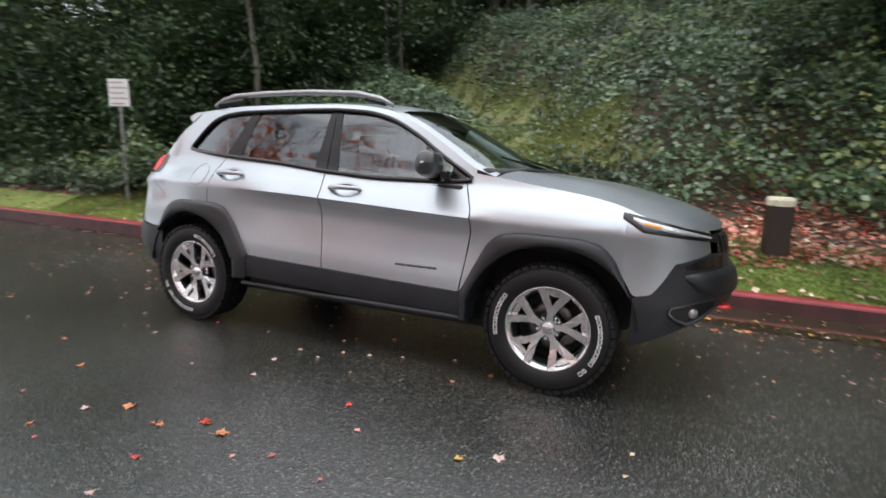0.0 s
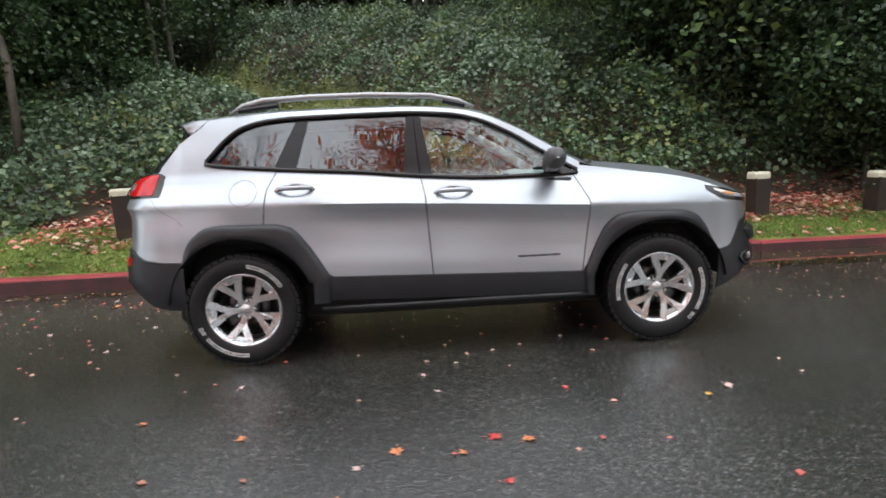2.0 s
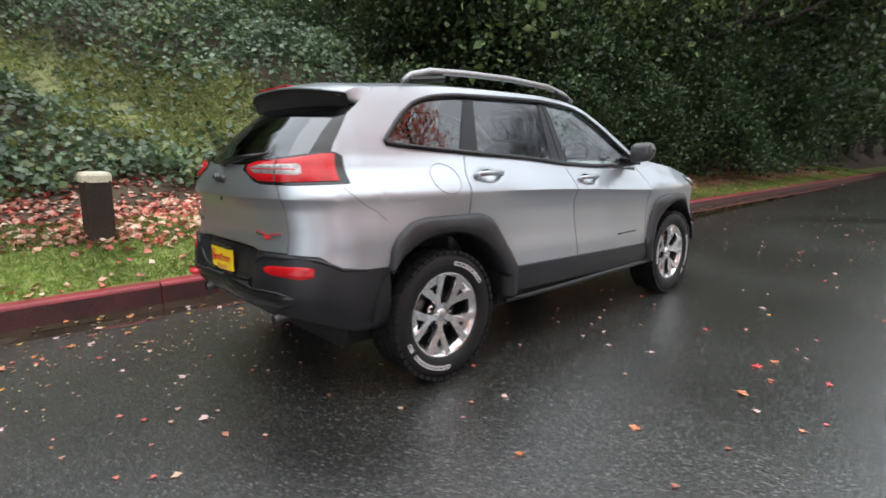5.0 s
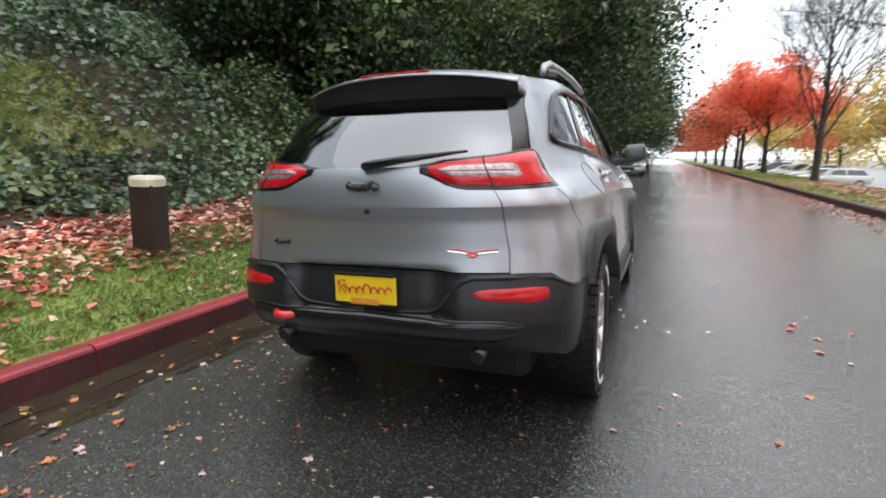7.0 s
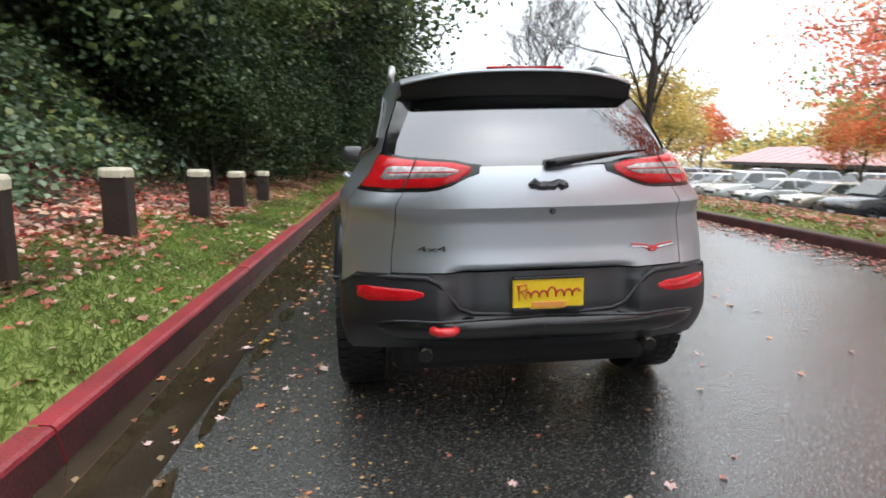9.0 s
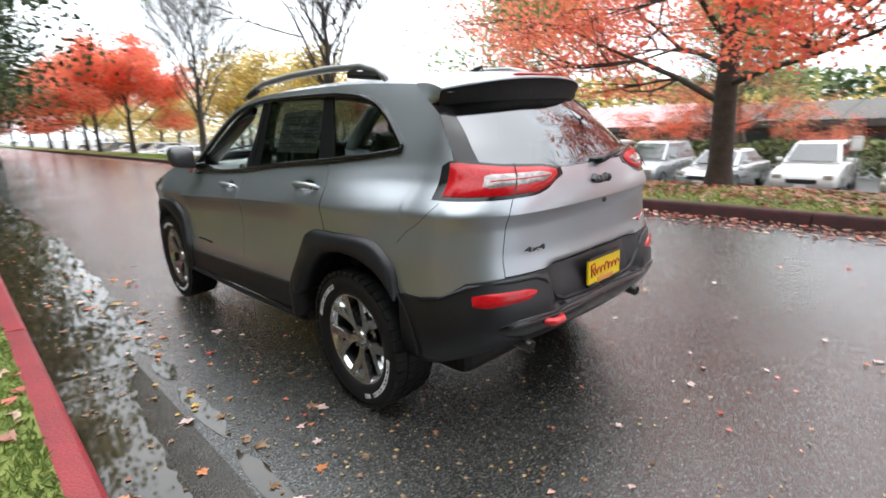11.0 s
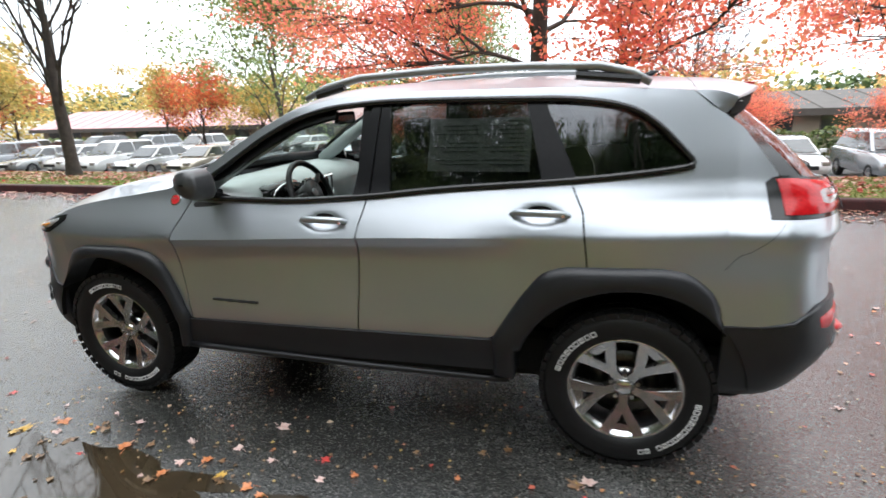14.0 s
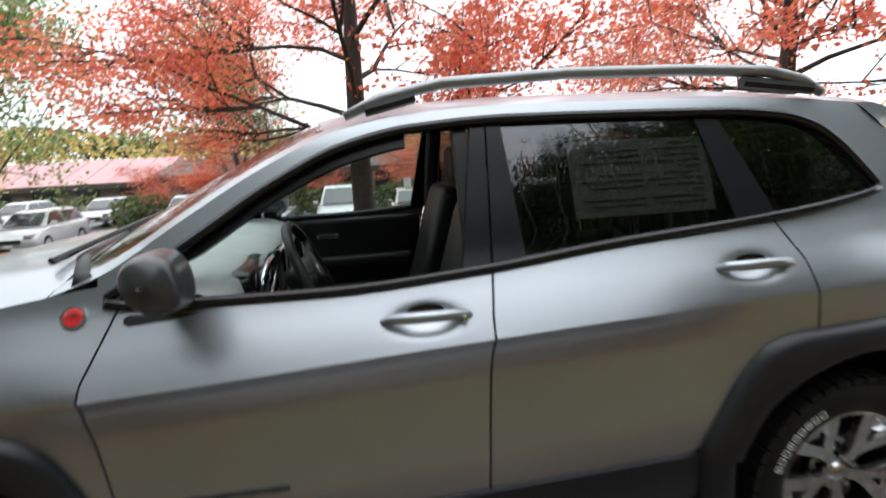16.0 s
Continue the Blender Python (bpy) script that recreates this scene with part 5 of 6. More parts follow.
on_gate = lambda y, z: Vector((RU - (RU - rear_x(z)) * (1 - (abs(y) / half_width(RU, z)) ** 3.0) ** (1 / 3.0) - 0.005, y, z))
part("maker_badge", tube_bm([on_gate(0.062 - 0.15 * k / 8, 1.118 + (0.010 if k in (1, 6) else 0.0)) for k in range(9)], [0.012, 0.022, 0.016, 0.019, 0.016, 0.019, 0.016, 0.021, 0.012], 8), M["badge_grey"], car, "dark badge shape on the tailgate")
txt = bpy.data.curves.new("drive_badge", "FONT")
txt.body, txt.size, txt.extrude = "4x4", 0.062, 0.003
txt.align_x, txt.align_y = "CENTER", "CENTER"
tmp = new("tmp", txt)
deps = bpy.context.evaluated_depsgraph_get()
me = bpy.data.meshes.new_from_object(tmp.evaluated_get(deps))
bpy.data.objects.remove(tmp)
for v in me.vertices:
    v.co = on_gate(0.445 - v.co.x * 1.25, 0.874 + v.co.y * 0.52) - Vector((v.co.z, 0, 0))
me.materials.clear()
link("drive_badge", me, M["badge_grey"], car, "dark 4x4 badge on the tailgate")
wing = [((-0.37, 0.862), (-0.43, 0.856)), ((-0.43, 0.856), (-0.468, 0.846)), ((-0.468, 0.846), (-0.506, 0.855)), ((-0.506, 0.855), (-0.567, 0.860))]
letter_shape("trail_badge", wing, 0.0042, 0.01, M["alloy"], on_gate)
letter_shape("trail_badge_centre", [((-0.445, 0.850), (-0.492, 0.850)), ((-0.455, 0.842), (-0.482, 0.842))], 0.0055, 0.01, M["red_paint"], on_gate)
letter_shape("trail_badge_edge", [((a[0], a[1] + 0.010), (b[0], b[1] + 0.010)) for a, b in wing], 0.003, 0.01, M["red_paint"], on_gate)
part("camera_button", tube_bm([on_gate(-0.03, 1.018), on_gate(-0.03, 1.018) - Vector((0.008, 0, 0))], [0.013, 0.010], 12), M["badge_grey"], car)
part("rear_wiper_arm", tube_bm([(-2.185, -0.010, 1.200), (-2.190, -0.05, 1.207), (-2.168, -0.20, 1.226), (-2.120, -0.44, 1.250)], [0.017, 0.019, 0.015, 0.005], 8), M["gloss_black"], car, "black rear wiper", True)
part("rear_wiper_hub", tube_bm([(-2.13, -0.02, 1.200), (-2.188, -0.02, 1.201)], [0.020, 0.018], 14), M["gloss_black"], car)

# doors: handles, mirrors, badges, filler cap, rails
for side in (-1, 1):
    for hx, hz in HANDLES:
        grip = [skin(hx + dx, hz + dz, off) for dx, dz, off in ((-0.122, -0.004, 0.0), (-0.105, -0.002, 0.018), (-0.05, 0.004, 0.030), (0.04, 0.004, 0.030), (0.10, 0.0, 0.020), (0.118, -0.002, 0.0))]
        base = half_width(hx - 0.13, hz), half_width(hx + 0.13, hz)
        grip = [Vector((p.x, (base[0] + base[1]) / 2 + o, p.z)) for p, o in zip(grip, (-0.004, 0.016, 0.028, 0.028, 0.017, -0.004))]
        bm = tube_bm([(p.x, p.y * side, p.z) for p in grip], [0.010, 0.0145, 0.016, 0.016, 0.0145, 0.010], 10)
        part("door_handle", bm, M["paint"], car, "silver pull handle over a recessed cup", True)
        # gloss black patch in place of the shade under the recess's upper rim
        cup = [[skin(hx + 0.056 * (2 * i / 10 - 1), hz + 0.012 + 0.020 * j / 3 * math.sqrt(max(0.0, 1 - (2 * i / 10 - 1) ** 2)), 0.0015) for j in range(4)] for i in range(11)]
        patch(cup, M["gloss_black"], "handle_cup", car, side, 0, "dark patch for the shade in the handle cup")
        part("handle_key", tube_bm([(hx - 0.10, (base[0] + 0.010) * side, hz + 0.002), (hx - 0.10, (base[0] + 0.034) * side, hz + 0.002)], [0.008, 0.007], 10), M["chrome"], car)
    # mirror
    rows = []
    for i in range(13):
        t = i / 12
        row = []
        for j in range(17):
            a = 2 * math.pi * j / 16
            bulge = (1 - (2 * (0.08 + 0.92 * t) - 1) ** 6) ** 0.5 if t < 1 else 0.02
            w, h = 0.044 * bulge + 0.004, (0.076 - 0.012 * t) * bulge + 0.004
            ca, sa = math.cos(a), math.sin(a)
            row.append(Vector((0.630 + 0.022 * max(0.0, ca) + w * math.copysign(abs(ca) ** 0.8, ca) * 1.1 + 0.10 * h * math.copysign(abs(sa) ** 0.85, sa), 0.855 + 0.165 * t, 1.232 + 0.016 * t + h * math.copysign(abs(sa) ** 0.85, sa))))
        rows.append(row)
    patch(rows, M["mirror"], "mirror_shell", car, side, 0, "dark door mirror housing")
    part("mirror_foot", box_bm(0.62, 0.69, 0.760 * side, 0.88 * side, 1.156, 1.192, 0.010), M["gloss_black"], car)
    bm = box_bm(0.592, 0.597, min(0.885 * side, 0.975 * side), max(0.885 * side, 0.975 * side), 1.200, 1.276, 0.003)
    bmesh.ops.rotate(bm, verts=bm.verts, cent=(0.594, 0, 1.237), matrix=Matrix.Rotation(math.radians(-5), 3, "Y"))
    part("mirror_face", bm, M["chrome"], car, "mirror glass")
    panel("mirror_gusset", 0.70, 0.838, solid(belt, 0.002), solid(dlo_top, -0.002), M["gloss_black"], car, side, 8, 6, off=-0.002, flange=0.01)
    # badge plates
    if side > 0:
        p, q, q2 = skin(0.915, 1.128, 0.0), skin(0.915, 1.128, 0.006), skin(0.915, 1.128, 0.0095)
        part("fender_badge", tube_bm([p, q], [0.033, 0.032], 24), M["alloy"], car, "round silver badge with a red centre on the front wing")
        part("badge_face", tube_bm([q, q.lerp(q2, 0.6)], [0.025, 0.024], 24), M["red_paint"], car)
        for dz in (-0.008, 0.008):
            part("badge_bar", tube_bm([(q2.x - 0.017, q2.y, q2.z + dz), (q2.x + 0.017, q2.y, q2.z + dz)], 0.003, 6), M["chrome"], car)
    pts = [skin(0.41 + 0.0345 * k, 0.632, 0.001) for k in range(9)]
    bm = tube_bm([(p.x, p.y * side, p.z) for p in pts], [0.007, 0.009, 0.0065, 0.009, 0.0065, 0.009, 0.0065, 0.009, 0.007], 6)
    seam = [skin(-1.865 + 0.0165 * k, 1.092 - 0.0178 * k, 0.0004) for k in range(11)]
    part("bumper_seam", tube_bm([(p.x, p.y * side, p.z) for p in seam], 0.0013, 5), M["badge_grey"], car)
    part("door_badge", bm, M["badge_grey"], car, "small dark model badge on the front door")
    if side < 0:
        ring = [skin(-1.31 + 0.088 * math.cos(a), 1.108 + 0.080 * math.sin(a), 0.0005) for a in [2 * math.pi * k / 40 for k in range(41)]]
        part("filler_seam", tube_bm([(p.x, -p.y, p.z) for p in ring], 0.0015, 5, None, False), M["badge_grey"], car, "round fuel filler seam")
    # roof rail on two feet
    pts = [(-1.40, 1.625), (-1.33, 1.668), (-1.2, 1.700), (-0.9, 1.713), (-0.5, 1.715), (-0.1, 1.697), (0.08, 1.660), (0.19, 1.612)]
    bm = tube_bm([(x, side * (0.575 if -1.35 < x < 0.1 else 0.585), z) for x, z in pts], [0.016, 0.020, 0.020, 0.019, 0.019, 0.019, 0.019, 0.014], 10)
    rail = part("roof_rail", bm, M["rail"], car, "grey roof rail", True)
    for x0, x1 in ((-1.36, -1.10), (-0.02, 0.13)):
        za, zb = (1.640, 1.668) if x0 < -1 else (1.662, 1.628)
        part("rail_foot", tube_bm([(x0, side * 0.583, za), (x1, side * 0.583, zb)], [0.020, 0.020], 8), M["plastic"], car)
    pts = [skin(x, 0.368, 0.02) for x in [-0.86 + 1.74 * k / 12 for k in range(13)]]
    part("sill_edge", tube_bm([(p.x, p.y * side, p.z) for p in pts], 0.016, 8), M["plastic"], car, smooth=True)
for ax in (-AX, AX):
    for side in (-1, 1):
        part("wheel_well", box_bm(ax - 0.44, ax + 0.40, min(0.40 * side, 0.58 * side), max(0.40 * side, 0.58 * side), 0.34, 0.99, 0.03), M["cavity"], car)
        part("arch_liner", box_bm(ax - 0.31, ax + 0.31, min(0.50 * side, 0.80 * side), max(0.50 * side, 0.80 * side), 0.785, 0.84, 0.02), M["cavity"], car)
part("underbody", box_bm(-1.88, 1.70, -0.62, 0.62, 0.23, 0.50, 0.05), M["cavity"], car)
part("body_floor", box_bm(-0.86, 0.88, -0.80, 0.80, 0.29, 0.44, 0.04), M["cavity"], car)

# ---- wheels ----


def lathe(prof, seg, axis_y=True):
    """A solid of revolution about y from (y, r) points."""
    verts, faces = [], []
    for k in range(seg):
        a = 2 * math.pi * k / seg
        verts += [(r * math.cos(a), y, r * math.sin(a)) for y, r in prof]
    n = len(prof)
    for k in range(seg):
        for i in range(n - 1):
            a, b = k * n + i, ((k + 1) % seg) * n + i
            faces.append((a, b, b + 1, a + 1))
    return verts, faces


def wheel(name, label, turn):
    """A wheel with its outer face towards +y, the hub at the origin."""
    root = empty(name, label, "wheel")
    tyre = [(-0.11, 0.225), (-0.122, 0.27), (-0.120, 0.32), (-0.108, 0.342), (-0.09, 0.353), (-0.03, 0.359), (0.03, 0.359), (0.085, 0.353), (0.102, 0.343), (0.114, 0.325), (0.117, 0.29), (0.112, 0.262), (0.102, 0.242), (0.090, 0.234)]
    v, f = lathe(tyre, 64)
    ty = link("tyre", from_lists("tyre", v, f), M["rubber"], root, "all-terrain tyre with white outlined sidewall print", True)
    # tread blocks
    bm = bmesh.new()
    for k in range(44):
        for row, (y0, y1, sh) in enumerate(((-0.108, -0.062, 0.0), (-0.054, -0.008, 0.5), (0.004, 0.050, 0.0), (0.058, 0.112, 0.5))):
            a0 = 2 * math.pi * (k + sh) / 44
            a1 = a0 + 2 * math.pi * 0.78 / 44
            r0, r1 = (0.350, 0.3635) if row in (1, 2) else (0.340, 0.3605)
            vs = [bm.verts.new((r * math.cos(a), y, r * math.sin(a))) for r in (r0, r1) for a in (a0, a1) for y in (y0, y1)]
            for q in ((4, 5, 7, 6), (0, 4, 6, 2), (1, 3, 7, 5), (0, 1, 5, 4), (2, 6, 7, 3)):
                bm.faces.new([vs[i] for i in q])
    tr = part("tread", bm, M["rubber"], root)
    # white sidewall marks, plain bars in two arcs
    for start, count, step in ((math.radians(125), 9, 0.098), (math.radians(-67), 14, 0.092)):
        bm = bmesh.new()
        for k in range(count):
            a = start + step * k
            if k == 11:
                continue
            for dr in (-0.0095, 0.0095):
                tube_bm([((0.290 + dr) * math.cos(a + s * step * 0.33), 0.1165, (0.290 + dr) * math.sin(a + s * step * 0.33)) for s in (-1, 1)], 0.0026, 4, bm)
            for s in (-1, 1) if k % 3 else (-1, 0, 1):
                tube_bm([(r * math.cos(a + s * step * 0.33), 0.1165, r * math.sin(a + s * step * 0.33)) for r in (0.2805, 0.2995)], 0.0024, 4, bm)
        tagged(part("sidewall_print", bm, M["white_print"], root, "white outline marks on the tyre wall"), kind="stuff")
    # rim
    rim = [(-0.09, 0.218), (-0.06, 0.204), (0.03, 0.200), (0.060, 0.207), (0.080, 0.220), (0.092, 0.229), (0.096, 0.236), (0.090, 0.240)]
    v, f = lathe(rim, 56)
    link("rim", from_lists("rim", v, f), M["alloy_dark"], root, "dark alloy rim barrel", True)
    v, f = lathe([(0.066, 0.209), (0.082, 0.218), (0.094, 0.229), (0.098, 0.236), (0.092, 0.241)], 56)
    link("rim_lip", from_lists("rim_lip", v, f), M["alloy"], root, "bright alloy rim lip", True)
    v, f = lathe([(-0.03, 0.001), (-0.03, 0.19)], 40)
    link("brake_shield", from_lists("brake_shield", v, f), M["cavity"], root)
    v, f = lathe([(0.0, 0.06), (0.006, 0.06), (0.006, 0.145), (-0.006, 0.147)], 40)
    link("brake_disc", from_lists("brake_disc", v, f), M["steel"], root, "", True)
    part("brake_caliper", box_bm(0.085, 0.15, -0.03, 0.028, -0.07, 0.07, 0.015), M["steel"], root)

    def spoke_mesh(outline, z0, z1, inset):
        """A raised plate from an outline of (r, w) points, with sloping sides."""
        bm = bmesh.new()
        lo = [bm.verts.new((r, dish(r) - z0, w)) for r, w in outline]
        cx, cw = sum(r for r, _ in outline) / len(outline), sum(w for _, w in outline) / len(outline)
        up = [bm.verts.new((cx + (r - cx) * 0.97, dish(r) + z1, cw + (w - cw) * inset)) for r, w in outline]
        k = len(outline)
        for i in range(k):
            bm.faces.new((lo[i], lo[(i + 1) % k], up[(i + 1) % k], up[i]))
        bm.faces.new(up[::-1])
        me = bpy.data.meshes.new("spoke")
        bmesh.ops.recalc_face_normals(bm, faces=bm.faces)
        bm.to_mesh(me)
        bm.free()
        return me

    dish = lambda r: 0.056 + 0.030 * (r / 0.21) ** 1.6
    stem = [(0.040, -0.021), (0.100, -0.019), (0.120, 0.0), (0.100, 0.019), (0.040, 0.021)]
    armL = [(0.078, -0.019), (0.112, -0.034), (0.160, -0.066), (0.211, -0.098), (0.226, -0.050), (0.196, -0.036), (0.160, -0.012), (0.122, 0.004)]
    pocket = [(0.045, -0.029), (0.105, -0.024), (0.150, -0.070), (0.214, -0.088), (0.220, 0.0), (0.214, 0.088), (0.150, 0.070), (0.105, 0.024), (0.045, 0.029)]
    m_stem, m_l = spoke_mesh(stem, 0.02, 0.006, 0.92), spoke_mesh(armL, 0.02, 0.006, 0.94)
    m_r = spoke_mesh([(r, -w) for r, w in armL][::-1], 0.02, 0.006, 0.94)
    for m in (m_stem, m_l, m_r):
        m.materials.append(M["alloy"])
    m_edge = spoke_mesh([(r, w * 1.12) for r, w in stem], 0.03, -0.006, 1.0)
    m_edge.materials.append(M["alloy_dark"])
    m_ledge = spoke_mesh([(0.188, -0.040), (0.217, -0.066), (0.229, 0.0), (0.217, 0.066), (0.188, 0.040), (0.180, 0.0)], 0.03, -0.012, 0.96)
    m_ledge.materials.append(M["alloy"])
    for k in range(5):
        a = math.radians(turn) + 2 * math.pi * k / 5
        for nm, me in (("spoke", m_stem), ("spoke_arm", m_l), ("spoke_arm", m_r), ("spoke_back", m_edge), ("spoke_ledge", m_ledge)):
            ob = new(nm, me)
            ob.parent = root
            ob.matrix_basis = Matrix.Rotation(-a, 4, "Y")
        b = a + math.pi / 5
        part("lug_nut", tube_bm([(0.058 * math.cos(b), 0.035, 0.058 * math.sin(b)), (0.058 * math.cos(b), 0.068, 0.058 * math.sin(b))], [0.013, 0.010], 8), M["chrome"], root)
    v, f = lathe([(0.072, 0.001), (0.071, 0.028), (0.066, 0.034), (0.050, 0.037), (0.045, 0.046), (0.03, 0.075), (0.02, 0.078)], 32)
    link("hub_cap", from_lists("hub_cap", v, f), M["alloy"], root, "", True)
    return root


WHEELS = "wheels of the parked car"
first = wheel("wheel", "five-spoke alloy wheel with a chunky off-road tyre", 90)
spots_w = ((-AX, -0.775, 23), (AX, -0.775, 136), (-AX, 0.775, 108), (AX, 0.775, 68))
for i, (x, y, turn) in enumerate(spots_w):
    m = pose(x, y, 0.368, 0, turn, 0) if y > 0 else pose(x, y, 0.368, 0, 0, 180) @ pose(0, 0, 0, 0, turn, 0)
    if i == 0:
        w = first
        first.matrix_basis = m
    else:
        w = copy_thing(first, m)
    w.parent = car
    for key in ("category", "group", "label"):
        if key in w:
            del w[key]

# ---- interior ----


def cushion(name, x0, x1, y0, y1, z0, z1, bevel, parent, mat=None, label="", tilt=0.0):
    bm = box_bm(x0, x1, y0, y1, z0, z1, bevel, 4)
    if tilt:
        bmesh.ops.rotate(bm, verts=bm.verts, cent=((x0 + x1) / 2, 0, z0), matrix=Matrix.Rotation(tilt, 3, "Y"))
    return part(name, bm, mat or M["seat"], parent, label, True)


for y in (-0.38, 0.38):
    cushion("seat_base", -0.12, 0.40, y - 0.25, y + 0.25, 0.62, 0.80, 0.06, car, label="black leather front seat cushion")
    cushion("seat_back", -0.20, -0.04, y - 0.24, y + 0.24, 0.72, 1.33, 0.06, car, label="black leather front seat back", tilt=-0.28)
    cushion("head_rest", -0.37, -0.27, y - 0.13, y + 0.13, 1.32, 1.50, 0.045, car)
cushion("rear_bench", -1.10, -0.62, -0.62, 0.62, 0.62, 0.80, 0.06, car)
cushion("rear_bench_back", -1.26, -1.10, -0.62, 0.62, 0.75, 1.28, 0.06, car, tilt=-0.25)
for y in (-0.4, 0.4):
    cushion("head_rest", -1.45, -1.36, y - 0.13, y + 0.13, 1.25, 1.42, 0.04, car)
cushion("luggage_cover", -2.0, -1.3, -0.62, 0.62, 1.09, 1.11, 0.008, car)
rows = []
for i in range(13):
    y = -0.72 + 1.44 * i / 12
    hump = 0.035 * math.exp(-((y - 0.38) / 0.2) ** 4)
    rows.append([Vector((0.98, y, 1.165)), Vector((0.80, y, 1.172)), Vector((0.64, y, 1.155 + hump)), Vector((0.55, y, 1.12 + hump)), Vector((0.53, y, 1.06)), Vector((0.56, y, 0.94)), Vector((0.60, y, 0.72))])
patch(rows, M["trim_grey"], "dashboard", car, 1, 0, "light grey dashboard")
part("instrument_hood", box_bm(0.50, 0.62, 0.20, 0.56, 1.03, 1.16, 0.05, 3), M["gloss_black"], car, "black instrument binnacle", True)
oval = [(0.492 - 0.010 * math.sin(a), 0.38 + 0.150 * math.cos(a), 1.095 + 0.066 * math.sin(a)) for a in [2 * math.pi * k / 32 for k in range(33)]]
part("gauge_rim", tube_bm(oval, 0.008, 8, None, False), M["chrome"], car, "silver rim round the instruments", True)
vent = [(0.500, 0.185, 1.145), (0.495, 0.130, 1.150), (0.490, 0.118, 1.000), (0.490, 0.172, 0.985), (0.500, 0.185, 1.145)]
part("vent_frame", tube_bm(vent, 0.008, 6, None, False), M["chrome"], car, "silver frame of the air vent", True)
part("vent", box_bm(0.500, 0.530, 0.125, 0.178, 0.995, 1.140, 0.008), M["gloss_black"], car)
part("centre_screen", box_bm(0.505, 0.54, -0.13, 0.13, 0.86, 1.12, 0.02), M["gloss_black"], car, "black centre display")
part("screen_frame", tube_bm([(0.50, 0.14, 1.13), (0.50, 0.15, 0.86), (0.48, 0.0, 0.80), (0.50, -0.15, 0.86), (0.50, -0.14, 1.13), (0.50, 0.14, 1.13)], 0.012, 6, None, False), M["chrome"], car, "silver frame round the display", True)
part("console", box_bm(-0.25, 0.5, -0.11, 0.11, 0.55, 0.84, 0.04), M["seat"], car, "black centre console", True)
sw = pose(0.34, 0.38, 1.10, 0, -66, 0)
ringp = [sw @ Vector((0.185 * math.cos(a), 0.185 * math.sin(a), 0)) for a in [2 * math.pi * k / 36 for k in range(37)]]
part("steering_wheel", tube_bm(ringp, 0.017, 8, None, False), M["seat"], car, "black leather steering wheel", True)
part("steering_hub", tube_bm([sw @ Vector((0, 0, -0.09)), sw @ Vector((0, 0, 0.02))], [0.05, 0.075], 16), M["seat"], car, smooth=True)
part("steering_badge", tube_bm([sw @ Vector((0, 0, 0.018)), sw @ Vector((0, 0, 0.026))], [0.026, 0.022], 16), M["rail"], car)
for a in (0.0, 2.6, 3.7):
    part("steering_spoke", tube_bm([sw @ Vector((0.05 * math.cos(a + 1.57), 0.05 * math.sin(a + 1.57), 0)), sw @ Vector((0.18 * math.cos(a + 1.57), 0.18 * math.sin(a + 1.57), 0))], [0.022, 0.014], 8), M["alloy_dark"], car, smooth=True)
for side in (-1, 1):
    y = 0.795
    part("door_card", box_bm(-0.16, 0.80, min(side * 0.76, side * 0.80), max(side * 0.76, side * 0.80), 0.50, 1.125, 0.02), M["seat"], car, "black inner door panel")
    part("arm_rest", box_bm(-0.10, 0.45, min(side * 0.69, side * 0.77), max(side * 0.69, side * 0.77), 0.86, 0.92, 0.02), M["seat"], car)
    part("inner_handle", box_bm(0.30, 0.42, min(side * 0.745, side * 0.757), max(side * 0.745, side * 0.757), 1.02, 1.045, 0.008), M["chrome"], car)
    part("inner_screen_pillar", tube_bm([(0.84, side * 0.665, 1.17), (0.58, side * 0.595, 1.335), (0.26, side * 0.535, 1.515)], [0.05, 0.045, 0.04], 8), M["trim_grey"], car, "light grey inner windscreen pillar", True)
    part("inner_pillar", tube_bm([(-0.22, side * 0.70, 1.18), (-0.23, side * 0.645, 1.40), (-0.24, side * 0.58, 1.57)], 0.04, 8), M["seat"], car)
rows = [[top_point(x, s) - Vector((0, 0, 0.035)) for s in [-0.97 + 1.94 * j / 14 for j in range(15)]] for x in [-1.76 + 2.0 * i / 16 for i in range(17)]]
patch(rows, M["headliner"], "headliner", car, 1, 0, "grey fabric headliner")
part("inner_mirror", box_bm(0.28, 0.30, -0.12, 0.12, 1.46, 1.53, 0.02), M["gloss_black"], car)
# sticker behind the left rear door glass
rows = [[skin(x, z, -0.016) for z in (1.285, 1.35, 1.42, 1.51)] for x in (-0.93, -0.78, -0.62, -0.47)]
st = patch(rows, M["paper"], "window_sticker", car, 1, 0, "printed paper price sheet behind the rear glass")
bm = bmesh.new()
for k in range(11):
    z = 1.495 - 0.018 * k
    for x0, x1 in ((-0.90, -0.72), (-0.70, -0.50)) if k % 4 else ((-0.90, -0.80),):
        a, b = skin(x0, z, -0.0135), skin(x1 - 0.03 * (k % 3), z, -0.0135)
        tube_bm([a, b], 0.0030, 4, bm)
part("sticker_print", bm, M["paper_print"], st)

car.matrix_world = pose(0, 0, 0, -2.3, 0, 0)

# ---- posts, signs and the car park ----


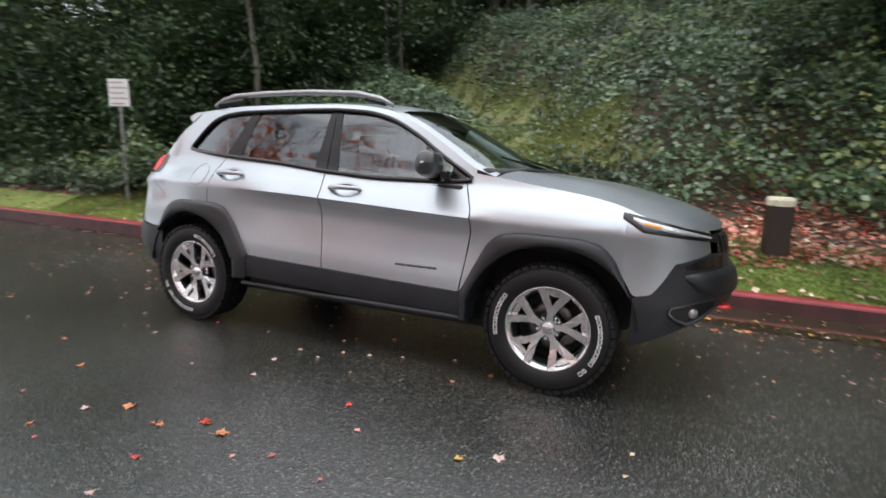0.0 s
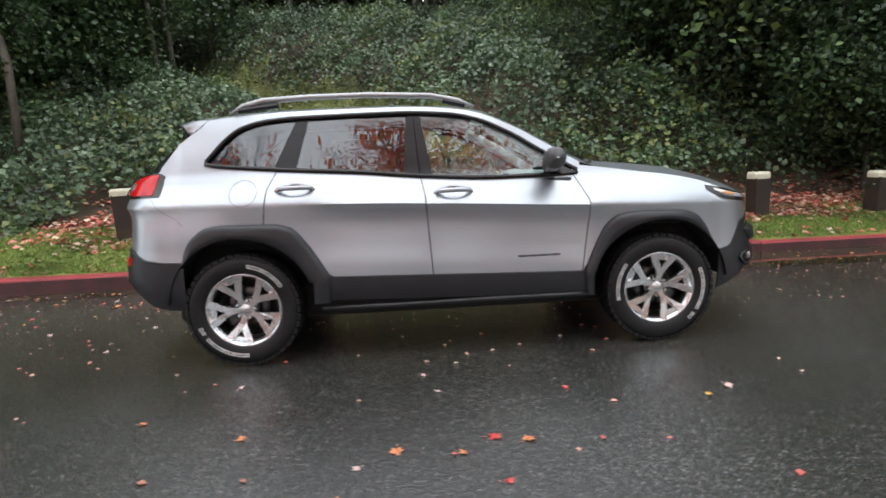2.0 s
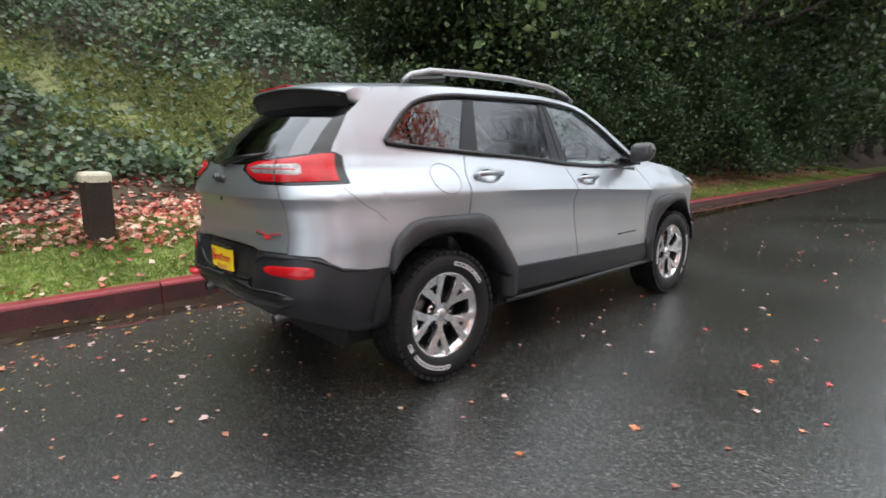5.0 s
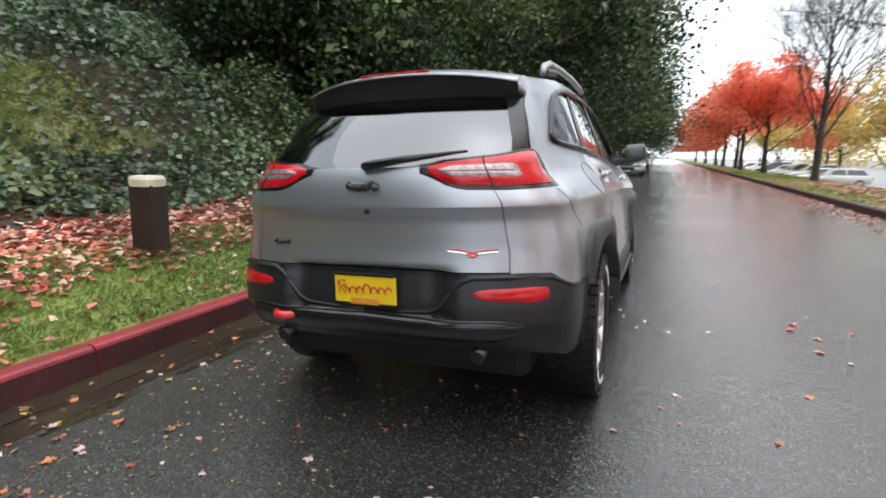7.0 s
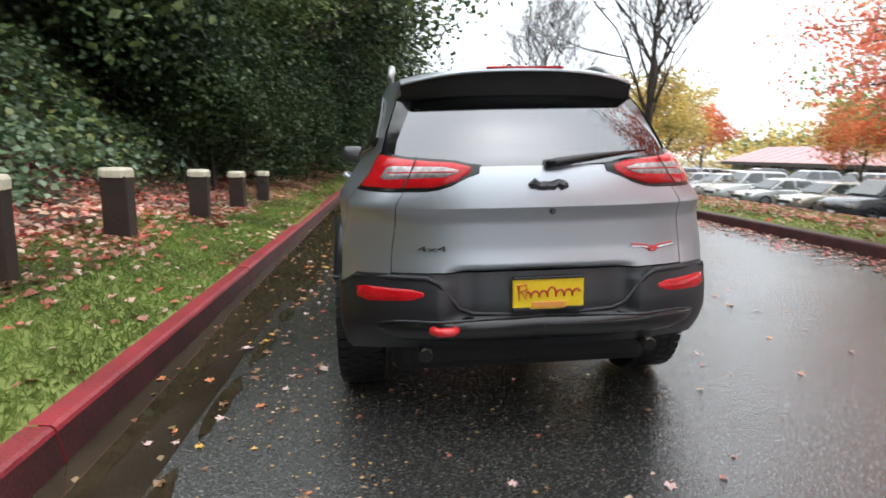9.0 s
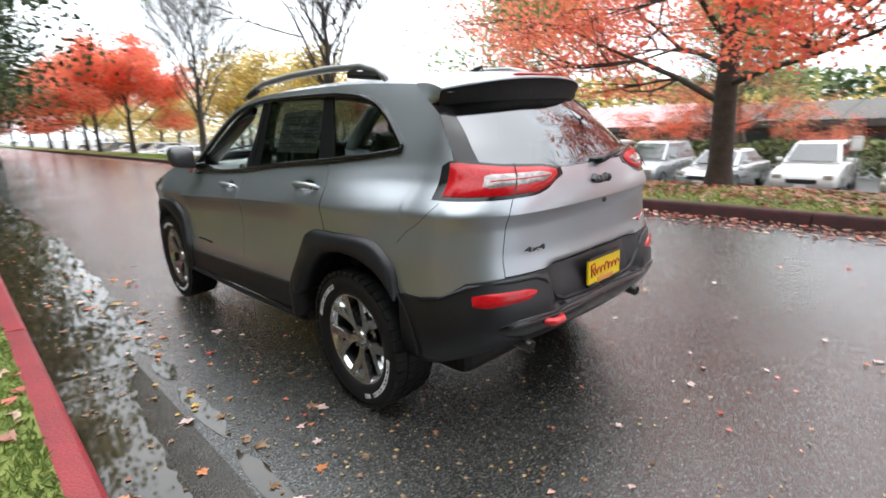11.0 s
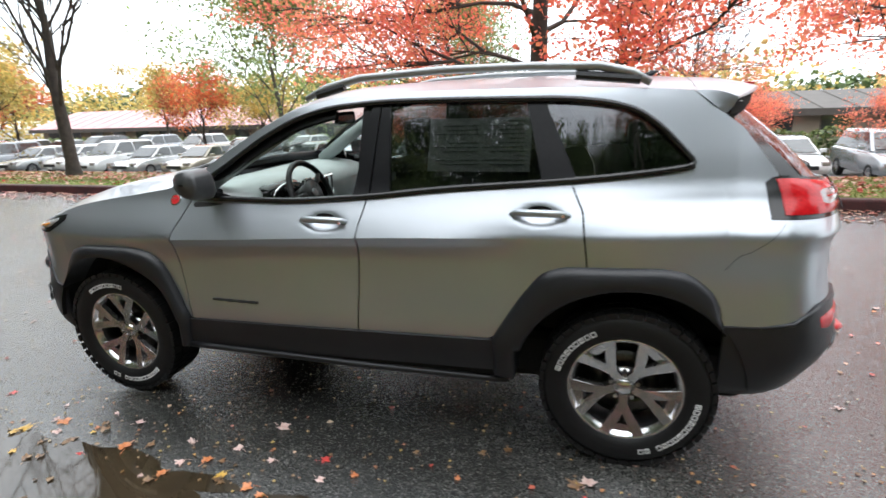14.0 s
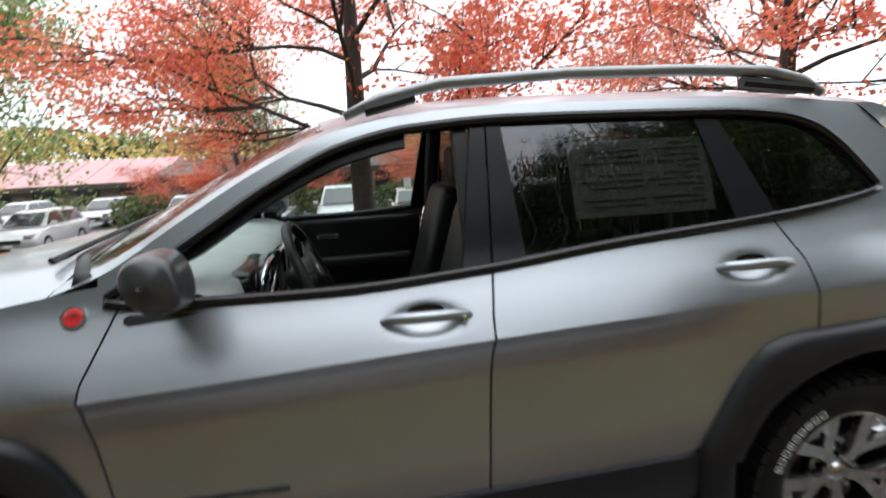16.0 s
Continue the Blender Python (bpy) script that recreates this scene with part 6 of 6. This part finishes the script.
def bollard():
    """Square dark timber post with a chamfered cream cap."""
    root = empty("bollard", "dark timber bollard with a cream painted cap", "bollard", "bollards behind the kerb")
    bm = box_bm(-0.112, 0.112, -0.112, 0.112, -0.15, 0.575, 0.012, 2)
    part("post", bm, M["post_wood"], root)
    bm = bmesh.new()
    rings = []
    for w, z in ((0.112, 0.560), (0.124, 0.562), (0.126, 0.625), (0.112, 0.652), (0.0001, 0.656)):
        c = w * 0.62
        rings.append([bm.verts.new((x, y, z)) for x, y in ((w, c), (c, w), (-c, w), (-w, c), (-w, -c), (-c, -w), (c, -w), (w, -c))])
    for r0, r1 in zip(rings, rings[1:]):
        for k in range(8):
            bm.faces.new((r0[k], r0[(k + 1) % 8], r1[(k + 1) % 8], r1[k]))
    part("cap", bm, M["post_cap"], root, "weathered cream post cap")
    return root


post = bollard()
for i, (x, y, z, turn) in enumerate(((-4.08, 3.12, 0.36, 12), (-2.28, 3.10, 0.33, 4), (-0.70, 3.15, 0.385, 17), (1.05, 3.20, 0.375, 6), (2.90, 3.10, 0.30, 10), (4.72, 3.12, 0.21, 3), (6.55, 3.15, 0.15, 8))):
    m = pose(x, y, z, (i * 37 % 5 - 2) * 0.5, (i * 53 % 5 - 2) * 0.5, turn)
    if i:
        copy_thing(post, m)
    else:
        post.matrix_basis = m


def sign(name, label, x, y, z, height, w, h, face, turn, bars=0, mat_bar=None):
    root = empty(name, label, "sign")
    part("pole", box_bm(-0.022, 0.022, -0.012, 0.030, -0.3, height, 0.004), M["galv"], root, "galvanised steel pole")
    part("plate", box_bm(-w / 2, w / 2, -0.020, -0.014, height - h, height + 0.02, 0.002), face, root)
    for k in range(bars):
        zz = height - h * (0.12 + 0.80 * k / max(1, bars - 1)) + 0.01
        part("print_bar", box_bm(-w * 0.40, w * (0.40 if k % 2 else 0.25), -0.0235, -0.0205, zz - 0.014, zz + 0.014), mat_bar or M["print"], root)
    root.matrix_basis = pose(x, y, z, 0, 0, turn)
    return root


sign("parking_sign", "white parking sign with faded print on a steel pole", -7.55, 2.90, land_z(-7.55, 2.9), 2.18, 0.37, 0.46, M["sign_white"], 25, 5)
sign("lot_sign", "small white sign on a post behind parked cars", -1.75, -19.6, LOT_Z, 1.85, 0.30, 0.45, M["sign_white"], 180, 2)
sign("lot_sign", "small white sign on a post behind parked cars", -0.02, -19.6, LOT_Z, 1.85, 0.30, 0.45, M["sign_white"], 180, 2)
sign("lot_sign", "small blue and white sign on a post behind parked cars", -4.75, -19.6, LOT_Z, 1.95, 0.32, 0.40, M["sign_blue"], 180, 1, M["sign_white"])

CAR_PAINTS = [material("car_paint", a, b, 3, 0.25, metal=m, coat=1.0) for a, b, m in (
    ((0.62, 0.63, 0.64), (0.68, 0.69, 0.70), 0.0), ((0.30, 0.32, 0.35), (0.36, 0.38, 0.40), 0.5), ((0.40, 0.41, 0.42), (0.46, 0.47, 0.48), 0.6), ((0.36, 0.32, 0.26), (0.42, 0.38, 0.31), 0.4), ((0.02, 0.022, 0.026), (0.03, 0.032, 0.036), 0.2), ((0.34, 0.03, 0.03), (0.42, 0.05, 0.05), 0.1))]
M["car_glass"] = material("parked_car_glass", (0.03, 0.035, 0.038), (0.06, 0.065, 0.07), 2, 0.04, spec=1.0)


def parked_car(name, label, paint, kind):
    """A car from rounded side profiles: body, cabin, panes, lamps and wheels. The nose points to +x."""
    root = empty(name, label, "car", "cars in the car park")
    length, belt_h, roof_h, half = {"sedan": (4.7, 0.92, 1.45, 0.90), "suv": (4.6, 1.05, 1.72, 0.92), "hatch": (4.1, 0.95, 1.50, 0.86), "pickup": (5.4, 1.10, 1.80, 0.97)}[kind]
    l2 = length / 2
    body = [(-l2, 0.42), (-l2 - 0.02, 0.62), (-l2 + 0.04, belt_h - 0.04), (-l2 + 0.35, belt_h + 0.02), (-0.3, belt_h), (0.85, belt_h), (l2 - 0.45, belt_h - 0.14), (l2 - 0.08, belt_h - 0.30), (l2, 0.55), (l2 - 0.06, 0.32), (0, 0.24), (-l2 + 0.1, 0.30)]
    rear_roof = {"sedan": -1.0, "suv": -1.75, "hatch": -1.5, "pickup": -0.35}[kind]
    rear_belt = {"sedan": -1.75, "suv": -2.15, "hatch": -1.95, "pickup": -0.6}[kind]
    cabin = [(rear_belt, belt_h - 0.03), (rear_roof, roof_h - 0.05), (rear_roof + 0.3, roof_h), (0.05, roof_h), (0.35, roof_h - 0.06), (1.15, belt_h - 0.03)]

    def loft(outline, ys):
        bm = bmesh.new()
        cx, cz = sum(p[0] for p in outline) / len(outline), sum(p[1] for p in outline) / len(outline)
        rings = [[bm.verts.new((cx + (x - cx) * k, y, z0 + cz + (z - cz) * kz)) for x, z in outline] for y, k, kz, z0 in ys]
        n = len(outline)
        for r0, r1 in zip(rings, rings[1:]):
            for i in range(n):
                bm.faces.new((r0[i], r0[(i + 1) % n], r1[(i + 1) % n], r1[i]))
        bm.faces.new(rings[0][::-1])
        bm.faces.new(rings[-1])
        return bm

    ys = [(-half, 0.90, 0.80, 0.0), (-half + 0.03, 0.95, 0.92, 0), (-half + 0.16, 0.99, 1.0, 0), (0, 1.0, 1.02, 0), (half - 0.16, 0.99, 1.0, 0), (half - 0.03, 0.95, 0.92, 0), (half, 0.90, 0.80, 0)]
    part("body", loft(body, ys), paint, root, smooth=True)
    hb, hr = half - 0.10, half - 0.30

    def cab_at(x, z):
        f = (z - belt_h) / (roof_h - belt_h)
        return hb + (hr - hb) * f

    bm = bmesh.new()
    left = [bm.verts.new((x, cab_at(x, z), z)) for x, z in cabin]
    right = [bm.verts.new((x, -cab_at(x, z), z)) for x, z in cabin]
    n = len(cabin)
    for i in range(n):
        bm.faces.new((left[i], left[(i + 1) % n], right[(i + 1) % n], right[i]))
    bm.faces.new(left)
    bm.faces.new(right[::-1])
    bmesh.ops.bevel(bm, geom=bm.edges[:], offset=0.04, segments=2, profile=0.6, affect="EDGES")
    part("cabin", bm, paint, root, smooth=True)

    def pane(nm, pts):
        me = from_lists(nm, pts, [tuple(range(len(pts)))])
        return link(nm, me, M["car_glass"], root)

    z0, z1 = belt_h + 0.04, roof_h - 0.10
    for s in (-1, 1):
        xa = lambda z, a, b: a + (b - a) * (z - belt_h) / (roof_h - belt_h)
        e = 0.012
        xr0, xr1 = xa(z0, rear_belt, rear_roof) + 0.14, xa(z1, rear_belt, rear_roof) + 0.14
        xf0, xf1 = xa(z0, 1.15, 0.35) - 0.14, xa(z1, 1.15, 0.35) - 0.12
        mid = (xr0 + xf0) / 2 + 0.1
        pane("side_window", [(mid + 0.04, s * (cab_at(0, z0) + e), z0), (xf0, s * (cab_at(0, z0) + e), z0), (xf1, s * (cab_at(0, z1) + e), z1), (mid + 0.04, s * (cab_at(0, z1) + e), z1)])
        pane("side_window", [(xr0, s * (cab_at(0, z0) + e), z0), (mid - 0.04, s * (cab_at(0, z0) + e), z0), (mid - 0.04, s * (cab_at(0, z1) + e), z1), (xr1, s * (cab_at(0, z1) + e), z1)])
        part("headlamp", box_bm(l2 - 0.28, l2 - 0.02, min(s * (half - 0.36), s * (half - 0.10)), max(s * (half - 0.36), s * (half - 0.10)), 0.60, 0.74, 0.03), M["clear_lens"], root)
        part("tail_lamp", box_bm(-l2 - 0.015, -l2 + 0.10, min(s * (half - 0.30), s * (half - 0.06)), max(s * (half - 0.30), s * (half - 0.06)), 0.68, 0.86, 0.02), M["red_lens"], root)
        part("door_mirror", box_bm(0.72, 0.86, min(s * (half - 0.04), s * (half + 0.16)), max(s * (half - 0.04), s * (half + 0.16)), belt_h + 0.02, belt_h + 0.15, 0.03), paint, root)
        for wx in (-length * 0.29, length * 0.30):
            v, f = lathe([(-0.10, 0.20), (-0.10, 0.30), (-0.07, 0.325), (0.07, 0.325), (0.10, 0.30), (0.10, 0.21)], 22)
            wv = [(x + wx, y * s + s * (half - 0.09), z + 0.325) for x, y, z in v]
            w = link("wheel", from_lists("wheel", wv, f), M["rubber"], root)
            v, f = lathe([(0.085, 0.001), (0.090, 0.06), (0.075, 0.12), (0.095, 0.205)], 20)
            link("rim", from_lists("rim", [(x + wx, y * s + s * (half - 0.09), z + 0.325) for x, y, z in v], f), M["alloy"], w)
    f0 = lambda z: 1.15 + (0.35 - 1.15) * (z - belt_h) / (roof_h - 0.06 - belt_h) + 0.025
    pane("windscreen", [(f0(z0), -cab_at(0, z0) + 0.10, z0 + 0.01), (f0(z0), cab_at(0, z0) - 0.10, z0 + 0.01), (f0(z1), cab_at(0, z1) - 0.08, z1 + 0.01), (f0(z1), -cab_at(0, z1) + 0.08, z1 + 0.01)])
    r0 = lambda z: rear_belt + (rear_roof - rear_belt) * (z - belt_h + 0.03) / (roof_h - 0.05 - belt_h + 0.03) - 0.018
    pane("rear_window", [(r0(z0), -cab_at(0, z0) + 0.12, z0), (r0(z0), cab_at(0, z0) - 0.12, z0), (r0(z1), cab_at(0, z1) - 0.1, z1), (r0(z1), -cab_at(0, z1) + 0.1, z1)])
    part("grille", box_bm(l2 - 0.05, l2 + 0.008, -0.42, 0.42, 0.46, 0.60, 0.02), M["plastic"], root)
    part("number_plate", box_bm(l2 + 0.0, l2 + 0.014, -0.16, 0.16, 0.34, 0.44, 0.004), M["sign_white"], root)
    return root


kinds = [parked_car("parked_car", lab, CAR_PAINTS[p], k) for lab, p, k in (
    ("white hatchback parked in the wet car park", 0, "hatch"), ("blue-grey estate car parked in the wet car park", 1, "suv"), ("silver sedan parked in the wet car park", 2, "sedan"), ("tan sedan parked in the wet car park", 3, "sedan"),
    ("black SUV parked in the wet car park", 4, "suv"), ("white pickup truck parked in the wet car park", 0, "pickup"), ("red sedan parked in the wet car park", 5, "sedan"), ("white SUV parked in the wet car park", 0, "suv"))]
used = set()


def park(k, x, y, turn, z=None):
    m = pose(x, y, LOT_Z if z is None else z, 0, 0, turn)
    if k in used:
        return copy_thing(kinds[k], m)
    used.add(k)
    kinds[k].matrix_basis = m
    return kinds[k]


order = (4, 6, 1, 0, 1, 3, 7, 2, 1, 2, 0, 4, 3, 2, 7, 0, 2, 1, 5, 0, 7)
rc = random.Random(6)
for i, k in enumerate(order):
    x = -16.2 + 2.85 * i + rc.uniform(-0.12, 0.12)
    if i == 9:
        continue
    park(k, x, -19.4 + rc.uniform(-0.35, 0.35), 90 + rc.uniform(-3, 3))
for i, k in enumerate((2, 0, 3, 7, 1, 4, 2, 0, 6, 7)):
    park(k, 14 + 4.3 * i, -29 + rc.uniform(-0.5, 0.5), 90 + rc.uniform(-4, 4))
for i, k in enumerate((0, 2, 7, 1, 3, 0, 4, 2, 7, 0, 2, 3)):
    park(k, 47.5 + 4.6 * i, -14.6 + rc.uniform(-0.4, 0.4), 90 + rc.uniform(-4, 4))
for k, x, y, t in ((2, 33, 0.85, 180), (4, 47, 0.85, 180), (7, 66, 0.85, 180)):
    park(k, x, y, t, road_z(0.85))

M["pink_roof"] = material("faded_red_metal_roof", (0.46, 0.22, 0.22), (0.56, 0.30, 0.30), 1.5, 0.42, bump=0.1, fine=20)
M["fascia"] = material("dark_brown_fascia", (0.05, 0.042, 0.036), (0.085, 0.07, 0.06), 2, 0.6)
M["wall_tan"] = material("tan_render", (0.24, 0.20, 0.15), (0.32, 0.27, 0.21), 1.2, 0.8)


def low_building(name, label, x0, x1, y0, depth, base, eave, ridge_z, roof_mat, bays):
    root = empty(name, label, "building")
    part("wall", box_bm(x0, x1, y0 - depth, y0, base, eave), M["wall_tan"], root)
    bm = bmesh.new()
    o = 0.9
    prof = [(y0 + o, eave - 0.05), (y0 + o, eave + 0.12), (y0 - depth / 2, ridge_z), (y0 - depth - o, eave + 0.12), (y0 - depth - o, eave - 0.05)]
    a = [bm.verts.new((x0 - o, y, z)) for y, z in prof]
    b = [bm.verts.new((x1 + o, y, z)) for y, z in prof]
    for i in range(len(prof)):
        j = (i + 1) % len(prof)
        bm.faces.new((a[i], a[j], b[j], b[i]))
    bm.faces.new(a)
    bm.faces.new(b[::-1])
    part("roof", bm, roof_mat, root)
    part("fascia_board", box_bm(x0 - o - 0.02, x1 + o + 0.02, y0 + o, y0 + o + 0.06, eave - 0.30, eave + 0.10), M["fascia"], root)
    n = int((x1 - x0) / 0.9)
    for i in range(0, n, 2):
        x = x0 - o + (x1 - x0 + 2 * o) * i / n
        part("roof_seam", tube_bm([(x, y0 + o, eave + 0.14), (x, y0 - depth / 2, ridge_z + 0.03)], 0.03, 4), roof_mat, root)
    step = (x1 - x0) / bays
    for i in range(bays):
        xa = x0 + step * i + step * 0.18
        w = part("window", box_bm(xa, xa + step * 0.55, y0 - 0.1, y0 + 0.02, base + 0.55, eave - 0.25), M["fascia"], root)
        part("pane", box_bm(xa + 0.08, xa + step * 0.55 - 0.08, y0 + 0.02, y0 + 0.03, base + 0.63, eave - 0.33), M["car_glass"], w)
    return root


low_building("low_building", "long low building with a faded red metal roof", 17, 62, -44, 11, LOT_Z, 1.0, 3.1, M["pink_roof"], 14)
low_building("low_building", "low dark-fronted building behind the hedge", -26, 13, -36, 12, LOT_Z, 1.25, 2.6, M["fascia"], 12)


def hedge(x0, x1, y0, y1, z0, z1, count, seed):
    rng = np.random.default_rng(seed)
    c = np.c_[rng.uniform(x0, x1, count), rng.uniform(y0, y1, count), z0 + (z1 - z0) * rng.uniform(0, 1, count) ** 0.7]
    c[:, 2] += 0.12 * np.sin(c[:, 0] * 2.1)
    ob = link("hedge", leaf_mesh("hedge", c, np.tile([0, 0.5, 0.6], (count, 1)), 0.22, 0.16, rng), M["bramble"])
    tagged(ob, "clipped green hedge along the car park", "hedge", kind="stuff")


hedge(-18, 12, -26.2, -24.6, LOT_Z, 0.45, 9000, 51)
hedge(13, 60, -38, -36, LOT_Z, 0.2, 7000, 52)

# ---- single leaves on the wet street ----


def maple_leaf(seed, size):
    """A lobed leaf, a little curled."""
    rng = random.Random(seed)
    pts, squeeze = [], rng.uniform(0.65, 1.0)
    lobes = ((0, 1.0), (13, 0.74), (30, 0.58), (45, 0.80), (58, 0.95), (72, 0.76), (88, 0.60), (106, 0.66), (118, 0.74), (140, 0.50))
    for a, r in list(lobes) + [(180, 0.20)] + [(-a, r) for a, r in lobes[:0:-1]]:
        r *= size * rng.uniform(0.72, 1.22)
        a = math.radians(a + rng.uniform(-6, 6))
        pts.append((r * math.cos(a), squeeze * r * math.sin(a), 0.16 * r * math.sin(a * 2 + seed) + 0.006))
    verts = pts + [(0, 0, 0.004)]
    faces = [(k, (k + 1) % 20, 20) for k in range(20)]
    stem = len(verts)
    verts += [(-size * 0.5, 0.002, 0.006), (-size * 1.15, 0.012, 0.004), (-size * 1.15, 0.016, 0.004), (-size * 0.5, -0.002, 0.006)]
    faces.append((stem, stem + 1, stem + 2, stem + 3))
    return from_lists("fallen_leaf", verts, faces)


LEAF_COLOURS = {"red": "leaf_red", "orange": "leaf_orange", "yellow": "leaf_yellow", "pale pink": "leaf_pale", "brown": "leaf_brown"}
leaf_meshes = {}
for ci, (c, mname) in enumerate(LEAF_COLOURS.items()):
    for v in range(3):
        me = maple_leaf(ci * 3 + v, (0.024, 0.031, 0.040)[v])
        me.materials.append(M[mname])
        leaf_meshes[c, v] = me


def drop_leaf(x, y, colour, v, turn, scale=1.0):
    z = gutter_z(shore(x)) if y > shore(x) else gutter_z(y)
    ob = new("fallen_leaf", leaf_meshes[colour, v])
    ob.matrix_basis = pose(x, y, z + 0.001, -2.3, 0, turn)
    ob.scale = (scale,) * 3
    tagged(ob, f"{colour} maple leaf lying on the wet street", "leaf", "single leaves on the street")


for x, y, c, v in ((1.22, -1.72, "yellow", 1), (1.37, -1.63, "pale pink", 2), (0.53, -1.53, "red", 1), (-0.17, -1.47, "pale pink", 0), (-1.30, -1.25, "pale pink", 0), (-1.66, -1.64, "orange", 1), (-0.38, -2.06, "orange", 2),
                   (0.06, -2.35, "red", 1), (-2.43, 0.18, "pale pink", 1), (-1.48, 1.20, "pale pink", 1), (0.05, -2.0, "red", 2), (-0.1, -2.12, "orange", 1), (0.2, -2.05, "orange", 2), (0.18, 1.42, "orange", 2), (0.35, 1.38, "yellow", 2), (0.1, 1.45, "orange", 1)):
    drop_leaf(x, y, c, v, x * 211 % 360)
rl = random.Random(21)
names = ("red", "orange", "orange", "yellow", "pale pink", "pale pink", "red")
for _ in range(130):
    x = rl.uniform(-5.5, 7)
    y = rl.choice((rl.uniform(-4.5, -1.0), rl.uniform(-3.2, -1.0), rl.uniform(0.95, 1.9), rl.uniform(1.1, 1.6)))
    if abs(y) < 1.0 and abs(x) < 2.3:
        continue
    drop_leaf(x, y, rl.choice(names), rl.randrange(3), rl.uniform(0, 360), rl.uniform(0.6, 1.05))
for _ in range(110):
    drop_leaf(rl.uniform(-3.4, 3.2), rl.choice((rl.uniform(0.9, 1.95), rl.uniform(1.2, 1.6))), rl.choice(("brown", "brown", "orange", "pale pink", "yellow", "brown")), rl.randrange(3), rl.uniform(0, 360), rl.uniform(0.7, 1.5))
for _ in range(40):
    drop_leaf(rl.uniform(-5.5, -2.4), rl.uniform(-1.5, 1.8), rl.choice(names), rl.randrange(3), rl.uniform(0, 360), rl.uniform(0.6, 1.0))
